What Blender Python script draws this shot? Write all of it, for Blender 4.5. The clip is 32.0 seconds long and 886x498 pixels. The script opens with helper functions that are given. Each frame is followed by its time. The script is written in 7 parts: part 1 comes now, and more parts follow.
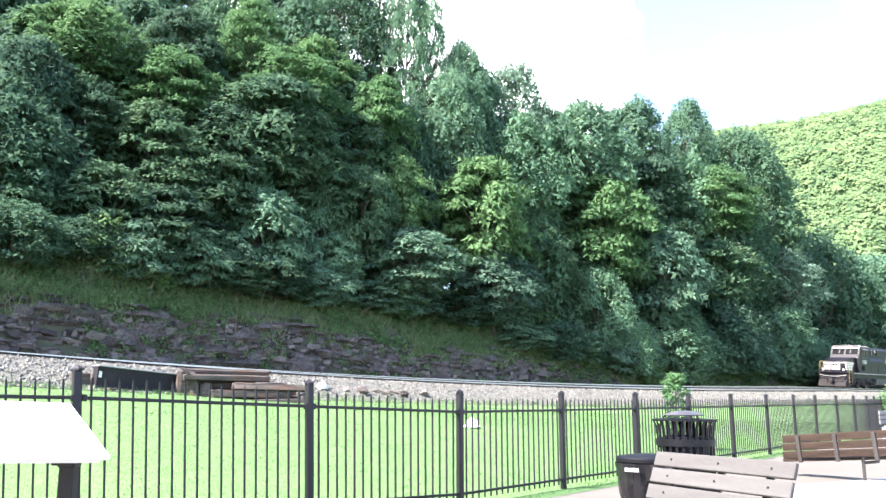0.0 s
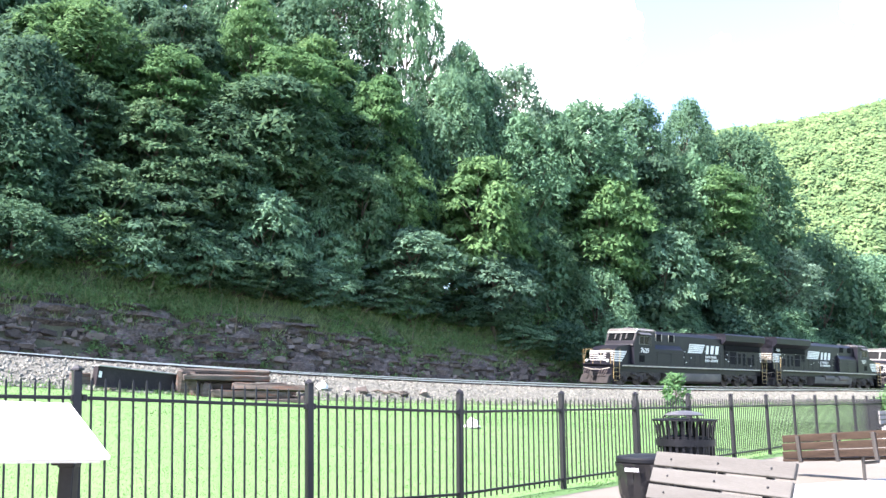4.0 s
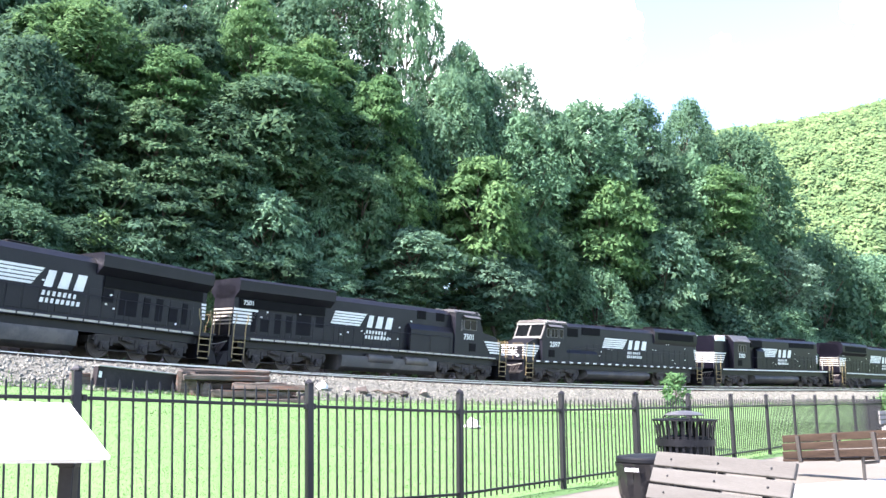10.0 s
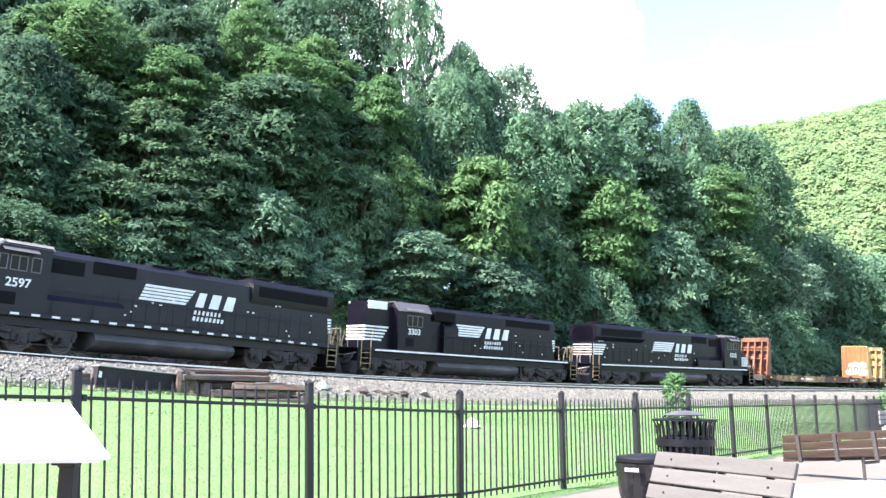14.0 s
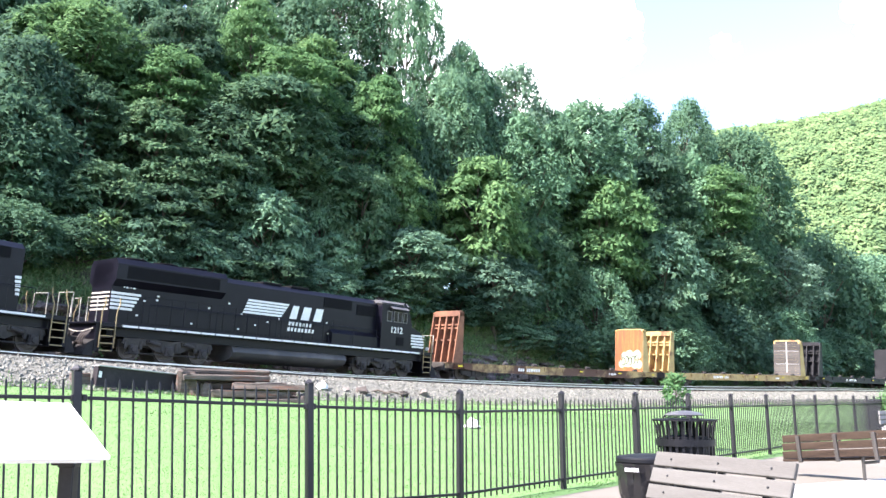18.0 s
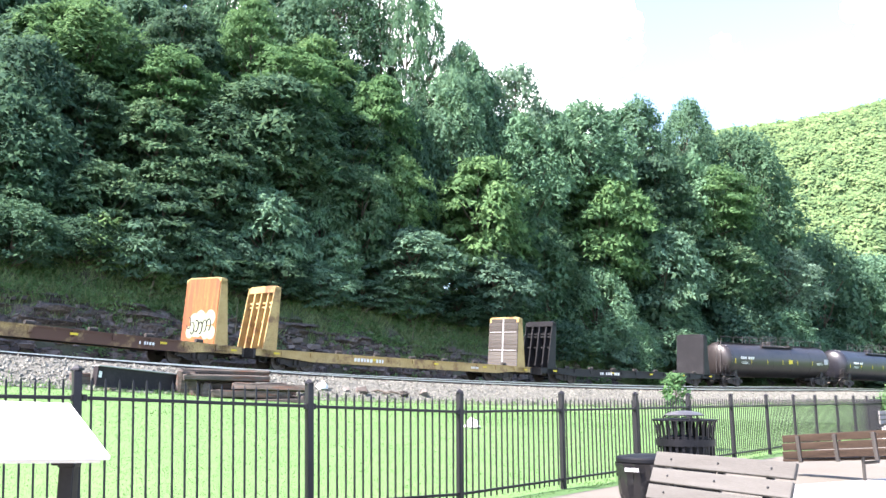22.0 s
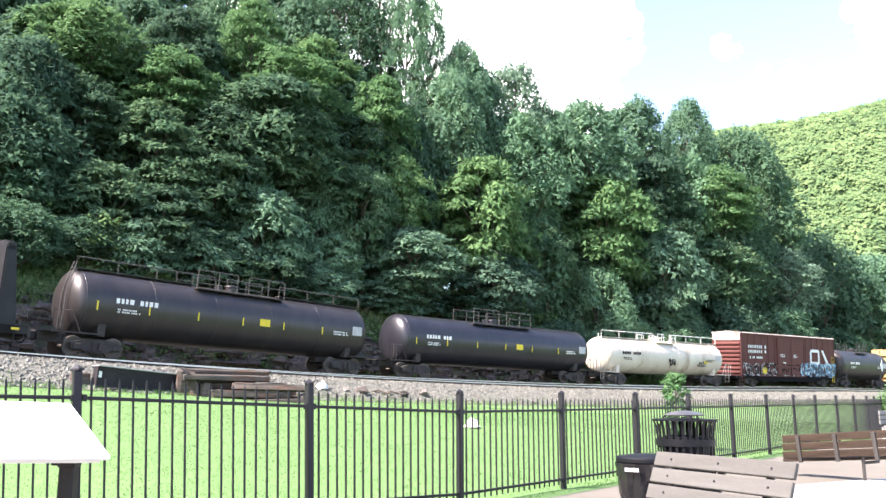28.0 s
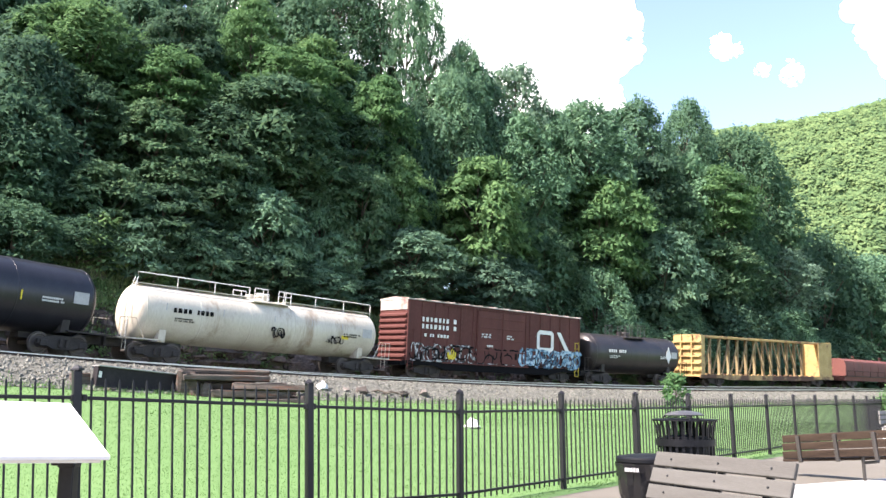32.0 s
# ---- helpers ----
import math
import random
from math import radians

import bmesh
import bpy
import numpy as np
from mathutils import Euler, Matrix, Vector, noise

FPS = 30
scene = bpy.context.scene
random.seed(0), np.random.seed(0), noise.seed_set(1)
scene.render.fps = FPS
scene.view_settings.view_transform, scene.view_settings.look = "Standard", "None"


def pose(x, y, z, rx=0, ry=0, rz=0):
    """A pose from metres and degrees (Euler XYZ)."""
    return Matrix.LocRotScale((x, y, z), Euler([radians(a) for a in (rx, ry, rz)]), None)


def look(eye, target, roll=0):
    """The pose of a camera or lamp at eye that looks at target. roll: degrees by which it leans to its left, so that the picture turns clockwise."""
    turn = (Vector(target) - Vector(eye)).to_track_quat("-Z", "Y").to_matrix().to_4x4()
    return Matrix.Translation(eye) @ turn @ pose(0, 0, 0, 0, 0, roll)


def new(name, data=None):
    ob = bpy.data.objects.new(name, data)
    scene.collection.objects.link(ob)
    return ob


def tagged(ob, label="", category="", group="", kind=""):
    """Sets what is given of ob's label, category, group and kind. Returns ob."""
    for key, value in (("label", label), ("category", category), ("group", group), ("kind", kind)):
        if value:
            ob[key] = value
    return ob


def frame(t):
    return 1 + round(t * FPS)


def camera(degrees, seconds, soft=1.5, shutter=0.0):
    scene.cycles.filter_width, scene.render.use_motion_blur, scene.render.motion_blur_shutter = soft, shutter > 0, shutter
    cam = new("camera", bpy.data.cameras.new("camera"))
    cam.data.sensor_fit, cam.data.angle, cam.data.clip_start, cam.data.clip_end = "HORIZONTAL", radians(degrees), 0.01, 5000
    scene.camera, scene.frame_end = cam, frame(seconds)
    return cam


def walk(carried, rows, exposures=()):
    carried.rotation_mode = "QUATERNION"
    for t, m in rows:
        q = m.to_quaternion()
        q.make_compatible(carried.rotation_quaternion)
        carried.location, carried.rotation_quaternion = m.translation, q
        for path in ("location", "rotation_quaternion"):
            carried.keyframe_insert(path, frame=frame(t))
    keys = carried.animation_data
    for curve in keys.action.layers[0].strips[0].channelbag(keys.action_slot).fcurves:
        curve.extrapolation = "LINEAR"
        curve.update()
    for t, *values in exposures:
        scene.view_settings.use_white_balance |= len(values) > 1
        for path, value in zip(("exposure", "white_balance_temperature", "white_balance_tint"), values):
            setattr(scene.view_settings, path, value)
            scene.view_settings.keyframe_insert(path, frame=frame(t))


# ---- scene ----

# ---- camera: a still camera on a low stand ----
EYE = 1.2
cam = camera(57.77, 32.0, soft=1.5)
VIEW = pose(0, 0, EYE, 90 + 10.58, 0, 0)
walk(cam, [(0.0, VIEW), (32.0, VIEW)],
     exposures=[(0, 2.38, 6340, 20), (12, 2.35, 6320, 21), (20, 2.32, 6390, 20), (24.0, 2.29, 6540, 21), (25.5, 2.25, 6590, 21), (27.5, 2.2, 6680, 21), (28.5, 2.1, 6780, 21), (29.5, 2.0, 6830, 20), (31.0, 1.88, 6830, 19), (32.0, 1.78, 6780, 19)])

# ---- daylight ----
SUN_DIR = Vector((-0.58, -0.31, 0.75)).normalized()
world = bpy.data.worlds.new("sky")
scene.world = world
world.use_nodes = True
wn = world.node_tree
sky = wn.nodes.new("ShaderNodeTexSky")
sky.sky_type, sky.sun_disc = "NISHITA", False
sky.sun_elevation = math.asin(SUN_DIR.z)
sky.sun_rotation = math.atan2(SUN_DIR.x, SUN_DIR.y)
sky.altitude, sky.air_density, sky.dust_density = 400, 1.0, 1.6
wn.links.new(sky.outputs[0], wn.nodes["Background"].inputs[0])
wn.nodes["Background"].inputs[1].default_value = 0.14
sun = new("sun", bpy.data.lights.new("sun", "SUN"))
sun.data.energy, sun.data.angle, sun.data.color = 4.5, radians(0.6), (1.0, 0.95, 0.87)
sun.matrix_world = look((0, 0, 60), Vector((0, 0, 60)) - SUN_DIR)


# ---- mesh helpers ----
class B:
    """Collects vertices and faces of one mesh."""

    def __init__(self):
        self.v, self.f = [], []

    def add(self, verts, faces):
        n = len(self.v)
        self.v += [tuple(p) for p in verts]
        self.f += [tuple(i + n for i in q) for q in faces]
        return self

    def box(self, x0, x1, y0, y1, z0, z1, b=0.0):
        """A box; b: bevel of its upright and long edges."""
        x0, x1, y0, y1, z0, z1 = min(x0, x1), max(x0, x1), min(y0, y1), max(y0, y1), min(z0, z1), max(z0, z1)
        if b <= 0:
            return self.add([(x, y, z) for z in (z0, z1) for y in (y0, y1) for x in (x0, x1)],
                            [(0, 2, 3, 1), (4, 5, 7, 6), (0, 1, 5, 4), (2, 6, 7, 3), (0, 4, 6, 2), (1, 3, 7, 5)])
        b = min(b, (x1 - x0) * .45, (y1 - y0) * .45, (z1 - z0) * .45)
        ring = lambda e, z: [(x0 + e, y0, z), (x1 - e, y0, z), (x1, y0 + e, z), (x1, y1 - e, z), (x1 - e, y1, z), (x0 + e, y1, z), (x0, y1 - e, z), (x0, y0 + e, z)]
        inn = lambda z: [(x0 + b, y0 + b, z), (x1 - b, y0 + b, z), (x1 - b, y0 + b, z), (x1 - b, y1 - b, z), (x1 - b, y1 - b, z), (x0 + b, y1 - b, z), (x0 + b, y1 - b, z), (x0 + b, y0 + b, z)]
        vs = inn(z0) + ring(b, z0 + b) + ring(b, z1 - b) + inn(z1)
        fs = [tuple(range(7, -1, -1)), tuple(range(24, 32))]
        for r in range(3):
            for i in range(8):
                j = (i + 1) % 8
                fs.append((r * 8 + i, r * 8 + j, r * 8 + 8 + j, r * 8 + 8 + i))
        return self.add(vs, fs)

    def prism(self, poly, a, b, axis="y"):
        """A polygon, swept along an axis from a to b. poly: (x, z) for y, (y, z) for x, (x, y) for z."""
        n = len(poly)
        place = {"y": lambda p, t: (p[0], t, p[1]), "x": lambda p, t: (t, p[0], p[1]), "z": lambda p, t: (p[0], p[1], t)}[axis]
        vs = [place(p, t) for t in (a, b) for p in poly]
        fs = [tuple(range(n)), tuple(range(2 * n - 1, n - 1, -1))] + [(i, i + n, (i + 1) % n + n, (i + 1) % n) for i in range(n)]
        return self.add(vs, fs)

    def tube(self, pts, r, n=6, closed=False, caps=True):
        """A round bar along points."""
        pts = [Vector(p) for p in pts]
        m, vs, fs = len(pts), [], []
        up0 = Vector((0.13, 0.21, 0.97))
        for i, p in enumerate(pts):
            d = (pts[min(i + 1, m - 1)] - pts[max(i - 1, 0)]).normalized()
            a = d.cross(up0 if abs(d.dot(up0)) < 0.95 else Vector((1, 0, 0))).normalized()
            c = d.cross(a)
            rr = r[i] if isinstance(r, (list, tuple)) else r
            vs += [p + (a * math.cos(k * 2 * math.pi / n) + c * math.sin(k * 2 * math.pi / n)) * rr for k in range(n)]
        for i in range(m - 1):
            for k in range(n):
                fs.append((i * n + k, i * n + (k + 1) % n, (i + 1) * n + (k + 1) % n, (i + 1) * n + k))
        if caps:
            fs += [tuple(range(n - 1, -1, -1)), tuple(range((m - 1) * n, m * n))]
        return self.add(vs, fs)

    def lathe(self, prof, n=20, axis="z", at=(0, 0, 0)):
        """(radius, height) pairs turned round an axis."""
        vs, fs = [], []
        for r, h in prof:
            for k in range(n):
                a = k * 2 * math.pi / n
                c, s_ = r * math.cos(a), r * math.sin(a)
                q = {"z": (c, s_, h), "x": (h, c, s_), "y": (c, h, s_)}[axis]
                vs.append((q[0] + at[0], q[1] + at[1], q[2] + at[2]))
        for i in range(len(prof) - 1):
            for k in range(n):
                fs.append((i * n + k, i * n + (k + 1) % n, (i + 1) * n + (k + 1) % n, (i + 1) * n + k))
        fs += [tuple(range(n - 1, -1, -1)), tuple(range((len(prof) - 1) * n, len(prof) * n))]
        return self.add(vs, fs)

    def moved(self, m):
        self.v = [tuple(m @ Vector(p)) for p in self.v]
        return self

    def mesh(self, name, mat, smooth=35):
        me = bpy.data.meshes.new(name)
        me.from_pydata(self.v, [], self.f)
        if smooth:
            me.polygons.foreach_set("use_smooth", [True] * len(me.polygons))
            me.set_sharp_from_angle(angle=radians(smooth))
        if mat:
            me.materials.append(mat)
        return me


def part(name, b, material, parent=None, label="", at=None, smooth=35):
    """One mesh object under a thing or under a part."""
    ob = new(name, b if isinstance(b, bpy.types.Mesh) else b.mesh(name, material, smooth))
    if parent:
        ob.parent = parent
    if at is not None:
        ob.matrix_basis = at
    if label:
        ob["label"] = label
    return ob


def thing(name, label, category, group="", at=None, kind=""):
    ob = new(name)
    ob.empty_display_size = 0.2
    if at is not None:
        ob.matrix_basis = at
    return tagged(ob, label, category, group, kind)


def big_mesh(name, verts, faces, mat, smooth=False):
    """A mesh from arrays: triangles or quads."""
    me = bpy.data.meshes.new(name)
    verts, faces = np.asarray(verts, np.float32), np.asarray(faces, np.int32)
    k = faces.shape[1]
    me.vertices.add(len(verts))
    me.vertices.foreach_set("co", verts.ravel())
    me.loops.add(faces.size)
    me.loops.foreach_set("vertex_index", faces.ravel())
    me.polygons.add(len(faces))
    me.polygons.foreach_set("loop_start", np.arange(len(faces), dtype=np.int32) * k)
    me.polygons.foreach_set("loop_total", np.full(len(faces), k, np.int32))
    me.polygons.foreach_set("use_smooth", np.full(len(faces), smooth, bool))
    me.update(calc_edges=True)
    me.validate()
    if mat:
        me.materials.append(mat)
    return me


# ---- materials ----
def material(name, color, rough=0.7, metal=0.0, dark=None, light=None, scale=4.0, fine=60.0, bump=0.15, spread=0.5,
             island=False, obj=False, streak=None, stain=None, stain_at=0.62, spec=0.5, translucent=0.0, mixed=0.4, deep=0.02):
    """Colour with two scales of variation, grain and relief. streak: stretch of the coarse pattern; stain: a second colour in patches."""
    m = bpy.data.materials.new(name)
    m.use_nodes = True
    t = m.node_tree
    N, Lk = t.nodes, t.links
    bs = N["Principled BSDF"]
    dark = dark or tuple(c * 0.72 for c in color)
    light = light or tuple(min(1, c * 1.25) for c in color)
    tc = N.new("ShaderNodeTexCoord")
    src = tc.outputs["Object"]
    if streak:
        mp = N.new("ShaderNodeMapping")
        mp.inputs["Scale"].default_value = streak
        Lk.new(src, mp.inputs[0])
        src = mp.outputs[0]
    n1, n2 = N.new("ShaderNodeTexNoise"), N.new("ShaderNodeTexNoise")
    for n, s_, d in ((n1, scale, 5.0), (n2, fine, 3.0)):
        n.inputs["Scale"].default_value, n.inputs["Detail"].default_value = s_, d
        Lk.new(src, n.inputs["Vector"])
    mix = N.new("ShaderNodeMath")
    mix.operation = "MULTIPLY_ADD"
    mix.inputs[1].default_value, mix.inputs[2].default_value = 0.45, 0.0
    Lk.new(n2.outputs[0], mix.inputs[0])
    add = N.new("ShaderNodeMath")
    add.operation = "MULTIPLY_ADD"
    add.inputs[1].default_value = 0.55
    Lk.new(n1.outputs[0], add.inputs[0])
    Lk.new(mix.outputs[0], add.inputs[2])
    val = add.outputs[0]
    if island or obj:
        if island:
            g = N.new("ShaderNodeNewGeometry").outputs["Random Per Island"]
        else:
            g = N.new("ShaderNodeObjectInfo").outputs["Random"]
        a2 = N.new("ShaderNodeMath")
        a2.operation = "MULTIPLY_ADD"
        a2.inputs[1].default_value = mixed
        Lk.new(g, a2.inputs[0])
        s3 = N.new("ShaderNodeMath")
        s3.operation = "MULTIPLY_ADD"
        s3.inputs[1].default_value, s3.inputs[2].default_value = 1 - mixed, 0.0
        Lk.new(val, s3.inputs[0])
        Lk.new(s3.outputs[0], a2.inputs[2])
        val = a2.outputs[0]
    ramp = N.new("ShaderNodeValToRGB")
    lo, hi = 0.5 - spread * 0.5, 0.5 + spread * 0.5
    ramp.color_ramp.elements[0].position, ramp.color_ramp.elements[1].position = max(0, lo), min(1, hi)
    ramp.color_ramp.elements[0].color, ramp.color_ramp.elements[1].color = (*dark, 1), (*light, 1)
    e = ramp.color_ramp.elements.new(0.5)
    e.color = (*color, 1)
    Lk.new(val, ramp.inputs[0])
    col = ramp.outputs[0]
    if stain:
        n3 = N.new("ShaderNodeTexNoise")
        n3.inputs["Scale"].default_value, n3.inputs["Detail"].default_value, n3.inputs["Roughness"].default_value = scale * 0.6, 8.0, 0.65
        Lk.new(src, n3.inputs["Vector"])
        r3 = N.new("ShaderNodeValToRGB")
        r3.color_ramp.elements[0].position, r3.color_ramp.elements[1].position = stain_at - 0.06, stain_at + 0.06
        Lk.new(n3.outputs[0], r3.inputs[0])
        mx = N.new("ShaderNodeMix")
        mx.data_type = "RGBA"
        Lk.new(r3.outputs[0], mx.inputs[0])
        Lk.new(col, mx.inputs[6])
        mx.inputs[7].default_value = (*stain, 1)
        col = mx.outputs[2]
    Lk.new(col, bs.inputs["Base Color"])
    bs.inputs["Roughness"].default_value, bs.inputs["Metallic"].default_value = rough, metal
    bs.inputs["Specular IOR Level"].default_value = spec
    if bump > 0:
        bp = N.new("ShaderNodeBump")
        bp.inputs["Strength"].default_value, bp.inputs["Distance"].default_value = bump, deep
        Lk.new(val, bp.inputs["Height"])
        Lk.new(bp.outputs[0], bs.inputs["Normal"])
    if translucent:
        tr = N.new("ShaderNodeBsdfTranslucent")
        Lk.new(col, tr.inputs[0])
        ms = N.new("ShaderNodeMixShader")
        ms.inputs[0].default_value = translucent
        Lk.new(bs.outputs[0], ms.inputs[1])
        Lk.new(tr.outputs[0], ms.inputs[2])
        Lk.new(ms.outputs[0], N["Material Output"].inputs[0])
    return m


def leaf_material(name, dark, mid, light, scale=0.45, vary=0.22):
    """Leaves that differ from tree to tree by vary, and from leaf to leaf."""
    m = material(name, mid, 0.8, dark=dark, light=light, scale=scale, fine=scale * 5, bump=0.0, spread=0.6, island=True, translucent=0.42, spec=0.08, mixed=0.22)
    t = m.node_tree
    hs, oi, ma, mh = t.nodes.new("ShaderNodeHueSaturation"), t.nodes.new("ShaderNodeObjectInfo"), t.nodes.new("ShaderNodeMath"), t.nodes.new("ShaderNodeMath")
    for q, k, c in ((ma, 2 * vary, 1 - vary * 0.85), (mh, -0.05 * vary / 0.3, 0.5 + 0.02 * vary / 0.3)):
        q.operation = "MULTIPLY_ADD"
        q.inputs[1].default_value, q.inputs[2].default_value = k, c
        t.links.new(oi.outputs["Random"], q.inputs[0])
    t.links.new(ma.outputs[0], hs.inputs["Value"])
    t.links.new(mh.outputs[0], hs.inputs["Hue"])
    ramp = [n for n in t.nodes if n.type == "VALTORGB"][0]
    t.links.new(ramp.outputs[0], hs.inputs["Color"])
    for n in t.nodes:
        if n.type in ("BSDF_PRINCIPLED", "BSDF_TRANSLUCENT"):
            t.links.new(hs.outputs[0], n.inputs[0])
    return m


M_LAWN = material("lawn", (0.090, 0.180, 0.051), 0.9, dark=(0.075, 0.157, 0.041), light=(0.118, 0.210, 0.065), scale=0.35, fine=7, bump=0.03)
M_BLADE = material("grass_blade", (0.096, 0.188, 0.056), 0.7, dark=(0.079, 0.162, 0.045), light=(0.121, 0.216, 0.071), scale=0.3, fine=5, bump=0, spread=0.7, island=True, translucent=0.5, spec=0.2)
M_WEED = material("bank_grass", (0.158, 0.232, 0.092), 0.7, dark=(0.060, 0.112, 0.038), light=(0.27, 0.31, 0.15), scale=0.3, fine=4, bump=0, spread=0.7, island=True, translucent=0.3)
M_EARTH = material("bank_earth", (0.066, 0.070, 0.042), 0.95, dark=(0.034, 0.040, 0.024), light=(0.118, 0.110, 0.07), scale=0.6, fine=12, bump=0.5)
M_BALLAST = material("ballast", (0.104, 0.103, 0.086), 0.95, dark=(0.048, 0.047, 0.039), light=(0.175, 0.173, 0.146), scale=3.0, fine=24, bump=0.9, spread=0.45)
M_STONE = material("ballast_stone", (0.150, 0.148, 0.124), 0.9, dark=(0.053, 0.052, 0.043), light=(0.28, 0.278, 0.235), scale=2, fine=20, bump=0.3, spread=0.8, island=True)
M_ROCK = material("shale", (0.080, 0.066, 0.058), 0.92, dark=(0.014, 0.012, 0.0105), light=(0.19, 0.160, 0.138), scale=0.9, fine=5.5, bump=1.0, streak=(1, 1, 2.2), spread=0.34, stain=(0.05, 0.044, 0.036), stain_at=0.60, deep=0.22)
M_BLOCK = material("shale_block", (0.092, 0.076, 0.067), 0.9, dark=(0.026, 0.022, 0.019), light=(0.18, 0.155, 0.138), scale=1.2, fine=12, bump=0.8, obj=True)
M_ASPHALT = material("tan_pavement", (0.124, 0.112, 0.090), 0.95, scale=0.8, fine=40, bump=0.25, dark=(0.096, 0.086, 0.067), light=(0.152, 0.138, 0.114))
M_CONCRETE = material("white_concrete", (0.48, 0.47, 0.44), 0.9, scale=1.2, fine=50, bump=0.2, dark=(0.42, 0.41, 0.38), light=(0.54, 0.53, 0.50))
M_RAIL = material("rail_steel", (0.032, 0.026, 0.023), 0.8, 0.1, scale=3, fine=30, bump=0.1)
M_HEAD = material("rail_head", (0.42, 0.42, 0.43), 0.3, 0.95, scale=2, fine=30, bump=0.02, dark=(0.33, 0.32, 0.31), light=(0.5, 0.5, 0.5))
M_TIE = material("tie_timber", (0.07, 0.055, 0.045), 0.95, scale=2, fine=25, bump=0.5, streak=(1, 6, 6))
M_IRON = material("black_paint", (0.013, 0.013, 0.016), 0.45, scale=3, fine=50, bump=0.05, dark=(0.009, 0.009, 0.011), light=(0.021, 0.021, 0.025), spec=0.32)
M_BARK = material("bark", (0.11, 0.09, 0.07), 0.95, scale=3, fine=18, bump=0.8, streak=(3, 3, 0.6), dark=(0.05, 0.04, 0.03))
# Tree leaf ramps: dark ends tinted bluish as shade, light ends warm as sun.
L_LOCUST = leaf_material("locust_leaf", (0.036, 0.076, 0.053), (0.073, 0.140, 0.081), (0.134, 0.217, 0.096), 0.3)
L_OAK = leaf_material("oak_leaf", (0.076, 0.150, 0.103), (0.135, 0.250, 0.150), (0.215, 0.345, 0.174), 0.3)
L_SUMAC = leaf_material("sumac_leaf", (0.066, 0.132, 0.094), (0.124, 0.226, 0.146), (0.215, 0.325, 0.184), 0.3)
L_CREEPER = leaf_material("creeper_leaf", (0.062, 0.125, 0.048), (0.125, 0.225, 0.088), (0.22, 0.34, 0.13), 0.5, 0.0)
# Deep green leaf; its dark colour also stands in for shade at the left.
L_DARK = leaf_material("deep_green_shade_leaf", (0.040, 0.084, 0.058), (0.078, 0.152, 0.094), (0.134, 0.226, 0.120), 0.3, 0.2)
L_PALE = leaf_material("pale_leaf", (0.082, 0.140, 0.105), (0.142, 0.225, 0.160), (0.205, 0.300, 0.195), 0.3, 0.1)
M_HILL = material("hill_floor", (0.05, 0.085, 0.03), 0.95, dark=(0.035, 0.06, 0.02), light=(0.07, 0.11, 0.04), scale=0.03, fine=0.4, bump=0.0)
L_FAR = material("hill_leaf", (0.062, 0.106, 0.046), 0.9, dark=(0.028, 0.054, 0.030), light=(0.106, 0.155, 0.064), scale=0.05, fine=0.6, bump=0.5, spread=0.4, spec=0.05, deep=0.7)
# Clump colour raised above the canopy's to paint in distance haze.
L_HILL = material("hazy_hill_clump", (0.098, 0.156, 0.066), 0.9, dark=(0.050, 0.092, 0.044), light=(0.150, 0.212, 0.086), scale=0.11, fine=0.5, bump=0, spread=0.3, spec=0.03, island=True, mixed=0.15)
L_BRIGHT = leaf_material("young_leaf", (0.061, 0.132, 0.062), (0.106, 0.208, 0.088), (0.166, 0.282, 0.107), 0.45, 0.12)

M_LOCO = material("loco_black_dusty", (0.0088, 0.0088, 0.0138), 0.42, spec=0.26, scale=0.9, fine=18, bump=0.05, dark=(0.0052, 0.0054, 0.0086), light=(0.0145, 0.0148, 0.020), stain=(0.0165, 0.0165, 0.0195), stain_at=0.62)
M_LOCO2 = material("loco_black_clean", (0.0048, 0.0046, 0.0088), 0.36, spec=0.18, scale=0.9, fine=18, bump=0.03, dark=(0.003, 0.003, 0.006), light=(0.0095, 0.009, 0.0145))
M_WHITE = material("white_paint", (0.66, 0.66, 0.64), 0.5, scale=2, fine=30, bump=0.03, dark=(0.5, 0.49, 0.47), light=(0.72, 0.72, 0.7))
M_YEL = material("yellow_step", (0.24, 0.185, 0.09), 0.6, scale=3, fine=30, bump=0.05)
M_STRIPE = material("grimy_stripe", (0.36, 0.34, 0.29), 0.6, scale=1.5, fine=20, bump=0.03, dark=(0.16, 0.15, 0.125), light=(0.46, 0.44, 0.39))
M_CABGREY = material("cab_grey", (0.03, 0.029, 0.031), 0.6, scale=2, fine=25, bump=0.04)
M_TRUCK = material("truck_iron", (0.034, 0.030, 0.027), 0.85, scale=2, fine=20, bump=0.3, light=(0.075, 0.066, 0.057), dark=(0.012, 0.011, 0.010))
M_WHEEL = material("wheel_steel", (0.10, 0.085, 0.075), 0.6, 0.5, scale=3, fine=25, bump=0.1)
M_TANKSKIN = material("fuel_tank", (0.055, 0.052, 0.05), 0.6, scale=1, fine=15, bump=0.08, stain=(0.10, 0.09, 0.08), stain_at=0.58)
M_GLASS = material("dark_glass", (0.005, 0.006, 0.007), 0.2, scale=1, fine=5, bump=0.0, spec=0.15)
M_ROOFGREY = material("cab_roof", (0.07, 0.07, 0.075), 0.6, scale=1.5, fine=20, bump=0.05)
M_CABTAN = material("cab_front_white", (0.32, 0.32, 0.305), 0.55, scale=2, fine=25, bump=0.04)
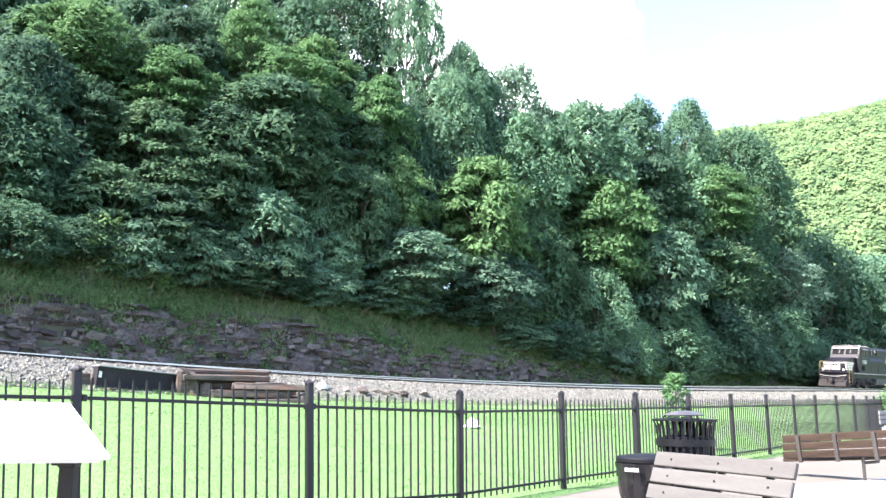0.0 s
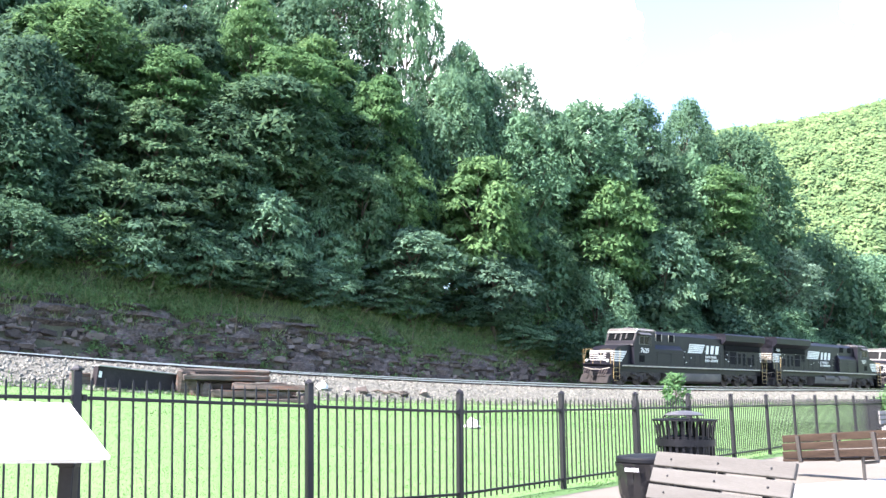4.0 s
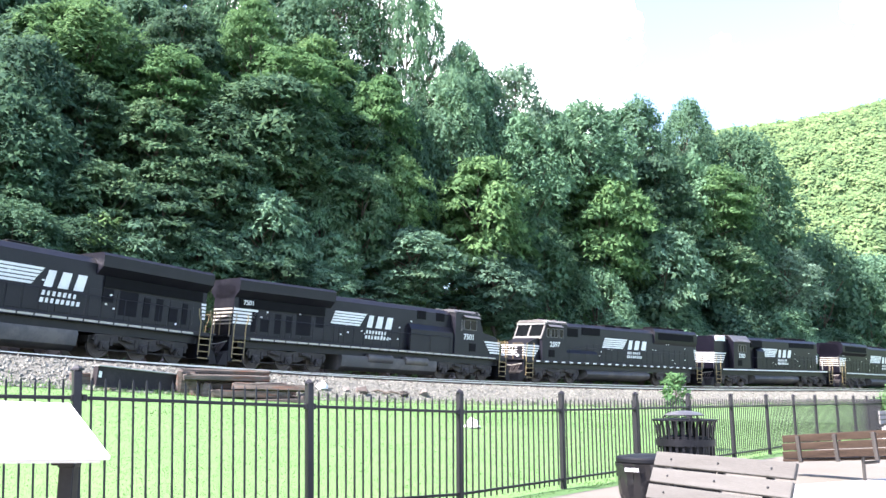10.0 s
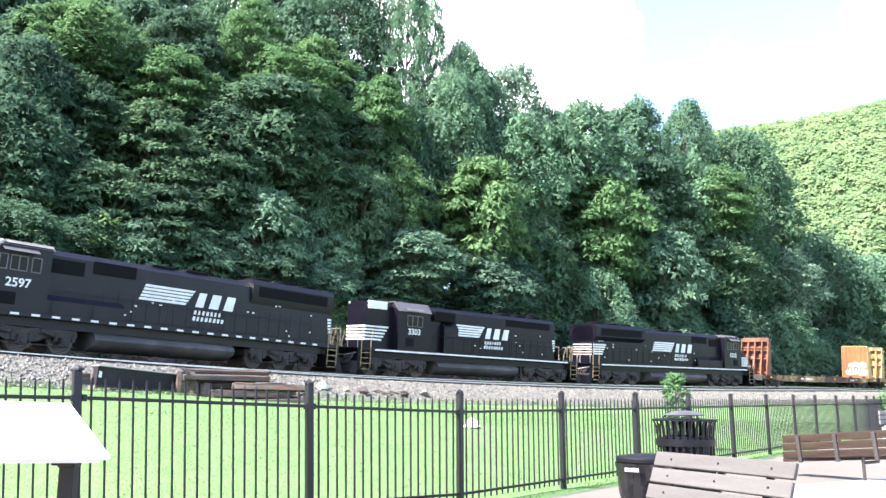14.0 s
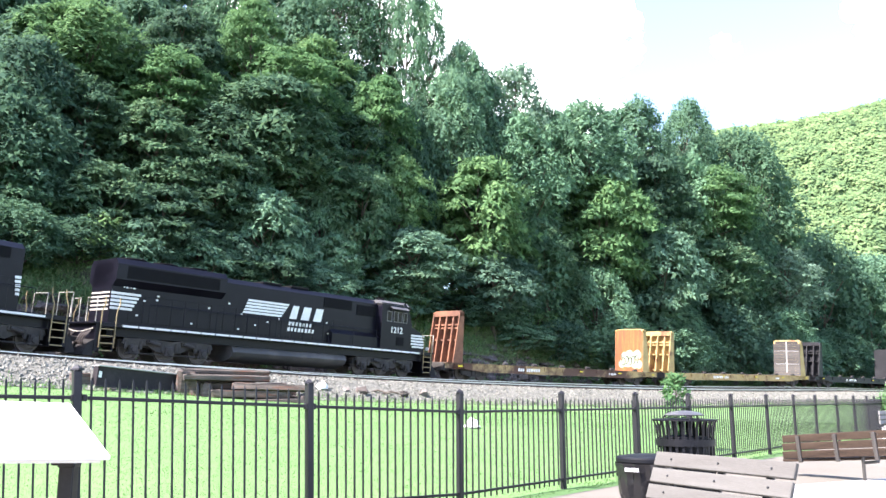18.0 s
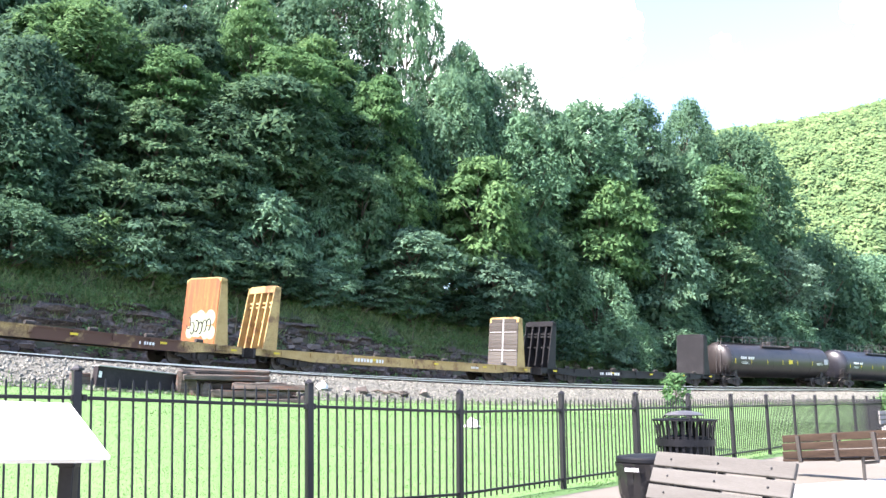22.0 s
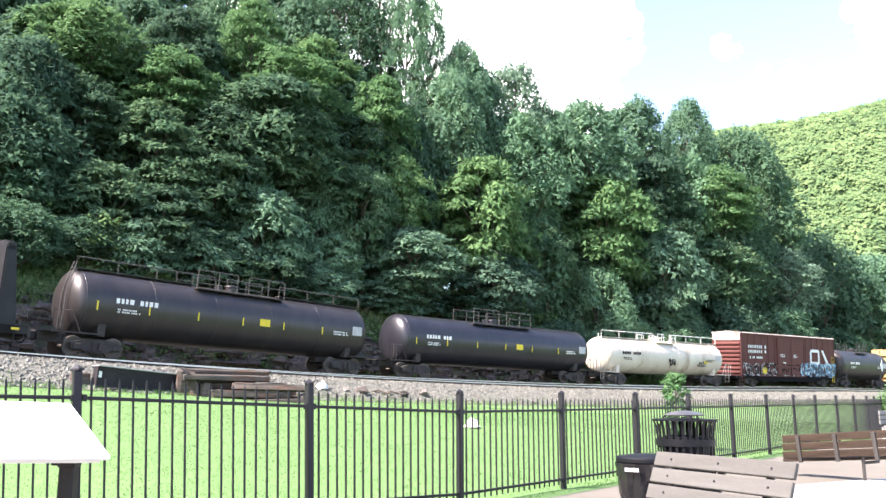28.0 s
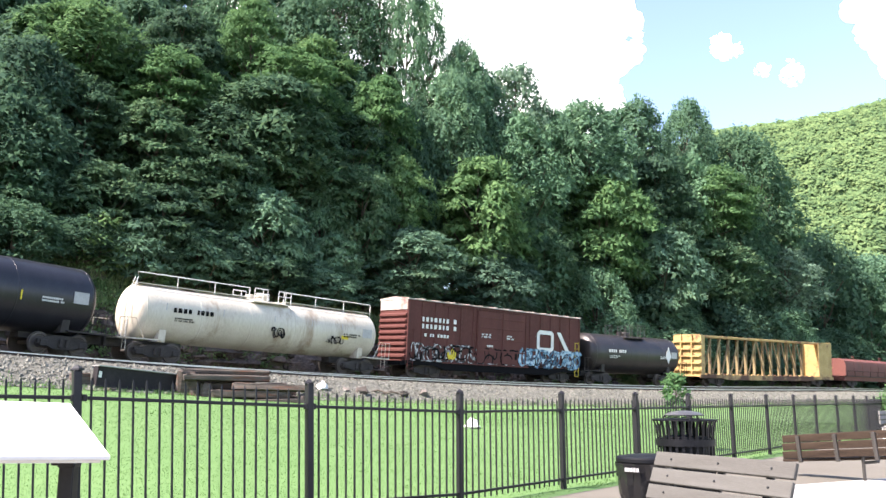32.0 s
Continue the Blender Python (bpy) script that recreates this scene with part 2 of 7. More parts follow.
M_CABPALE = material("cab_dusty_pale", (0.125, 0.121, 0.114), 0.6, scale=2, fine=25, bump=0.05, dark=(0.065, 0.062, 0.058), light=(0.185, 0.18, 0.17))
M_LOUVRE = material("louvre_black", (0.0085, 0.0085, 0.011), 0.8, scale=3, fine=60, bump=0.3, spec=0.15)
M_GRILLE = material("grille_black", (0.006, 0.006, 0.007), 0.85, scale=3, fine=60, bump=0.3, spec=0.12)
M_BROWN = material("brown_bulkhead", (0.20, 0.085, 0.045), 0.8, scale=1.5, fine=20, bump=0.15, stain=(0.11, 0.05, 0.03), stain_at=0.55)
M_ORANGE = material("rusty_orange_panel", (0.24, 0.080, 0.022), 0.8, scale=1.1, fine=18, bump=0.15, dark=(0.11, 0.034, 0.014), light=(0.38, 0.165, 0.045), streak=(1, 3.2, 0.25), stain=(0.17, 0.05, 0.022), stain_at=0.58)
M_TTX = material("faded_yellow_steel", (0.39, 0.27, 0.105), 0.7, scale=1.4, fine=20, bump=0.12, dark=(0.22, 0.14, 0.06), light=(0.47, 0.35, 0.165), stain=(0.16, 0.08, 0.042), stain_at=0.60)
M_TRUSS = material("weathered_truss", (0.22, 0.165, 0.085), 0.8, scale=1.2, fine=18, bump=0.12, dark=(0.11, 0.075, 0.042), light=(0.30, 0.235, 0.135), stain=(0.11, 0.065, 0.04), stain_at=0.6)
M_TTXOLD = material("worn_yellow_brown_sill", (0.36, 0.25, 0.11), 0.8, scale=0.8, fine=15, bump=0.15, dark=(0.12, 0.06, 0.035), light=(0.52, 0.39, 0.17), spread=0.35, stain=(0.09, 0.045, 0.03), stain_at=0.5)
M_PLANK = material("grey_plank", (0.064, 0.058, 0.052), 0.9, scale=1.2, fine=16, bump=0.4, streak=(3, 0.6, 6), dark=(0.034, 0.029, 0.024), light=(0.105, 0.097, 0.086), obj=True)
M_BKFLAT = material("black_flatcar", (0.014, 0.0142, 0.0165), 0.55, scale=1.2, fine=20, bump=0.1, light=(0.032, 0.032, 0.035), spec=0.3)
M_TANKA = material("tank_black_brown", (0.024, 0.0205, 0.021), 0.38, spec=0.45, streak=(2.2, 2.2, 0.3), scale=0.7, fine=12, bump=0.03, dark=(0.012, 0.0115, 0.012), light=(0.042, 0.036, 0.033), stain=(0.045, 0.032, 0.025), stain_at=0.66)
M_TANKB = material("tank_black_blue", (0.016, 0.0158, 0.021), 0.34, spec=0.45, streak=(2.2, 2.2, 0.3), scale=0.7, fine=12, bump=0.03, dark=(0.008, 0.009, 0.012), light=(0.028, 0.029, 0.035))
M_TANKW = material("tank_white", (0.50, 0.455, 0.375), 0.45, scale=0.6, fine=10, bump=0.03, dark=(0.36, 0.31, 0.25), light=(0.60, 0.565, 0.49), stain=(0.27, 0.20, 0.14), stain_at=0.63, streak=(1.6, 1.6, 0.35))
M_BOX = material("boxcar_brown", (0.092, 0.032, 0.028), 0.7, scale=0.9, fine=18, bump=0.06, dark=(0.06, 0.021, 0.018), light=(0.132, 0.050, 0.042), streak=(1, 1, 0.35), spec=0.25)
M_BOXROOF = material("boxcar_roof", (0.42, 0.36, 0.33), 0.6, 0.2, scale=1, fine=15, bump=0.1, stain=(0.20, 0.08, 0.06))
M_RED = material("rusty_red_cover", (0.135, 0.043, 0.034), 0.7, scale=0.8, fine=14, bump=0.08, stain=(0.075, 0.032, 0.026))
M_YMARK = material("yellow_marking", (0.62, 0.48, 0.03), 0.6, scale=4, fine=30, bump=0.0)
M_BLUEG = material("blue_spray", (0.10, 0.24, 0.36), 0.6, scale=3, fine=20, bump=0.0, light=(0.42, 0.56, 0.64), dark=(0.012, 0.03, 0.06), spread=0.5, island=True, mixed=0.7)
M_GREYG = material("grey_spray", (0.16, 0.15, 0.16), 0.6, scale=3, fine=20, bump=0.0, light=(0.48, 0.48, 0.48), dark=(0.012, 0.012, 0.014), spread=0.5, island=True, mixed=0.7)
M_PALEG = material("pale_green_spray", (0.23, 0.265, 0.185), 0.6, scale=3, fine=20, bump=0.0)
# Railing grey, lightened in colour to look lit against the dark trees.
M_RAILGREY = material("lit_railing_grey", (0.06, 0.056, 0.054), 0.6, scale=3, fine=20, bump=0.05)
M_GREYMK = material("grey_marking", (0.38, 0.38, 0.38), 0.6, scale=3, fine=20, bump=0.0)

# ---- the railway curve: heading, bend and grade along its length ----
STEP = 0.5
S_ALL = np.arange(-330, 430, STEP)
BEND = np.where(S_ALL < -36, -0.0075, np.where(S_ALL > 62, 0.0, -0.006326 + 0.000177 * np.clip(S_ALL, -32, 50)))
TURN = np.cumsum(BEND) * STEP
TURN = TURN - np.interp(0, S_ALL, TURN) + 0.7457
TX = np.cumsum(np.cos(TURN)) * STEP
TY = np.cumsum(np.sin(TURN)) * STEP
TX += -2.325 - np.interp(0, S_ALL, TX)
TY += 50.70 - np.interp(0, S_ALL, TY)
SC = np.clip(S_ALL, -32, 46)
TZ = EYE + 1.328 - 0.0180 * SC + 0.00032 * SC ** 2 + np.where(S_ALL < -32, -0.012 * (S_ALL + 32), 0) - np.where(S_ALL > 46, 0.004 * (S_ALL - 46), 0)
CANT = 3.0


def on_track(s, o=0.0, dz=0.0):
    """A point at length s, o metres outwards from the centre of the train's track."""
    a = np.interp(s, S_ALL, TURN)
    return np.array([np.interp(s, S_ALL, TX) - np.sin(a) * o, np.interp(s, S_ALL, TY) + np.cos(a) * o, np.interp(s, S_ALL, TZ) + dz])


def heading(s):
    return float(np.interp(s, S_ALL, TURN))

# ---- ground: one sheet to the horizon ----
FENCE = [(-7.4, 3.7), (-6.05, 4.46), (-4.5, 5.45), (-2.94, 6.59), (-1.29, 7.94), (0.196, 9.53), (1.635, 11.29), (3.06, 13.0), (4.42, 14.73), (5.8, 16.47), (7.19, 18.18), (8.54, 19.92),
         (9.88, 21.7), (11.28, 23.45), (12.66, 25.2), (14.0, 27.0), (15.3, 29.0), (16.6, 31.0), (17.9, 33.0)]
FX, FY = np.array([p[0] for p in FENCE]), np.array([p[1] for p in FENCE])
FS = np.concatenate([[0], np.cumsum(np.hypot(np.diff(FX), np.diff(FY)))])


def beyond_fence(x, y):
    """Metres from the fence line towards the track, negative on the camera's side."""
    best, side = np.full(np.shape(x), 1e9), np.zeros(np.shape(x))
    pts = [(-60, -20)] + FENCE + [(60, 98)]
    for (ax, ay), (bx, by) in zip(pts[:-1], pts[1:]):
        dx, dy = bx - ax, by - ay
        ln = math.hypot(dx, dy)
        t = np.clip(((x - ax) * dx + (y - ay) * dy) / ln ** 2, 0, 1)
        d = np.hypot(x - ax - t * dx, y - ay - t * dy)
        sg = np.sign((y - ay) * dx - (x - ax) * dy)
        side = np.where(d < best, sg, side)
        best = np.minimum(best, d)
    return best * side


def track_place(x, y):
    """Length along the track and offset outwards, for arrays of points."""
    k = slice(0, len(S_ALL), 4)
    px, py, ps, pa = TX[k], TY[k], S_ALL[k], TURN[k]
    xf, yf = np.ravel(x), np.ravel(y)
    so, oo = np.empty(len(xf)), np.empty(len(xf))
    for i in range(0, len(xf), 4000):
        d2 = (xf[i:i + 4000, None] - px) ** 2 + (yf[i:i + 4000, None] - py) ** 2
        j = np.argmin(d2, 1)
        ex, ey = xf[i:i + 4000] - px[j], yf[i:i + 4000] - py[j]
        so[i:i + 4000] = ps[j] + ex * np.cos(pa[j]) + ey * np.sin(pa[j])
        o = -ex * np.sin(pa[j]) + ey * np.cos(pa[j])
        far = np.hypot(ex, ey)
        oo[i:i + 4000] = np.where(far > 60, np.sign(o) * far, o)
    return so.reshape(np.shape(x)), oo.reshape(np.shape(x))


def smooth(a, b, x):
    t = np.clip((x - a) / (b - a), 0, 1)
    return t * t * (3 - 2 * t)


TOE, DROP, GAUGE2 = -8.0, 0.30, 4.1


def rock_height(s):
    return 3.9 - 1.2 * smooth(-8, 10, s) - 2.2 * smooth(14, 34, s)


def wobble(x, y, k, a):
    return a * (np.sin(x * k + 1.3 * np.sin(y * k * 0.7)) + np.sin(y * k * 1.3 + 2 + 1.1 * np.sin(x * k * 0.9))) * 0.5


def ground_z(x, y):
    x, y = np.asarray(x, float), np.asarray(y, float)
    s, o = track_place(x, y)
    zr = np.interp(s, S_ALL, TZ)
    toe = zr - DROP - 1.35 + 0.25 * smooth(10, 50, s)
    df = beyond_fence(x, y)
    dt = np.maximum(TOE - o, 0)
    w = np.clip(df / (np.maximum(df, 0) + dt + 1e-6), 0, 1)
    lawn = toe * (0.35 * w + 0.65 * w ** 1.7) + wobble(x, y, 0.35, 0.05) * np.clip(df / 6, 0, 1) * np.clip(dt / 4, 0, 1)
    lawn = np.where(df > 0, lawn, 0.0)
    bed = np.interp(o, [TOE, -5.7, -2.4, -1.7, 2.0, 3.6, 4.6], [0, 0, 1, 1, 1, 2, 2])
    front, back, ditch = zr - DROP - 0.31, zr - 0.27, zr - 0.65
    bedz = np.where(bed <= 1, front + (back - front) * bed, back + (ditch - back) * (bed - 1))
    slope = np.clip((o - TOE) / (-5.7 - TOE), 0, 1)
    rise = rock_height(s)
    up = ditch + rise * smooth(4.6, 5.9, o) + (4.4 - 0.45 * rise) * np.clip((o - 5.8) / 2.9, 0, 1) + 5.0 * smooth(8, 24, o) * (1 - 0.35 * smooth(20, 60, s)) + 3 * smooth(24, 60, o)
    up = up + wobble(x, y, 0.6, 0.35) * smooth(5, 8, o)
    z = np.where(o < TOE, lawn, np.where(o < -5.7, toe + (front - toe) * slope, np.where(o < 4.6, bedz, up)))
    # a mountainside behind the left part of the bank
    spur = smooth(-0.06, -0.24, x / np.maximum(y, 5)) * smooth(13, 44, o) * 24
    z = z + np.where(o > 10, spur, 0)
    z = np.where(df < -0.2, -0.04, z)
    r = np.hypot(x, y)
    return z * (1 - smooth(150, 300, r)) - 6 * smooth(200, 400, r)


def under_sheets(x, y):
    """How far the ground sheet dips under the ballast bed and the bank."""
    s, o = track_place(x, y)
    return 0.25 * smooth(TOE + 0.6, TOE + 1.6, o) * (1 - smooth(30, 36, o)) * np.where((s > -70) & (s < 125), 1, 0)


def axis(lo, hi, fine_lo, fine_hi, step):
    a = list(np.arange(fine_lo, fine_hi, step))
    d, v = step, fine_hi
    while v < hi:
        a.append(v)
        d *= 1.35
        v += d
    a.append(hi)
    d, v = step, fine_lo - step
    while v > lo:
        a.insert(0, v)
        d *= 1.35
        v -= d
    a.insert(0, lo)
    return np.array(a)


def build_ground():
    xs, ys = axis(-2600, 2600, -45, 75, 0.7), axis(-2600, 2600, -2, 115, 0.7)
    gx, gy = np.meshgrid(xs, ys)
    gz = ground_z(gx, gy) - under_sheets(gx, gy)
    nx, ny = len(xs), len(ys)
    idx = np.arange(nx * ny).reshape(ny, nx)
    fc = np.stack([idx[:-1, :-1], idx[:-1, 1:], idx[1:, 1:], idx[1:, :-1]], -1).reshape(-1, 4)
    me = big_mesh("ground", np.stack([gx, gy, gz], -1).reshape(-1, 3), fc, M_LAWN, True)
    me.materials.append(M_EARTH)
    cx, cy = gx.ravel()[fc].mean(1), gy.ravel()[fc].mean(1)
    s, o = track_place(cx, cy)
    me.polygons.foreach_set("material_index", np.where((o > TOE + 1) & (np.hypot(cx, cy) < 400), 1, 0).astype(np.int32))
    tagged(new("ground", me), "mown green lawn rising towards the railway bank", "ground", kind="structure")


build_ground()


def track_sheet(name, s0, s1, ds, offs, mat, label, cat, lift=0.0, rough=None):
    """A sheet in the track's own lengths and offsets."""
    ss = np.arange(s0, s1, ds)
    gs, go = np.meshgrid(ss, offs)
    a = np.interp(gs, S_ALL, TURN)
    x = np.interp(gs, S_ALL, TX) - np.sin(a) * go
    y = np.interp(gs, S_ALL, TY) + np.cos(a) * go
    z = ground_z(x, y) + lift
    if rough:
        x, y, z = rough(gs, go, x, y, z, a)
    n, m = len(ss), len(offs)
    idx = np.arange(n * m).reshape(m, n)
    fc = np.stack([idx[:-1, :-1], idx[:-1, 1:], idx[1:, 1:], idx[1:, :-1]], -1).reshape(-1, 4)
    me = big_mesh(name, np.stack([x, y, z], -1).reshape(-1, 3), fc, mat, True)
    return tagged(new(name, me), label, cat, kind="structure"), me, (gs, go, fc)


def bed_rough(s, o, x, y, z, a):
    rng = np.random.default_rng(2)
    edge = np.where(o < TOE - 0.2, -0.10, 0)
    return x, y, z + rng.normal(0, 0.018, np.shape(z)) + edge


track_sheet("ballast_bed", -62, 120, 0.22, np.concatenate([[TOE - 0.5, TOE - 0.15], np.arange(TOE + 0.1, 4.5, 0.2)]), M_BALLAST, "grey crushed stone ballast under the tracks", "ballast", 0.012, bed_rough)


def hash_noise(a, b, seed):
    """Smooth value noise on a plane, for arrays."""
    ia, ib = np.floor(a).astype(int), np.floor(b).astype(int)
    fa, fb = a - ia, b - ib
    fa, fb = fa * fa * (3 - 2 * fa), fb * fb * (3 - 2 * fb)
    h = lambda i, j: np.modf(np.abs(np.sin(i * 127.1 + j * 311.7 + seed * 17.3) * 43758.5453))[0]
    return (h(ia, ib) * (1 - fa) + h(ia + 1, ib) * fa) * (1 - fb) + (h(ia, ib + 1) * (1 - fa) + h(ia + 1, ib + 1) * fa) * fb


def bank_rough(s, o, x, y, z, a):
    """Ledges and cracks in the steep rock, hummocks above."""
    rock = smooth(4.3, 4.8, o) * (1 - smooth(6.3, 7.4, o))
    lay = np.floor(z * 4.2 + 0.8 * hash_noise(s * 0.25, z * 0.5, 3))
    push = (np.modf(np.abs(np.sin(lay * 12.99 + np.floor(s * 0.55 + lay * 0.37) * 4.13) * 437.5))[0] - 0.5) * 0.6 + (hash_noise(s * 0.9, z * 1.2, 5) - 0.5) * 0.7 + (hash_noise(s * 3.1, z * 4.0, 6) - 0.5) * 0.25
    d = -push * rock
    hum = (hash_noise(s * 0.8, o * 0.8, 7) - 0.5) * 0.5 * smooth(6, 8, o)
    return x - np.sin(a) * d, y + np.cos(a) * d, z + hum


bank, bank_me, (bs_, bo_, bf_) = track_sheet("rock_bank", -62, 120, 0.22, np.concatenate([np.arange(4.1, 6.3, 0.07), np.arange(6.4, 9, 0.3), np.arange(9.3, 34, 1.2)]), M_EARTH, "dark shale cutting with a weedy earth slope above", "bank", 0.012, bank_rough)
bank_me.materials.append(M_ROCK)
bank_me.polygons.foreach_set("use_smooth", np.zeros(len(bank_me.polygons), bool))
fo_ = bo_.ravel()[bf_].mean(1)
bank_me.polygons.foreach_set("material_index", ((fo_ > 4.3) & (fo_ < 6.3 + 0.9 * (hash_noise(bs_.ravel()[bf_].mean(1) * 0.4, fo_ * 0.8, 8) - 0.4))).astype(np.int32))


def strip(name, o0, o1, z0, z1, s0, s1, mat, parent, step=1.0):
    """A bar of constant section that follows the track."""
    ss = np.arange(s0, s1 + 0.01, step)
    b = B()
    n = len(ss)
    vs = []
    for s in ss:
        for o, z in ((o0, z0), (o1, z0), (o1, z1), (o0, z1)):
            vs.append(on_track(s, o, z))
    fs = [(3, 2, 1, 0), ((n - 1) * 4, (n - 1) * 4 + 1, (n - 1) * 4 + 2, (n - 1) * 4 + 3)]
    for i in range(n - 1):
        for k in range(4):
            fs.append((i * 4 + k, i * 4 + (k + 1) % 4, i * 4 + 4 + (k + 1) % 4, i * 4 + 4 + k))
    b.add(vs, fs)
    return part(name, b, mat, parent)


def track(label, off, drop):
    t = thing("railway_track", label, "railway track", "tracks round the curve", kind="structure")
    for side in (-1, 1):
        o = off + side * 0.755
        c = side * 0.04
        strip("rail_foot", o - 0.07, o + 0.07, c - drop - 0.18, c - drop - 0.155, -60, 130, M_RAIL, t)
        strip("rail_web", o - 0.012, o + 0.012, c - drop - 0.155, c - drop - 0.04, -60, 130, M_RAIL, t)
        strip("rail_head", o - 0.036, o + 0.036, c - drop - 0.04, c - drop, -60, 130, M_HEAD, t)
    tie = B().box(-0.115, 0.115, -1.3, 1.3, -0.18, 0, 0.015).mesh("tie", M_TIE)
    for i, s in enumerate(np.arange(-34, 74, 0.55)):
        p = on_track(s, off, -drop - 0.165)
        part("tie", tie, None, t, at=pose(*p, 0, 0, math.degrees(heading(s))) @ pose(0, 0, 0, CANT * 0.5))


track("steel rails on dark timber ties in grey ballast", 0.0, 0.0)
track("nearer steel rails, shiny heads, on dark timber ties", -GAUGE2, DROP)

# ---- pavement ----
def build_pavement():
    b = B()
    edge = [(x + 0.28, y - 0.22) for x, y in FENCE] + [(40, 60), (60, 40), (30, -30), (-30, -30), (-40, -8)]
    b.prism(edge, -0.1, 0.0, "z")
    tagged(part("pavement", b, M_ASPHALT, smooth=0), "tan worn asphalt park path", "pavement", kind="structure")
    c = B().prism([(4.65, 11.45), (9.6, 14.1), (9.6, 6.0), (2.6, 2.0), (2.75, 4.5), (3.5, 9.0)], -0.02, 0.025, "z")
    tagged(part("pavement_slab", c, M_CONCRETE, smooth=0), "pale sunlit concrete paving slab", "pavement", kind="structure")


build_pavement()


# ---- trees ----
def crown_mesh(name, rng, pads, per, leaf, mat, droop=0.35, shell=0.6, low=-0.35, slim=1.0, tilt=0.0):
    """pads: rows of centre, radius, flatness. Pointed leaflets on the upper shell of each pad, facing outwards; tilt: how far pads sag away from the trunk."""
    C = np.repeat(np.array([p[:3] for p in pads]), per, 0)
    R = np.repeat(np.array([p[3] for p in pads]), per)
    K = np.repeat(np.array([p[4] for p in pads]), per)
    n = len(C)
    a = rng.uniform(0, 2 * np.pi, n)
    q = rng.uniform(low, 1, n)
    h = np.sqrt(1 - q * q)
    ragged = 1 + 0.24 * np.sin(a * 3 + C[:, 0] * 2) * h + 0.2 * np.sin(a * 5 + q * 4 + C[:, 1] * 3)
    rad = R * ragged * rng.uniform(0.35, 1.05, n) ** shell
    out = np.stack([np.cos(a) * h, np.sin(a) * h, q], -1)
    P = C + out * rad[:, None] * np.stack([np.ones(n), np.ones(n), K], -1)
    if tilt:
        away = C[:, :2] / (np.linalg.norm(C[:, :2], axis=1)[:, None] + 0.5)
        P[:, 2] -= tilt * ((P[:, :2] - C[:, :2]) * away).sum(1)
    D = out * np.array([1, 1, 0.35]) * 0.5 + rng.normal(0, 0.36, (n, 3))
    D[:, 2] -= droop
    D /= np.linalg.norm(D, axis=1)[:, None]
    up = np.array([0, 0, 0.65]) + out * 1.1 + rng.normal(0, 0.16, (n, 3))
    W = np.cross(D, up)
    W /= np.linalg.norm(W, axis=1)[:, None] + 1e-9
    Nn = np.cross(W, D)
    ln = leaf * rng.uniform(0.6, 1.25, n)[:, None]
    wd = ln * slim * rng.uniform(0.24, 0.38, n)[:, None]
    V = np.stack([P - W * wd, P + W * wd + Nn * ln * 0.05, P + D * ln], 1).reshape(-1, 3)
    F = np.arange(3 * n).reshape(-1, 3)
    return big_mesh(name, V, F, mat)


def crown_proto(seed, size, npads, per, leaf, pad, flat, mat, tilt=0.3, core=0.3, droop=0.35, slim=1.0, belly=0.36, low=-0.2, shell=0.4):
    """A crown as wide and as high as size, its foot at the origin: limbs, and boughs of leaves at their ends."""
    rng = np.random.default_rng(seed)
    limbs, pads = B(), []
    for k in range(npads):
        u = (k + rng.uniform(0, 1)) / npads
        z = size * (0.04 + 0.84 * u)
        full = math.sqrt(max(0.03, 1 - ((u - belly) / (0.68 if u > belly else 0.5)) ** 2))
        pr = size * pad * rng.uniform(0.7, 1.3) * (0.7 + 0.4 * full)
        r = max(0.0, size * 0.5 * full - pr * 0.6) * math.sqrt(rng.uniform(core, 1.0))
        a = k * 2.39996 + rng.uniform(-0.6, 0.6)
        c = Vector((r * math.cos(a), r * math.sin(a), z))
        pads.append((*c, pr, flat * rng.uniform(0.75, 1.3)))
        if k % 2 == 0:
            z0 = max(0.0, z - r * 0.8 - 0.06 * size)
            q = Vector((0.06 * c.x, 0.06 * c.y, z0))
            limbs.tube([q, (q + c) / 2 + Vector((0, 0, -0.1 * r)), c], [0.011 * size, 0.008 * size, 0.003 * size], 5)
    limbs.tube([(0, 0, 0), (0.02 * size, 0.01 * size, size * 0.45), (0, 0.02 * size, size * 0.86)], [0.02 * size, 0.013 * size, 0.003 * size], 6)
    return size, limbs.mesh("branchwork", M_BARK), crown_mesh("crown", rng, pads, per, leaf, mat, droop, shell, low, slim, tilt)


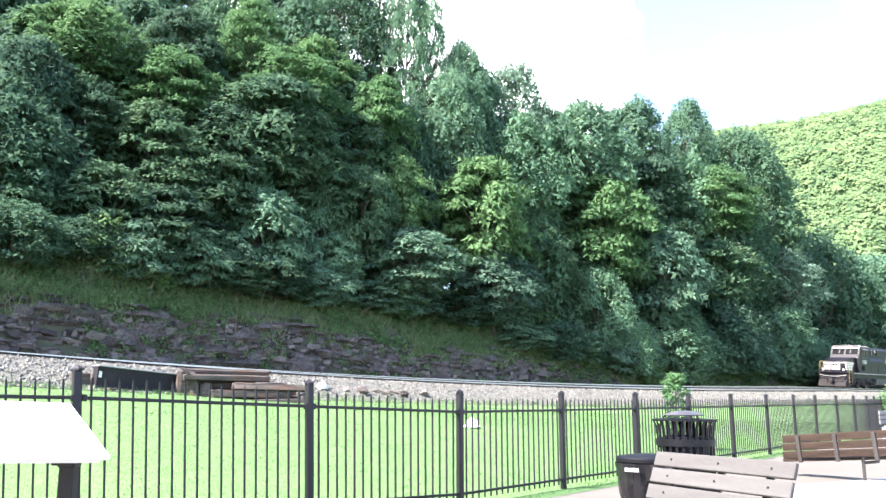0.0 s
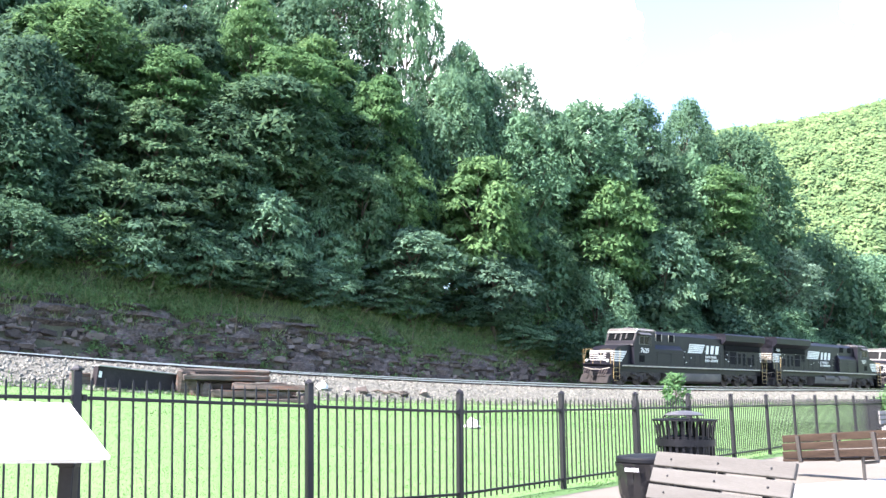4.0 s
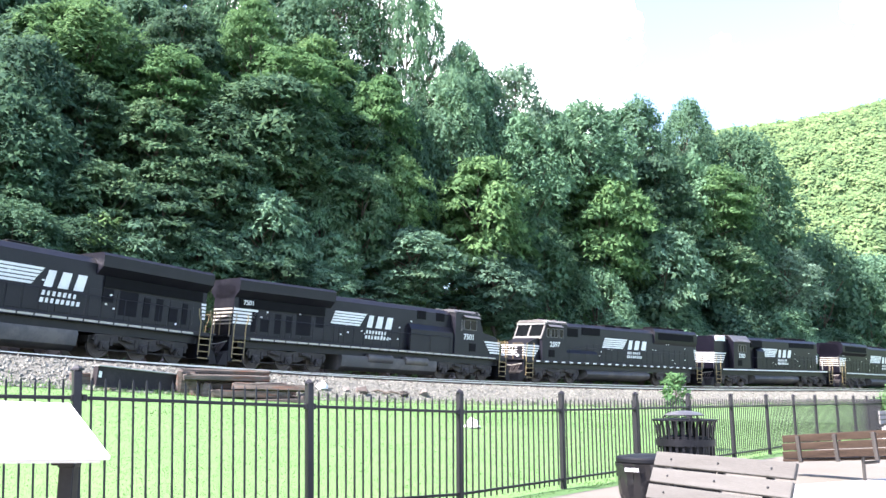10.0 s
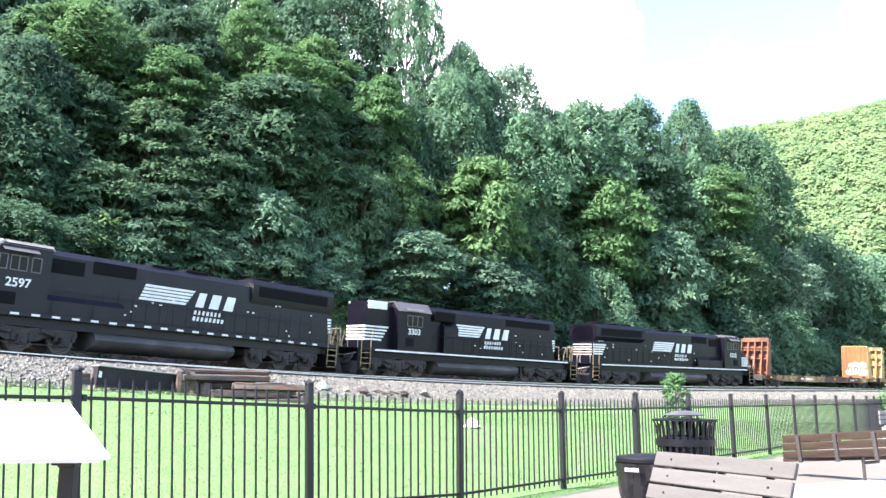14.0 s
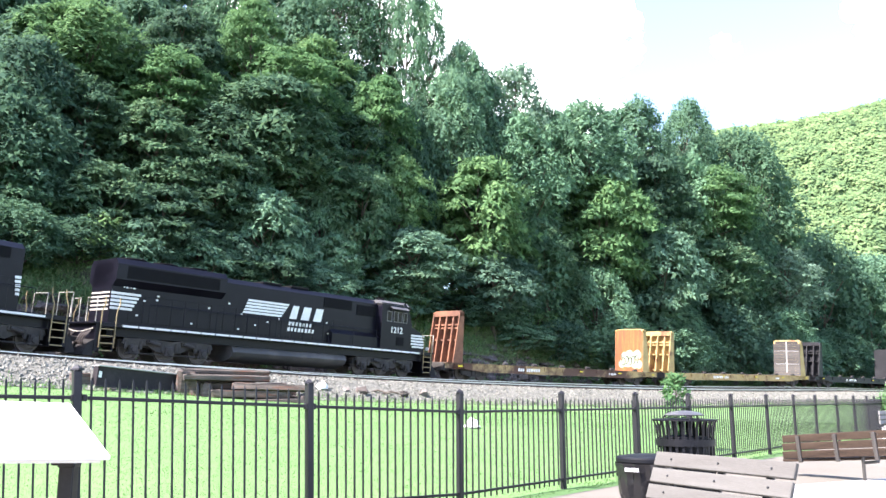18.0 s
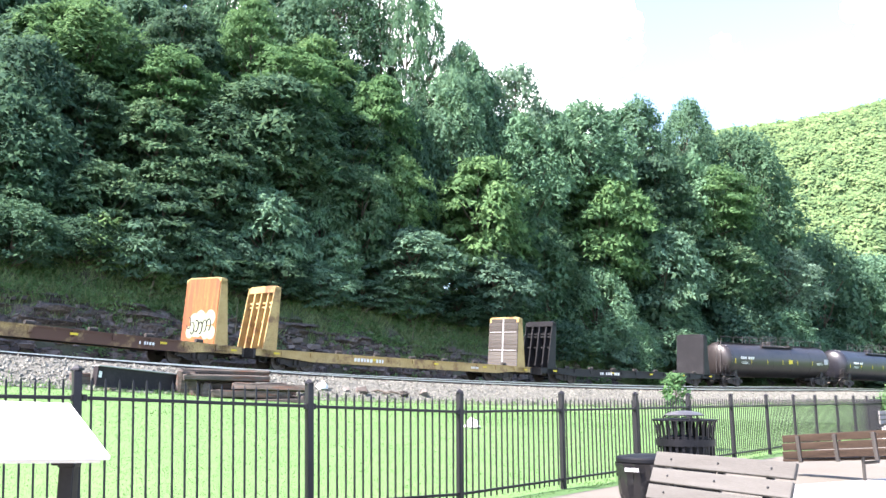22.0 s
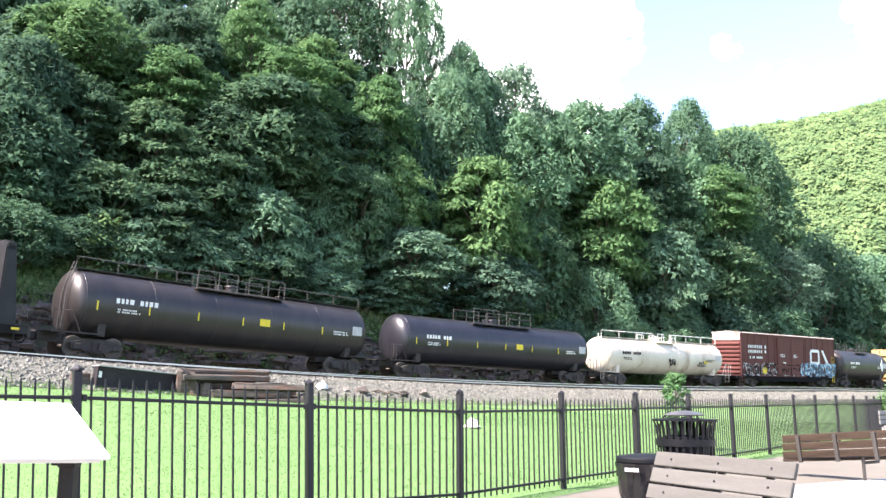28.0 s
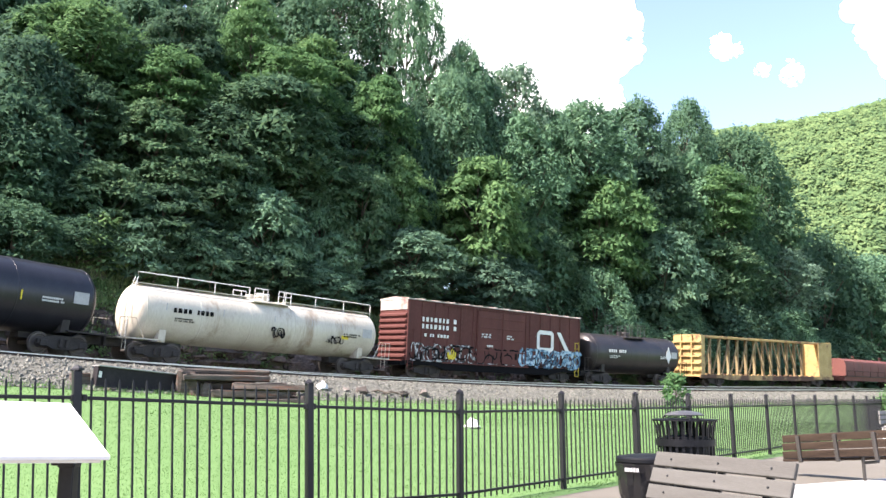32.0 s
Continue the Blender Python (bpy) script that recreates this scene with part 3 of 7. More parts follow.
PROTO = {
    "locust": [crown_proto(1, 7.0, 34, 320, 0.36, 0.175, 0.46, L_LOCUST), crown_proto(2, 8.0, 36, 330, 0.37, 0.17, 0.44, L_LOCUST, core=0.4), crown_proto(21, 6.0, 30, 300, 0.33, 0.19, 0.5, L_LOCUST)],
    "bright": [crown_proto(9, 7.0, 34, 320, 0.36, 0.17, 0.46, L_BRIGHT), crown_proto(10, 8.0, 36, 340, 0.36, 0.165, 0.5, L_BRIGHT, core=0.4)],
    "oak": [crown_proto(3, 7.0, 42, 330, 0.30, 0.16, 0.8, L_OAK, 0.15, 0.45, low=-0.3), crown_proto(4, 9.0, 48, 380, 0.34, 0.15, 0.85, L_OAK, 0.15, 0.5, low=-0.3), crown_proto(12, 8.0, 42, 360, 0.33, 0.17, 0.7, L_OAK, 0.2, 0.4)],
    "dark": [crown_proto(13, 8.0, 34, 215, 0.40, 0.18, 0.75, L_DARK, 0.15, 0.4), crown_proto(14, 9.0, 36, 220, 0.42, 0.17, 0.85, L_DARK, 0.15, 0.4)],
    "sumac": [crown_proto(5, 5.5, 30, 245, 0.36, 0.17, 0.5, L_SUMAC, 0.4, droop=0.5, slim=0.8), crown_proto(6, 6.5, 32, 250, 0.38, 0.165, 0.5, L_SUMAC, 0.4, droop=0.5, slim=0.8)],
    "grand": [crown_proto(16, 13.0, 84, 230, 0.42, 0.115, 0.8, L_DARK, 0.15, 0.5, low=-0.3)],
    "pale": [crown_proto(15, 7.0, 34, 170, 0.36, 0.15, 0.6, L_PALE, 0.2, 0.35)],
    "thin": [crown_proto(7, 8.0, 44, 190, 0.30, 0.115, 0.6, L_OAK, 0.2, 0.2)],
    "shrub": [crown_proto(8, 3.0, 10, 130, 0.22, 0.24, 0.7, L_CREEPER, 0.1, low=-0.4)],
}
LABELS = {"locust": ("tall locust tree with layered feathery green foliage", "tree"), "oak": ("tall dark green broadleaf tree on the bank", "tree"),
          "bright": ("locust tree with sunlit yellow-green leaf sprays", "tree"), "dark": ("deep green tree, its leaf colour also used for shade", "tree"), "grand": ("broad tall deep green tree at the bend", "tree"),
          "pale": ("slender tree with pale grey-green foliage", "tree"),
          "sumac": ("low sumac tree with drooping green leaf sprays", "tree"), "thin": ("tall thin-crowned tree with gaps of sky", "tree"),
          "shrub": ("low leafy green shrub above the rock cut", "shrub")}


def plant(kind, s, o, top, width, deep):
    """A tree at length s and offset o, whose crown ends at the height top and is that wide and deep."""
    x, y, _ = on_track(s, o)
    g = float(ground_z(np.array([x]), np.array([y]))[0])
    deep = min(deep, top - g)
    size, limbs, leaves = random.choice(PROTO[kind])
    lab, cat = LABELS[kind]
    t = thing("tree" if cat == "tree" else "shrub", lab, cat, "trees on the bank" if cat == "tree" else "shrubs on the bank", pose(x, y, g, 0, 0, random.uniform(0, 360)))
    foot = top - deep - g
    m = pose(0, 0, foot, random.uniform(-4, 4), random.uniform(-4, 4)) @ Matrix.Diagonal((width / size, width / size, deep / size, 1))
    r = 0.02 * width
    if foot > 0.3:
        b = B().tube([(0.02 * foot, 0, -0.3), (-0.02 * foot, 0.03 * foot, foot * 0.5), (0, 0, foot + 0.1)], [r * 1.35, r * 1.12, r], 7)
        part("trunk", b, M_BARK, t)
    part("branchwork", limbs, None, t, at=m)
    part("crown", leaves, None, t, at=m)
    return t


def forest():
    random.seed(11)
    # the crowns that stand out: over the cutting
    for row in [("bright", -13.3, 19, 29.6, 8.6, 6.5), ("locust", -7.2, 18, 31.5, 7.4, 8.0), ("bright", -2.3, 17, 34.1, 5.6, 7.6), ("bright", -0.8, 14, 29.1, 9.3, 7.2), ("locust", -3.1, 12, 25.4, 9.6, 8.4),
                ("bright", 6.4, 12.5, 29.0, 6.8, 10.0), ("locust", -10.5, 13, 21.2, 7.4, 6.2), ("locust", -14.8, 10.5, 15.6, 6.8, 5.6), ("dark", -19.0, 12, 18.6, 6.8, 6.8), ("locust", -11.5, 9.5, 14.7, 8.1, 5.8)]:
        plant(*row)
    # the dark ones at the left end carry shade in their leaf colour
    for row in [("dark", -17.5, 16, 24.3, 7.2, 8.0), ("sumac", -4.8, 9.3, 16.2, 6.8, 7.6), ("locust", 3.0, 9.6, 19.3, 6.1, 8.0), ("bright", 7.4, 10.5, 20.9, 5.2, 6.9), ("sumac", 6.6, 8.0, 14.5, 8.8, 5.5),
                ("sumac", 0.2, 8.6, 13.2, 5.0, 4.6), ("dark", -19.7, 9.5, 11.9, 5.4, 4.0), ("sumac", -15.8, 9.0, 11.4, 4.9, 3.4), ("sumac", -8.4, 8.6, 12.0, 5.2, 4.2), ("oak", 0.6, 11.0, 17.5, 5.0, 7.5), ("locust", -7.0, 10.5, 18.2, 6.4, 6.0)]:
        plant(*row)
    for row in [("locust", -0.3, 11.5, 22.2, 7.4, 6.6), ("locust", -14.2, 15, 22.5, 6.0, 5.6), ("locust", -6.4, 12, 22.0, 7.4, 6.4), ("locust", 4.3, 12.5, 24.4, 6.8, 6.2), ("bright", -8.8, 15, 26.2, 7.6, 6.2), ("bright", 3.4, 17, 32.4, 7.6, 6.6), ("locust", -9.2, 10.8, 18.2, 7.0, 5.6), ("bright", -15.5, 19, 27.8, 6.0, 6.0)]:
        plant(*row)
    # round the bend
    for row in [("oak", 14.6, 12.5, 31.5, 6.0, 12.0), ("pale", 23.1, 14, 35.1, 6.4, 11.5), ("bright", 14.6, 9.4, 22.2, 7.6, 10.3), ("sumac", 14.7, 7.6, 13.6, 6.8, 5.7), ("oak", 21.9, 12, 29.1, 7.6, 13.0),
                ("oak", 31.4, 12.5, 32.0, 8.8, 11.5), ("oak", 26.6, 12.5, 30.4, 6.0, 11.0), ("bright", 30.3, 9.5, 24.0, 8.4, 11.7), ("locust", 21.9, 8.6, 17.2, 5.0, 6.7), ("oak", 42.1, 14, 35.5, 7.6, 12.0), ("oak", 50.8, 14, 37.2, 5.6, 13.0),
                ("locust", 39.2, 10.5, 27.4, 7.8, 10.5), ("sumac", 36.6, 8, 18.8, 8.1, 10.1), ("oak", 46.5, 12.5, 29.0, 8.0, 13.0)]:
        plant(*row[:4], row[4] * 1.22, row[5])
    for row in [("bright", 49.4, 9.5, 27.4, 7.9, 8.0), ("locust", 46.5, 8.2, 18.9, 7.9, 8.0), ("grand", 60.5, 11.5, 35.3, 11.2, 18.5), ("pale", 60.9, 8, 19.6, 8.2, 9.0), ("dark", 73.7, 10, 22.8, 9.5, 15.8), ("oak", 86.6, 9, 21.3, 10.5, 14.0),
                ("dark", 54.6, 10, 25.0, 8.0, 14.0), ("dark", 20.8, 9.8, 17.8, 6.3, 11.0), ("oak", 27.2, 7.5, 13.4, 5.6, 8.6), ("dark", 46.0, 7.0, 12.2, 7.0, 8.3), ("oak", 56.6, 7.0, 11.7, 7.0, 8.0), ("oak", 36.8, 7.2, 10.4, 6.6, 6.4), ("dark", 67.4, 6.5, 9.7, 7.6, 6.4)]:
        plant(*row[:4], row[4] * 1.22, row[5])
    # thin crowns against the sky, and the tall dark trees beside them
    for row in [("grand", 8.2, 22, 43.3, 10.5, 15.0), ("dark", 4.0, 20, 38.0, 9.0, 13.0), ("thin", 11.7, 16, 41.5, 5.0, 15.0), ("thin", 14.0, 15, 40.4, 4.8, 13.5), ("thin", 10.6, 18, 43.5, 5.4, 13.0), ("oak", 16.4, 14.2, 35.4, 5.4, 12.0), ("dark", 10.4, 12.5, 24.5, 6.0, 13.0), ("thin", 13.6, 13.5, 31.0, 5.0, 12.0), ("oak", 18.6, 14.5, 33.2, 7.0, 13.0), ("dark", 6.0, 15.5, 29.5, 8.0, 13.0), ("dark", 11.0, 13.5, 27.5, 7.0, 13.0), ("dark", 1.5, 15.0, 27.0, 8.0, 12.0), ("dark", 16.5, 13.5, 29.0, 7.5, 14.0), ("dark", 26.0, 14.5, 28.5, 8.0, 14.0), ("dark", 36.5, 14.5, 29.5, 8.0, 15.0)]:
        plant(*row)
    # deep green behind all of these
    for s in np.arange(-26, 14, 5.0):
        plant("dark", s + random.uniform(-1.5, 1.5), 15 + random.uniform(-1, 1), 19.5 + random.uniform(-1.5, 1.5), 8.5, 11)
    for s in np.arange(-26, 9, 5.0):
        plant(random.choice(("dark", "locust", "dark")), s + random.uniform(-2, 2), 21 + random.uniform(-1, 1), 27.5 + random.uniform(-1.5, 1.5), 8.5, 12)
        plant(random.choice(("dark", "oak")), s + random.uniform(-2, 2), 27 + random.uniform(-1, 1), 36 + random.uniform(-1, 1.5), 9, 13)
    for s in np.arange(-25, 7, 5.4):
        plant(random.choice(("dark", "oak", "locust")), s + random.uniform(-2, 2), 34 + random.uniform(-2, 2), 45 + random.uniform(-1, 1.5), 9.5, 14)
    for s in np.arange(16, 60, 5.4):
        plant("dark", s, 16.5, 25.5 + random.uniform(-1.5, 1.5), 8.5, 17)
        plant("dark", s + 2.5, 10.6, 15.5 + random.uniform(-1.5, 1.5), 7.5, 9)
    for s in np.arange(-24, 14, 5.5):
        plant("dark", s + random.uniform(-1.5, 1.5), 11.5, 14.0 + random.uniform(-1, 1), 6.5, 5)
    # low growth over the cutting, and down to the ditch round the bend
    for s in np.arange(-26, 18, 3.1):
        o = 8.0 + random.uniform(-0.5, 0.5)
        # left end: darker leaves painted in for the shade there
        plant("dark" if s < -15 else random.choice(("sumac", "sumac", "locust")), s + random.uniform(-1, 1), o, 10.4 - 0.06 * s + random.uniform(-0.7, 0.7), 5.2, 4.2)
    for s in np.arange(18, 68, 3.2):
        plant(random.choice(("oak", "sumac", "dark")), s + random.uniform(-1, 1), 6.4 + random.uniform(-0.4, 0.5), 8.2 + random.uniform(-1, 1.2), 5.6, 5.6)
    # beyond the bend
    for s, o, top in [(78, 6, 17.5), (83, 13, 20.0), (88, 5.5, 17), (94, 10, 19.5), (100, 6, 18), (107, 10, 19.5), (113, 6, 18), (80, 17, 21.5), (92, 18, 21.6), (104, 18, 21.5), (116, 14, 21)]:
        plant(random.choice(("oak", "dark", "locust")), s, o, top, 9.0, 13)
    for s in np.arange(62, 116, 5.0):
        plant("sumac", s, 6.0, 7.6 + random.uniform(-1, 1), 6.0, 5)
    for s in np.arange(-27, 66, 2.8):
        k = random.uniform(2.2, 3.8)
        o = 8.4 + random.uniform(-1.4, 2.5) - 1.8 * float(smooth(10, 30, s))
        x, y, _ = on_track(s, o)
        plant("shrub", s, o, float(ground_z(np.array([x]), np.array([y]))[0]) + k * 0.9, k * 1.15, k * 0.9)
    # a tall pair that closes the wood against the sky
    for row in [("dark", 1.6, 25, 42.4, 8.6, 14.2), ("dark", 5.6, 25, 44.1, 8.3, 12.8)]:
        plant(*row)


forest()


# ---- the far wooded hill ----
def far_hill():
    rng = np.random.default_rng(5)
    def hz(x, y):
        u = (x - 150) / 330
        ridge = 164 + 54 * np.clip(u, -0.3, 1.2)
        face = smooth(230, 520, y + 0.12 * x)
        return -6 + ridge * face + wobble(x, y, 0.02, 9) * face
    xs, ys = np.arange(60, 900, 14.0), np.arange(220, 640, 14.0)
    gx, gy = np.meshgrid(xs, ys)
    nx, ny = len(xs), len(ys)
    idx = np.arange(nx * ny).reshape(ny, nx)
    fc = np.stack([idx[:-1, :-1], idx[:-1, 1:], idx[1:, 1:], idx[1:, :-1]], -1).reshape(-1, 4)
    tagged(new("backdrop_hill", big_mesh("hill", np.stack([gx, gy, hz(gx, gy)], -1).reshape(-1, 3), fc, M_HILL, True)),
           "far hillside under dense woods", "hill", kind="structure")
    # a canopy of rounded crowns, each with smaller clumps on it
    ys2 = np.concatenate([np.arange(235, 420, 1.25), np.arange(420, 610, 1.7)])
    us = np.linspace(0.33, 0.60, 190)
    gy, gu = np.meshgrid(ys2, us, indexing="ij")
    gx = gu * gy

    def domes(x, y, cell, seed):
        best = np.zeros(np.shape(x))
        ix, iy = np.floor(x / cell), np.floor(y / cell)
        h = lambda i, j, k: np.modf(np.abs(np.sin(i * 127.1 + j * 311.7 + (seed + k) * 17.3) * 43758.5453))[0]
        for di in (-1, 0, 1):
            for dj in (-1, 0, 1):
                a, b = ix + di, iy + dj
                r = cell * (0.5 + 0.45 * h(a, b, 3))
                d2 = ((x - (a + h(a, b, 1)) * cell) ** 2 + (y - (b + h(a, b, 2)) * cell) ** 2) / r ** 2
                best = np.maximum(best, np.sqrt(np.clip(1 - d2, 0, 1)) * r)
        return best
    bulge = 0.55 * domes(gx, gy, 8.0, 1) + 0.5 * domes(gx + 3, gy, 3.2, 5) + rng.normal(0, 0.2, gx.shape)
    gz = hz(gx, gy) + 0.7 * bulge
    gx, gy = gx - 0.3 * bulge, gy - 0.75 * bulge
    n0, n1 = gx.shape
    idx = np.arange(n0 * n1).reshape(n0, n1)
    fc = np.stack([idx[:-1, :-1], idx[:-1, 1:], idx[1:, 1:], idx[1:, :-1]], -1).reshape(-1, 4)
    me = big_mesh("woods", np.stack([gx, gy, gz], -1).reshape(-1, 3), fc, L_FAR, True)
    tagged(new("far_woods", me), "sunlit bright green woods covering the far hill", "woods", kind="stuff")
    # leaf clumps that roughen the canopy
    P = np.stack([gx, gy, gz], -1).reshape(-1, 3)
    P = P[rng.integers(0, len(P), 85000)] + rng.normal(0, 0.7, (85000, 3))
    out = np.array([-0.35, -0.6, 0.7]) + rng.normal(0, 0.28, P.shape)
    out /= np.linalg.norm(out, axis=1)[:, None]
    side = np.cross(out, rng.normal(0, 1, P.shape))
    side /= np.linalg.norm(side, axis=1)[:, None]
    tip = np.cross(out, side)
    r = rng.uniform(0.7, 1.7, len(P))[:, None]
    P = P + out * 0.5
    V = np.stack([P - side * r * 0.8, P + side * r * 0.8, P + tip * r], 1).reshape(-1, 3)
    tagged(new("far_foliage", big_mesh("far_foliage", V, np.arange(len(V)).reshape(-1, 3), L_HILL)), "sunlit leaf clumps on the far woods, paled for haze", "foliage", kind="stuff")


far_hill()


# ---- fence ----
def LEAN(x, y):
    """The old fence leans a little where it runs up to the path."""
    return -3.6 * float(np.clip((0.2 - x) / 3.1, 0, 1.3))


def build_fence():
    f = thing("fence", "black iron picket fence with square posts", "fence")
    post = B().box(-0.034, 0.034, -0.034, 0.034, -0.4, 1.27, 0.006)
    post.lathe([(0.055, 1.27), (0.052, 1.285), (0.03, 1.30), (0.005, 1.315)], 4, "z")
    post = post.mesh("post", M_IRON)
    pick = B().box(-0.0078, 0.0078, -0.0078, 0.0078, 0.06, 1.17)
    pick.add([(-.0078, -.0078, 1.17), (.0078, -.0078, 1.17), (.0078, .0078, 1.17), (-.0078, .0078, 1.17), (0, 0, 1.215)], [(0, 1, 4), (1, 2, 4), (2, 3, 4), (3, 0, 4)])
    pick = pick.mesh("picket", M_IRON)
    lift = lambda x: 0.16 * float(smooth(0.4, -3.0, x)) + 0.07 * float(smooth(-3, -6, x))
    turned = lambda x, y, a: pose(x, y, lift(x) + 0.8) @ pose(0, 0, 0, 0, LEAN(x, y), 0) @ pose(0, 0, -0.8, 0, 0, a)
    for i, (x, y) in enumerate(FENCE):
        a = math.degrees(math.atan2(FENCE[min(i + 1, len(FENCE) - 1)][1] - FENCE[max(i - 1, 0)][1], FENCE[min(i + 1, len(FENCE) - 1)][0] - FENCE[max(i - 1, 0)][0]))
        part("post", post, None, f, at=turned(x, y, a))
    for (ax, ay), (bx, by) in zip(FENCE[:-1], FENCE[1:]):
        a = math.degrees(math.atan2(by - ay, bx - ax))
        ln = math.hypot(bx - ax, by - ay)
        for z in (0.13, 1.05):
            r = B().box(0.03, ln - 0.03, -0.017, 0.017, z - 0.015, z + 0.015, 0.004)
            part("rail", r, M_IRON, f, at=pose(ax, ay, lift(ax), 0, 0, a) @ pose(0, 0, 0, 0, -math.degrees(math.atan2(lift(bx) - lift(ax), ln)), 0))
        for q in (0.045, ln - 0.045):
            part("rail_bracket", B().box(q - .016, q + .016, -.026, .026, 1.022, 1.078, .004), M_IRON, f, at=pose(ax, ay, lift(ax) if q < 1 else lift(bx), 0, 0, a))
        for k in range(1, 19):
            t = k / 19
            part("picket", pick, None, f, at=turned(ax + (bx - ax) * t, ay + (by - ay) * t, a))


build_fence()


# ---- grass, weeds and loose stone ----
def blades(name, x, y, h, w, mat, label, cat, rng, lean=0.35):
    n = len(x)
    z = ground_z(x, y)
    a = rng.uniform(0, 2 * np.pi, n)
    hh = h * rng.uniform(0.5, 1.35, n)
    ww = w * rng.uniform(0.7, 1.3, n)
    P = np.stack([x, y, z - 0.01], -1)
    side = np.stack([np.cos(a), np.sin(a), np.zeros(n)], -1) * ww[:, None]
    tip = P + np.stack([rng.normal(0, lean, n) * hh, rng.normal(0, lean, n) * hh, hh], -1)
    V = np.stack([P - side, P + side, tip], 1).reshape(-1, 3)
    F = np.arange(3 * n).reshape(-1, 3)
    return tagged(new(name, big_mesh(name, V, F, mat)), label, cat, kind="stuff")


def scatter_lawn():
    rng = np.random.default_rng(21)
    n = 220000
    d = rng.uniform(0, 1, n) ** 1.6 * 34 + 6
    b = rng.uniform(-0.60, 0.60, n)
    x, y = b * d, d
    df = beyond_fence(x, y)
    s, o = track_place(x, y)
    keep = (df > -0.30) & (o < TOE + 0.3)
    x, y, d = x[keep], y[keep], d[keep]
    blades("lawn_grass", x, y, 0.020 + 0.0007 * d, 0.0030 + 0.0003 * d, M_BLADE, "bright green mown lawn grass", "grass", rng, 0.6)
    # taller weeds along the ballast toe, and on the bank
    n = 9000
    s, o = rng.uniform(-34, 70, n), TOE + rng.normal(-0.1, 0.35, n)
    a = np.interp(s, S_ALL, TURN)
    x, y = np.interp(s, S_ALL, TX) - np.sin(a) * o, np.interp(s, S_ALL, TY) + np.cos(a) * o
    blades("toe_weeds", x, y, 0.16, 0.02, M_BLADE, "uneven longer grass at the edge of the ballast", "grass", rng)
    n = 90000
    s, o = rng.uniform(-38, 80, n), 5.4 + rng.uniform(0, 1, n) ** 1.3 * 6
    keep = hash_noise(s * 0.45, o * 0.6, 9) + 0.25 * smooth(5.6, 7.2, o) > 0.42
    s, o = s[keep], o[keep]
    a = np.interp(s, S_ALL, TURN)
    x, y = np.interp(s, S_ALL, TX) - np.sin(a) * o, np.interp(s, S_ALL, TY) + np.cos(a) * o
    blades("bank_weeds", x, y, 0.5, 0.035, M_WEED, "rank green weeds and creepers on the bank", "weeds", rng, 0.5)


scatter_lawn()


def loose_stones():
    rng = np.random.default_rng(8)
    n = 19000
    s = -32 + 96 * rng.uniform(0, 1, n) ** 1.5
    o = rng.uniform(TOE - 0.4, -4.9, n)
    a = np.interp(s, S_ALL, TURN)
    x, y = np.interp(s, S_ALL, TX) - np.sin(a) * o, np.interp(s, S_ALL, TY) + np.cos(a) * o
    z = ground_z(x, y) + 0.02
    octa = np.array([(1, 0, 0), (-1, 0, 0), (0, 1, 0), (0, -1, 0), (0, 0, 1), (0, 0, -1)], float)
    faces = np.array([(0, 2, 4), (2, 1, 4), (1, 3, 4), (3, 0, 4), (2, 0, 5), (1, 2, 5), (3, 1, 5), (0, 3, 5)])
    size = rng.uniform(0.03, 0.075, (n, 1, 3)) * np.where(rng.uniform(0, 1, (n, 1, 1)) > 0.97, 1.8, 1)
    V = octa[None] * size * rng.uniform(0.7, 1.3, (n, 6, 1))
    t = rng.uniform(0, 6.28, n)
    c, q = np.cos(t)[:, None], np.sin(t)[:, None]
    V = np.stack([V[..., 0] * c - V[..., 1] * q, V[..., 0] * q + V[..., 1] * c, V[..., 2] + 0.3 * V[..., 0]], -1) + np.stack([x, y, z], -1)[:, None]
    F = (faces[None] + (np.arange(n) * 6)[:, None, None]).reshape(-1, 3)
    tagged(new("ballast_stones", big_mesh("ballast_stones", V.reshape(-1, 3), F, M_STONE)), "loose crushed grey ballast stones", "stones", kind="stuff")


loose_stones()


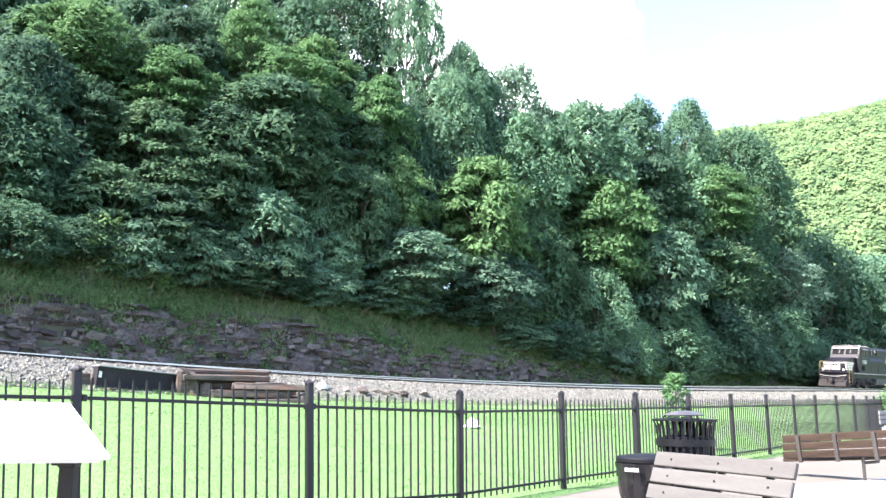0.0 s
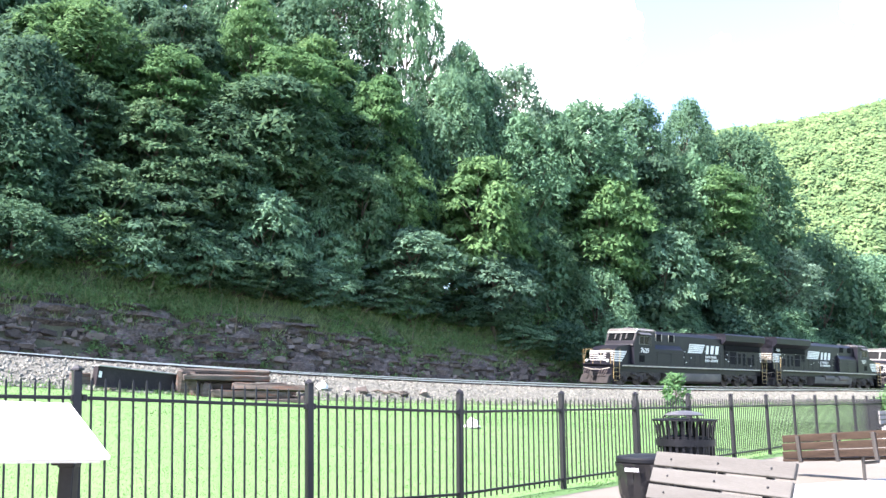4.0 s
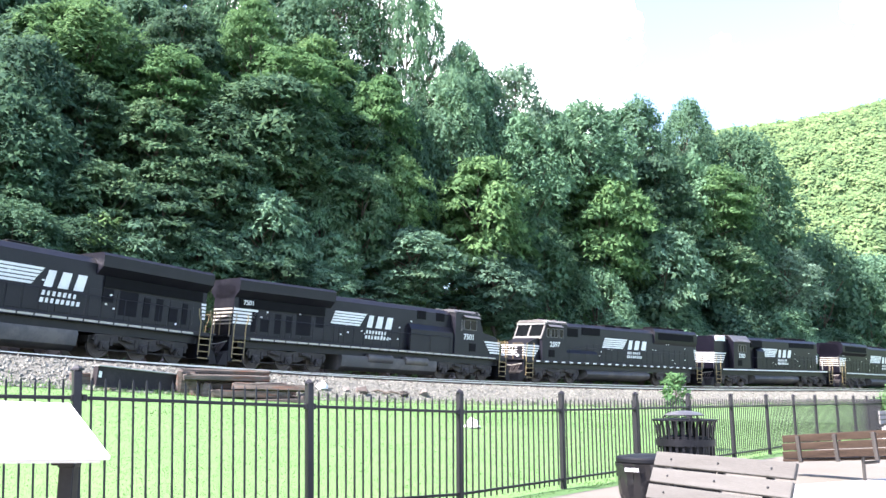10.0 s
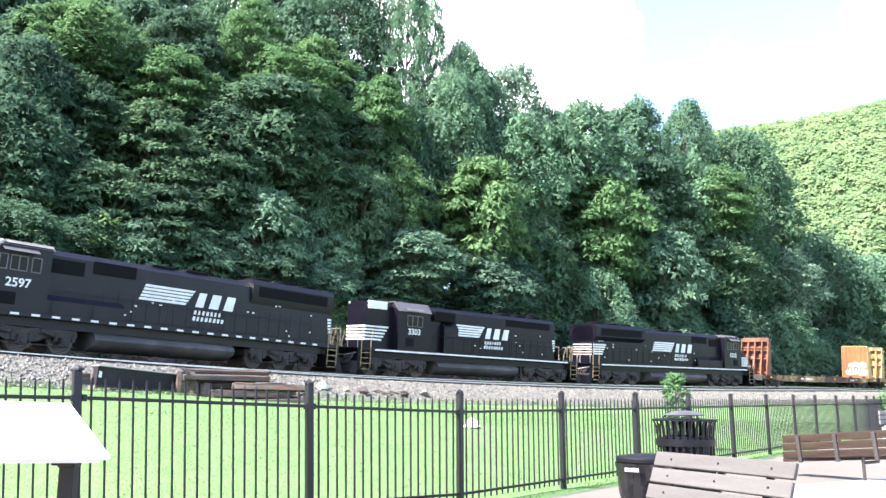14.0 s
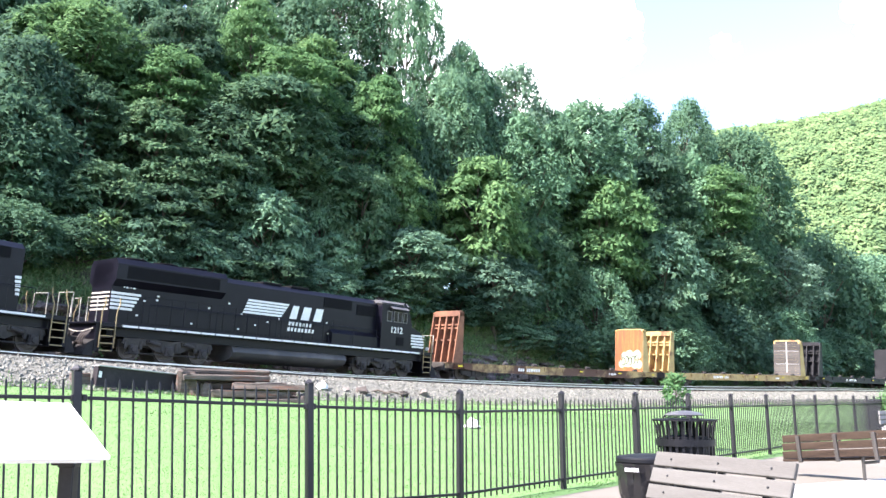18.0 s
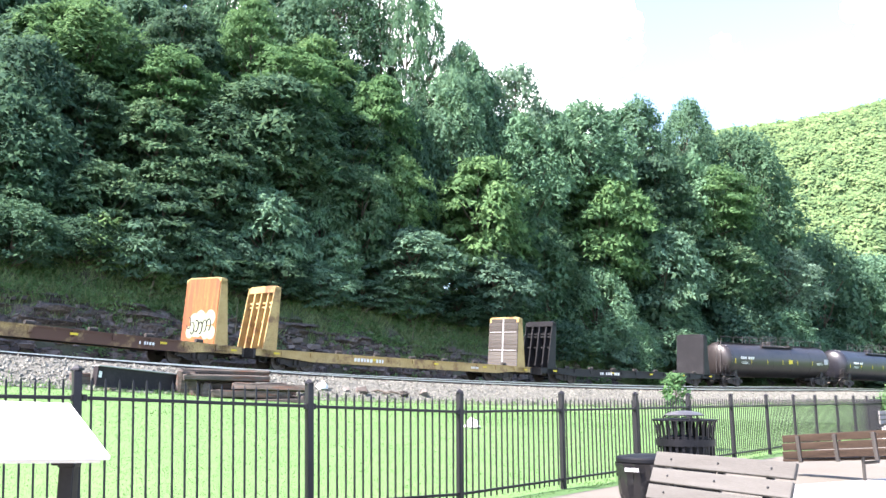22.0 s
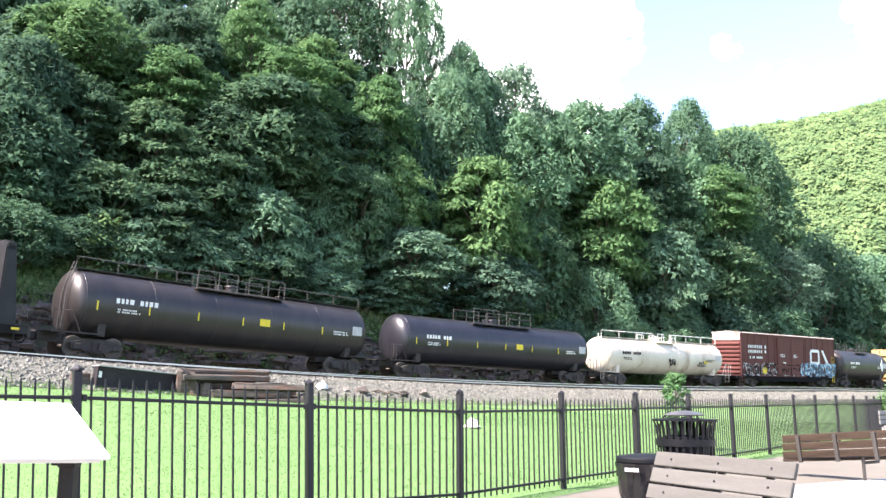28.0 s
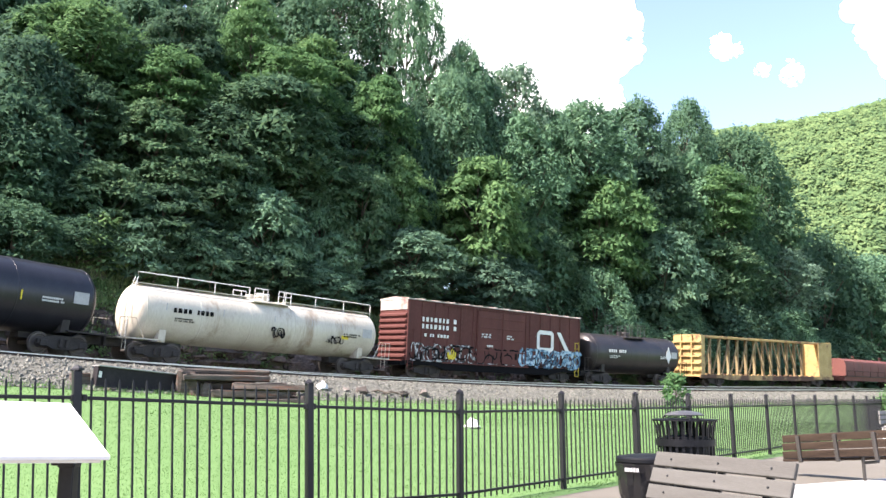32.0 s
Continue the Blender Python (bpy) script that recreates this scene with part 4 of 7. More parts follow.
def rock_slabs():
    """Blocks and ledges that stand a little out of the cutting."""
    rng = random.Random(17)
    shapes = []
    for k in range(10):
        r2 = random.Random(k)
        b = B().box(-0.5, 0.5, -0.5, 0.5, -0.5, 0.5, 0.16)
        b.v = [(x * (1 + r2.uniform(-.3, .2)), y * (1 + r2.uniform(-.3, .3)), z * (1 + r2.uniform(-.4, .3))) for x, y, z in b.v]
        shapes.append(b.mesh("rock", M_BLOCK, 20))
    n = 0
    while n < 298:
        s = -34 + 60 * rng.random()
        if rng.random() > float(rock_height(s)) / 3.0:
            continue
        o = 4.72 + 0.85 * rng.random()
        p = on_track(s, o)
        z = float(ground_z(np.array([p[0]]), np.array([p[1]]))[0])
        L, W, H = rng.uniform(0.3, 1.25), rng.uniform(0.3, 0.55), rng.uniform(0.10, 0.42)
        part("rock", shapes[n % 10], None, bank, at=pose(p[0], p[1], z - 0.06, rng.uniform(-12, 12), rng.uniform(-10, 10), math.degrees(heading(s)) + rng.uniform(-25, 25)) @ Matrix.Diagonal((L, W, H, 1)))
        n += 1
    # the smaller broken pieces between them
    rest = B()
    for k in range(1500):
        s = -34 + 66 * rng.random()
        if rng.random() > float(rock_height(s)) / 3.4:
            continue
        o = 4.6 + 1.15 * rng.random()
        p = on_track(s, o)
        z = float(ground_z(np.array([p[0]]), np.array([p[1]]))[0])
        m = pose(p[0], p[1], z - 0.03, rng.uniform(-20, 20), rng.uniform(-18, 18), math.degrees(heading(s)) + rng.uniform(-40, 40)) @ Matrix.Diagonal((rng.uniform(.12, .5), rng.uniform(.15, .35), rng.uniform(.06, .28), 1))
        rest.add([m @ Vector((x + rng.uniform(-.15, .15), y + rng.uniform(-.15, .15), q + rng.uniform(-.15, .15))) for q in (-.5, .5) for y in (-.5, .5) for x in (-.5, .5)],
                 [(0, 2, 3, 1), (4, 5, 7, 6), (0, 1, 5, 4), (2, 6, 7, 3), (0, 4, 6, 2), (1, 3, 7, 5)])
    tagged(part("broken_shale", rest, M_SHARD, smooth=0), "small broken shale pieces in the cutting", "rock", kind="stuff")


M_SHARD = material("shale_shard", (0.086, 0.071, 0.063), 0.9, dark=(0.02, 0.017, 0.016), light=(0.19, 0.162, 0.142), scale=1.2, fine=12, bump=0.8, island=True, mixed=0.5)
rock_slabs()


def creepers():
    """Patches of leafy growth hanging over the cutting and along its foot."""
    rng = np.random.default_rng(31)
    pads = []
    for _ in range(4200):
        s = rng.uniform(-34, 66)
        u = rng.uniform(0, 1)
        o = 4.7 + 4.2 * u
        want = hash_noise(np.array(s * 0.33), np.array(o * 0.9), 14) + 0.3 * smooth(5.4, 7.0, o) + 0.30 * smooth(2, 20, s)
        if want < 0.60:
            continue
        p = on_track(s, o)
        z = float(ground_z(np.array([p[0]]), np.array([p[1]]))[0])
        r = rng.uniform(0.18, 0.5)
        pads.append((p[0], p[1], z + 0.3 * r, r, rng.uniform(0.7, 1.3)))
    for _ in range(700):
        s = rng.uniform(8, 64)
        o = rng.uniform(3.3, 4.6)
        if hash_noise(np.array(s * 0.5), np.array(o), 3) < 0.4:
            continue
        p = on_track(s, o)
        z = float(ground_z(np.array([p[0]]), np.array([p[1]]))[0])
        r = rng.uniform(0.15, 0.42)
        pads.append((p[0], p[1], z + 0.5 * r, r, rng.uniform(0.9, 1.5)))
    me = crown_mesh("creepers", rng, pads, 46, 0.17, L_CREEPER, 0.3, 0.6)
    tagged(new("creepers", me), "tangled green creepers and leafy weeds on the rock", "creepers", kind="stuff")
    b = B()
    for _ in range(46):
        s = rng.uniform(-26, 44)
        o = rng.uniform(5.3, 7.5)
        p = on_track(s, o)
        z = float(ground_z(np.array([p[0]]), np.array([p[1]]))[0])
        q = Vector((p[0], p[1], z - .05))
        h = rng.uniform(0.8, 2.4)
        e = q + Vector((rng.normal(0, .35) * h, rng.normal(0, .3) * h, h))
        b.tube([q, (q + e) / 2 + Vector((rng.normal(0, .1), 0, .1)), e], [.022, .016, .006], 4)
    tagged(part("dead_stems", b, M_DRY), "thin dry grey stems standing on the bank", "dead stems", kind="stuff")


M_DRY = material("dry_stem", (0.20, 0.17, 0.12), 0.9, scale=3, fine=20, bump=0.2)
creepers()


# ---- timber and debris by the track ----
def debris():
    def put(name, b, mat, x, y, z, rz, label, cat, group="", rx=0, ry=0):
        o = part(name, b, mat)
        o.matrix_basis = pose(x, y, z, rx, ry, rz)
        return tagged(o, label, cat, group)
    g = lambda x, y: float(ground_z(np.array([x]), np.array([y]))[0])
    # the beam lies along the toe of the ballast, from its near end to the pile
    a_, b_ = Vector((-12.15, 28.3, 1.60)), Vector((-9.5, 31.95, 1.60))
    mid = (a_ + b_) / 2
    rz = math.degrees(math.atan2(b_.y - a_.y, b_.x - a_.x))
    hl = (b_ - a_).length / 2
    beam = thing("steel_beam", "long black steel beam lying at the ballast edge", "beam", at=pose(mid.x, mid.y, mid.z - .11, 0, 4.0, rz))
    part("web", B().box(-hl, hl, -.14, .14, 0.03, .68), M_BEAM, beam)
    part("flange", B().box(-hl - .02, hl + .02, -.22, .22, .68, .73, .01), M_RAILTOP, beam, "pale bright top flange")
    part("flange", B().box(-hl - .02, hl + .02, -.22, .22, -.03, .03, .01), M_IRON, beam)
    part("tag", B().box(-hl + .05, -hl + .17, -.145, -.15, .3, .52), M_WHITE, beam, "white paint tag")
    for q in (.12, .9):
        p = a_.lerp(b_, q)
        put("railway_tie", B().box(-.6, .6, -.15, .15, -.35, .17, .02), M_OLDTIE, p.x - .1, p.y - .1, mid.z - .19 - .29 * (q - .12), rz + 90, "short dark timber bearer under the beam", "tie", "pile of old ties")
    put("timber_block", B().box(-.3, .3, -.2, .2, -.2, .34, .03), M_OLDTIE, -12.6, 28.2, g(-12.6, 28.2), rz, "dark square timber block beside the beam", "timber")
    # jumbled pile of ties: along the pile, across, height, turn, tilt, length
    c = Vector((-7.95, 32.1, 1.10))
    ax = radians(30)
    rr = random.Random(4)
    rows = [(-1.1, -.30, .0, 3, 0), (1.2, -.35, .0, -2, 0), (-.9, .05, .0, 5, 0), (1.3, .0, .0, -4, 0), (-1.2, .42, .0, 2, 0), (1.1, .40, .0, 6, 0),
            (-.9, -.25, .24, -6, 0), (.9, -.30, .24, 3, 1), (-.7, .12, .24, 4, 0), (1.0, .10, .24, -5, 0), (-1.0, .45, .24, 2, 0),
            (-.9, -.10, .48, 3, 0), (.4, -.12, .48, -4, -2), (-.8, .28, .48, -3, 0), (.7, .3, .48, 5, -2),
            (-.8, .05, .72, 4, -1), (-.6, .38, .72, -4, 0), (-.5, .15, .96, 3, -2)]
    for u, w, z, t, ty in rows:
        ln = rr.uniform(2.2, 2.7)
        b = B().box(-ln / 2, ln / 2, -.15, .15, 0, .23, .03)
        b.v = [(q[0] * rr.uniform(.96, 1.03), q[1] * rr.uniform(.85, 1.1), q[2] + rr.uniform(-.012, .012)) for q in b.v]
        x, y = c.x + u * math.cos(ax) - w * math.sin(ax), c.y + u * math.sin(ax) + w * math.cos(ax)
        put("railway_tie", b, M_OLDTIE, x, y, c.z + z, math.degrees(ax) + t + rr.uniform(-3, 3), "weathered rusty-brown timber tie in a loose pile", "tie", "pile of old ties", 0, ty)
    for u, w, z, t, ln, hh in ((.9, -1.0, -.22, -2, 3.3, .30), (1.3, -1.35, -.40, 3, 3.0, .26), (.2, -.75, .12, 4, 3.2, .3), (.9, -.8, .42, -5, 2.9, .26), (-.7, -.5, .78, 3, 3.4, .22), (-.6, -.15, 1.02, -2, 3.3, .2)):
        b = B().box(-ln / 2, ln / 2, -.19, .19, 0, hh, .05)
        b.v = [(q[0] * rr.uniform(.94, 1.04), q[1] * rr.uniform(.75, 1.15), q[2] + rr.uniform(-.03, .03)) for q in b.v]
        put("railway_tie", b, M_OLDTIE, c.x + u * math.cos(ax) - w * math.sin(ax), c.y + u * math.sin(ax) + w * math.cos(ax), c.z + z, math.degrees(ax) + t, "split rotten rust-stained timber tie on the pile", "tie", "pile of old ties", rr.uniform(-6, 6), rr.uniform(-2, 3))
    for u, w, z, ln, hh in ((-2.25, -.25, .3, .62, 1.05), (-1.85, -.35, .2, .5, 1.1), (-2.3, .25, .15, .6, .85), (-1.5, -.55, .1, .45, .8), (2.3, -.9, .1, .5, .4)):
        b = B().box(-ln / 2, ln / 2, -.2, .2, 0, hh, .08)
        b.v = [(q[0] * rr.uniform(.6, 1.2), q[1] * rr.uniform(.7, 1.2), q[2] * rr.uniform(.85, 1.1)) for q in b.v]
        put("timber_block", b, M_OLDTIE, c.x + u * math.cos(ax) - w * math.sin(ax), c.y + u * math.sin(ax) + w * math.cos(ax), c.z + z - .2, rr.uniform(0, 90), "rotten dark chunk of split timber", "timber", "pile of old ties", rr.uniform(-15, 15), rr.uniform(-15, 15))
    for u in (-2.0, -.4, .8, 2.0):
        put("railway_tie", B().box(-.65, .65, -.15, .15, -.45, .0, .02), M_OLDTIE, c.x + u * math.cos(ax), c.y + u * math.sin(ax), c.z + .0, math.degrees(ax) + 90, "short dark timber bearer under the pile", "tie", "pile of old ties")
    for i, (x, y, s_) in enumerate([(-3.9, 39.08, .42), (-1.95, 40.87, .34), (-0.99, 42.09, .42), (-4.6, 38.7, .22)]):
        b = B().box(-.5, .5, -.35, .35, 0, .5, .2)
        rr = random.Random(i)
        b.v = [(q[0] * rr.uniform(.6, 1.15), q[1] * rr.uniform(.6, 1.15), q[2] * rr.uniform(.6, 1.25)) for q in b.v]
        b.moved(Matrix.Scale(s_ * 1.6, 4))
        put("boulder", b, M_BLOCK, x, y, g(x, y) - .03, i * 50, "dark broken boulder on the ballast", "boulder", "stones on the ballast")
    for i, (x, y, s_) in enumerate([(-5.6, 37.76, .62), (.85, 23.74, .5)]):
        rr = random.Random(i + 9)
        b = B().lathe([(.05, .5), (.28, .42), (.42, .22), (.5, .05), (.45, -.05)], 12, "z")
        b.v = [(q[0] * rr.uniform(.6, 1.3), q[1] * rr.uniform(.6, 1.3), q[2] * rr.uniform(.6, 1.3)) for q in b.v]
        b.moved(Matrix.Scale(s_, 4))
        put("crumpled_bag", b, M_WHITE, x, y, g(x, y) + .02, i * 40, "crumpled white plastic bag on the ground", "litter")
    for i, (x, y) in enumerate([(-3.0, 39.9), (-2.4, 40.4)]):
        b = B().tube([(-.8, 0, .05), (-.2, .1, .22), (.3, -.05, .08), (.9, .1, .14)], [.04, .05, .04, .02], 6)
        put("branch", b, M_BARK, x, y, g(x, y) + .03, 30 * i, "bare dark fallen branch on the ballast", "branch")


M_BEAM = material("beam_black", (0.024, 0.021, 0.023), 0.85, scale=1.5, fine=20, bump=0.1, spec=0.2, light=(0.045, 0.04, 0.042))
M_RAILTOP = material("pale_flange", (0.34, 0.335, 0.33), 0.5, 0.3, scale=2, fine=30, bump=0.05)
M_OLDTIE = material("old_tie", (0.068, 0.054, 0.045), 0.9, scale=1.8, fine=22, bump=0.7, streak=(0.7, 6, 6), dark=(0.018, 0.014, 0.011), light=(0.15, 0.124, 0.104), spread=0.4, stain=(0.115, 0.042, 0.02), stain_at=0.6)
debris()


# ---- park furniture ----
M_SLAT = material("grey_slat", (0.092, 0.089, 0.082), 0.8, scale=2.0, fine=26, bump=0.35, streak=(0.8, 9, 9), dark=(0.056, 0.052, 0.047), light=(0.124, 0.120, 0.112), spread=0.8, obj=True, mixed=0.15, spec=0.25)
M_SLATB = material("brown_slat", (0.036, 0.0235, 0.016), 0.7, scale=2.0, fine=26, bump=0.3, streak=(0.8, 9, 9), dark=(0.012, 0.0075, 0.0055), light=(0.064, 0.043, 0.030), spread=0.35, obj=True, mixed=0.2, spec=0.2)
M_BRACKET = material("bench_iron", (0.045, 0.041, 0.038), 0.6, 0.3, scale=3, fine=30, bump=0.1)
M_BAG = material("bin_bag", (0.009, 0.009, 0.011), 0.2, scale=5, fine=16, bump=0.6, light=(0.012, 0.012, 0.012))
M_LID = material("bin_lid", (0.005, 0.0055, 0.0075), 0.5, scale=3, fine=40, bump=0.05, spec=0.2)
# Lid grey is lightened to stand in for sun on the dome.
M_CANLID = material("sunlit_can_lid", (0.058, 0.056, 0.058), 0.4, scale=3, fine=40, bump=0.05)
M_BLEACHED = material("bleached_slat", (0.20, 0.195, 0.185), 0.8, scale=2.0, fine=26, bump=0.2, streak=(0.8, 9, 9))
M_PANEL = material("sign_panel", (0.86, 0.86, 0.85), 0.45, scale=2, fine=20, bump=0.02, dark=(0.8, 0.8, 0.78), light=(0.9, 0.9, 0.9))


def bench(label, left, right, slat, faces, lean, slats, sw, gap, iron, legs=(-.36, .36)):
    """left, right: the top ends of the backrest. faces: +1 when the seat lies towards the side on the right hand of left -> right."""
    l, r = Vector(left), Vector(right)
    d = (r - l)
    ln = d.length
    ux = d.normalized()
    out = Vector((ux.y, -ux.x, 0)).normalized() * faces
    th_ = thing("bench", label, "bench", "park benches")
    c = (l + r) / 2
    uz = Vector((0, 0, 1))
    down = (-uz * math.cos(radians(lean)) + out * math.sin(radians(lean)))
    nrm = ux.cross(down).normalized()
    base = Matrix((( *ux, 0), (*down, 0), (*nrm, 0), (0, 0, 0, 1))).transposed()
    base.translation = c
    mesh = B().box(-ln / 2, ln / 2, 0, sw, -.02, .02, .006).mesh("slat", slat)
    for k in range(slats):
        part("back_slat", mesh, None, th_, at=base @ pose(0, k * (sw + gap), 0))
    bolts = B()
    for k in range(slats):
        for x in (-ln * .36, 0, ln * .36):
            for q in (-1, 1):
                bolts.lathe([(.011, q * .021), (.009, q * .026)], 8, "z", (x, k * (sw + gap) + sw * .5, 0))
    part("bolts", bolts, iron, th_, at=base)
    sgn = 1 if nrm.dot(out) > 0 else -1
    hgt = slats * (sw + gap)
    for x in (-ln * .34, 0, ln * .33):
        part("bracket", B().box(x - .03, x + .03, .02, hgt + .05, -sgn * .02, -sgn * .06, .006), iron, th_, "steel back bracket", at=base)
    low = c + down * hgt
    sz = min(0.44, low.z - 0.02)
    for k in range(3):
        p = Vector((low.x, low.y, sz)) + out * (.06 + k * (sw + gap))
        m = Matrix((( *ux, 0), (*out, 0), (0, 0, 1, 0), (0, 0, 0, 1))).transposed()
        m.translation = p
        part("seat_slat", B().box(-ln / 2, ln / 2, 0, sw, -.02, .02, .006).mesh("slat", slat), None, th_, at=m)
    for x in [ln * k for k in legs]:
        q = Vector((low.x, low.y, 0)) + ux * x + out * .05
        lw = .034 if len(legs) > 1 else .02
        part("leg", B().box(q.x - lw, q.x + lw, q.y - lw, q.y + lw, 0, max(.3, (low + ux * x).z), .006), iron, th_, "square steel leg")
        s0 = Vector((q.x, q.y, sz - .03))
        part("seat_arm", B().tube([s0, s0 + out * .42], .025, 6), iron, th_)
    return th_


bench("weathered grey slatted wooden bench beside the bins", (1.906, 7.32, .74), (2.588, 6.04, .74), M_SLAT, 1, 22, 4, .125, .02, M_IRON)
bench("red-brown slatted bench with steel brackets on one post", (5.40, 13.2, .55), (6.454, 11.67, .85), M_SLATB, -1, -3, 3, .112, .012, M_BRACKET, (0.2,))


def litter_can():
    c = thing("litter_bin", "black steel slatted park litter bin with domed lid", "litter bin", at=pose(2.53, 8.6, 0))
    for k in range(26):
        a = k * 2 * math.pi / 26
        cs, sn = math.cos(a), math.sin(a)
        t = B()
        prof = [(.283, .06), (.286, .6), (.29, .82), (.298, .91), (.325, .985)]
        for (r0, z0), (r1, z1) in zip(prof[:-1], prof[1:]):
            w = .0135
            t.add([(r0 * cs - w * sn, r0 * sn + w * cs, z0), (r0 * cs + w * sn, r0 * sn - w * cs, z0), (r1 * cs + w * sn, r1 * sn - w * cs, z1), (r1 * cs - w * sn, r1 * sn + w * cs, z1),
                   ((r0 - .008) * cs - w * sn, (r0 - .008) * sn + w * cs, z0), ((r0 - .008) * cs + w * sn, (r0 - .008) * sn - w * cs, z0), ((r1 - .008) * cs + w * sn, (r1 - .008) * sn - w * cs, z1), ((r1 - .008) * cs - w * sn, (r1 - .008) * sn + w * cs, z1)],
                  [(0, 1, 2, 3), (7, 6, 5, 4), (0, 3, 7, 4), (1, 5, 6, 2)])
        part("slat", t, M_LID, c)
    for z, r, q in ((.08, .285, .025), (.76, .291, .035), (.985, .326, .008)):
        part("ring", B().lathe([(r, z - q), (r + .008, z - q), (r + .008, z + q), (r, z + q)], 32, "z"), M_LID, c)
    part("liner", B().lathe([(.22, .05), (.24, .8), (.235, .82), (.2, .8), (.19, .07)], 24, "z"), M_LID, c, "dark inner liner")
    part("lid", B().lathe([(.2, 1.03), (.205, 1.038), (.15, 1.063), (.07, 1.078), (.01, 1.082)], 28, "z"), M_CANLID, c, "domed rain lid, its grey lightened for sunlight")
    for a in (.6, 2.7, 4.8):
        part("lid_bracket", B().tube([(.2 * math.cos(a), .2 * math.sin(a), 1.03), (.26 * math.cos(a), .26 * math.sin(a), .92), (.27 * math.cos(a), .27 * math.sin(a), .7)], .008, 5), M_LID, c)


litter_can()


def dust_bin():
    c = thing("dustbin", "black plastic dustbin with bag liner and lid", "dustbin", at=pose(1.97, 8.0, 0, 0, 0, -45))
    b = B().lathe([(.19, 0), (.2, .02), (.255, .58), (.26, .6)], 26, "z")
    part("body", b, M_LID, c)
    rr = random.Random(5)
    bag = B()
    n = 40
    prof = [(.215, .18), (.235, .3), (.25, .45), (.268, .56), (.278, .6)]
    vs, fs = [], []
    for r, z in prof:
        for k in range(n):
            a = k * 2 * math.pi / n
            rad = r + .03 * (1 - abs(z - .4) * 3) + .014 * math.sin(k * 2.1 + z * 9) + rr.uniform(-.008, .014)
            vs.append((rad * math.cos(a), rad * math.sin(a), z + (.03 * math.sin(k * 1.3) if z < .2 else 0)))
    for i in range(len(prof) - 1):
        for k in range(n):
            fs.append((i * n + k, i * n + (k + 1) % n, (i + 1) * n + (k + 1) % n, (i + 1) * n + k))
    bag.add(vs, fs)
    part("bag", bag, M_BAG, c, "shiny crumpled black bag")
    for k in range(5):
        a = radians(-97 + k * 5.5)
        part("print_bar", B().box(-.011, .011, -.002, .002, 0, .035), M_GREYMK, c, at=pose(.318 * math.cos(a), .318 * math.sin(a), .53, 0, 0, math.degrees(a) + 90))
    part("lid", B().lathe([(.285, .6), (.295, .61), (.295, .64), (.28, .655), (.15, .675), (.02, .68)], 30, "z"), M_LID, c, "round dark lid")


dust_bin()


def sign():
    c = thing("wayside_sign", "white information panel tilted on black steel posts", "sign")
    br = Vector((-1.005, 2.5, 1.025))
    v = Vector((-.332, .42, .153))
    u = Vector((-.785, -.62, .04)).normalized()
    v = (v - u * v.dot(u))
    ln = v.length
    v.normalize()
    n = v.cross(u).normalized()
    if n.z < 0:
        n = -n
    base = Matrix(((*u, 0), (*v, 0), (*n, 0), (0, 0, 0, 1))).transposed()
    base.translation = br
    W = .92
    part("panel", B().box(0, W, 0, ln, -.008, .008, .003), M_PANEL, c, "sunlit white panel", at=base)
    part("backing", B().box(.02, W - .02, .02, ln - .02, -.022, -.009), M_PANEL, c, at=base)
    rr = random.Random(2)
    for k in range(7):
        y = ln * (.86 - .12 * k)
        x = .12 + rr.uniform(0, .1)
        while x < W - .15:
            w = rr.uniform(.04, .1)
            if rr.random() < .35:
                part("text_bar", B().box(x, x + w, y, y + .006, .008, .0095), M_GREYMK, c, at=base)
            x += w + .03
    for k in (.05, .75):
        q = br + u * k + v * ln * .5
        part("post", B().box(q.x - .024, q.x + .024, q.y - .024, q.y + .024, 0, q.z - .03, .004), M_IRON, c, "square black post")
        part("clamp", B().box(q.x - .028, q.x + .028, q.y - .028, q.y + .028, q.z - .12, q.z - .09, .004).tube([(q.x - .05, q.y - .015, q.z - .105), (q.x, q.y - .015, q.z - .105)], .01, 6), M_IRON, c)


sign()


def bush(x, y, h, w, label, seed, pads):
    rng = np.random.default_rng(seed)
    g = float(ground_z(np.array([x]), np.array([y]))[0])
    t = thing("bush", label, "bush", at=pose(x, y, g))
    b = B()
    b.tube([(0, 0, -.05), (.02, .01, h * .5), (0, 0, h * .95)], [.02, .014, .004], 6)
    ps = []
    for k in range(pads):
        u = (k + .5) / pads
        r = w * .5 * math.sin(math.pi * (.12 + .8 * u)) ** .8 * math.sqrt(rng.uniform(.1, 1))
        a = k * 2.4
        p = (r * math.cos(a), r * math.sin(a), h * (.16 + .82 * u))
        ps.append((*p, w * .17, .8))
        if k % 3 == 0:
            b.tube([(0, 0, p[2] * .7), p], [.008, .003], 4)
    part("stem", b, M_BARK, t)
    part("foliage", crown_mesh("foliage", rng, ps, 60, .12, L_BRIGHT, .25), None, t)


bush(5.35, 18.8, 1.75, .62, "young bright green sapling behind the fence", 3, 20)
bush(17.4, 30.8, 1.7, 1.9, "rounded bright green shrub by the fence", 4, 60)


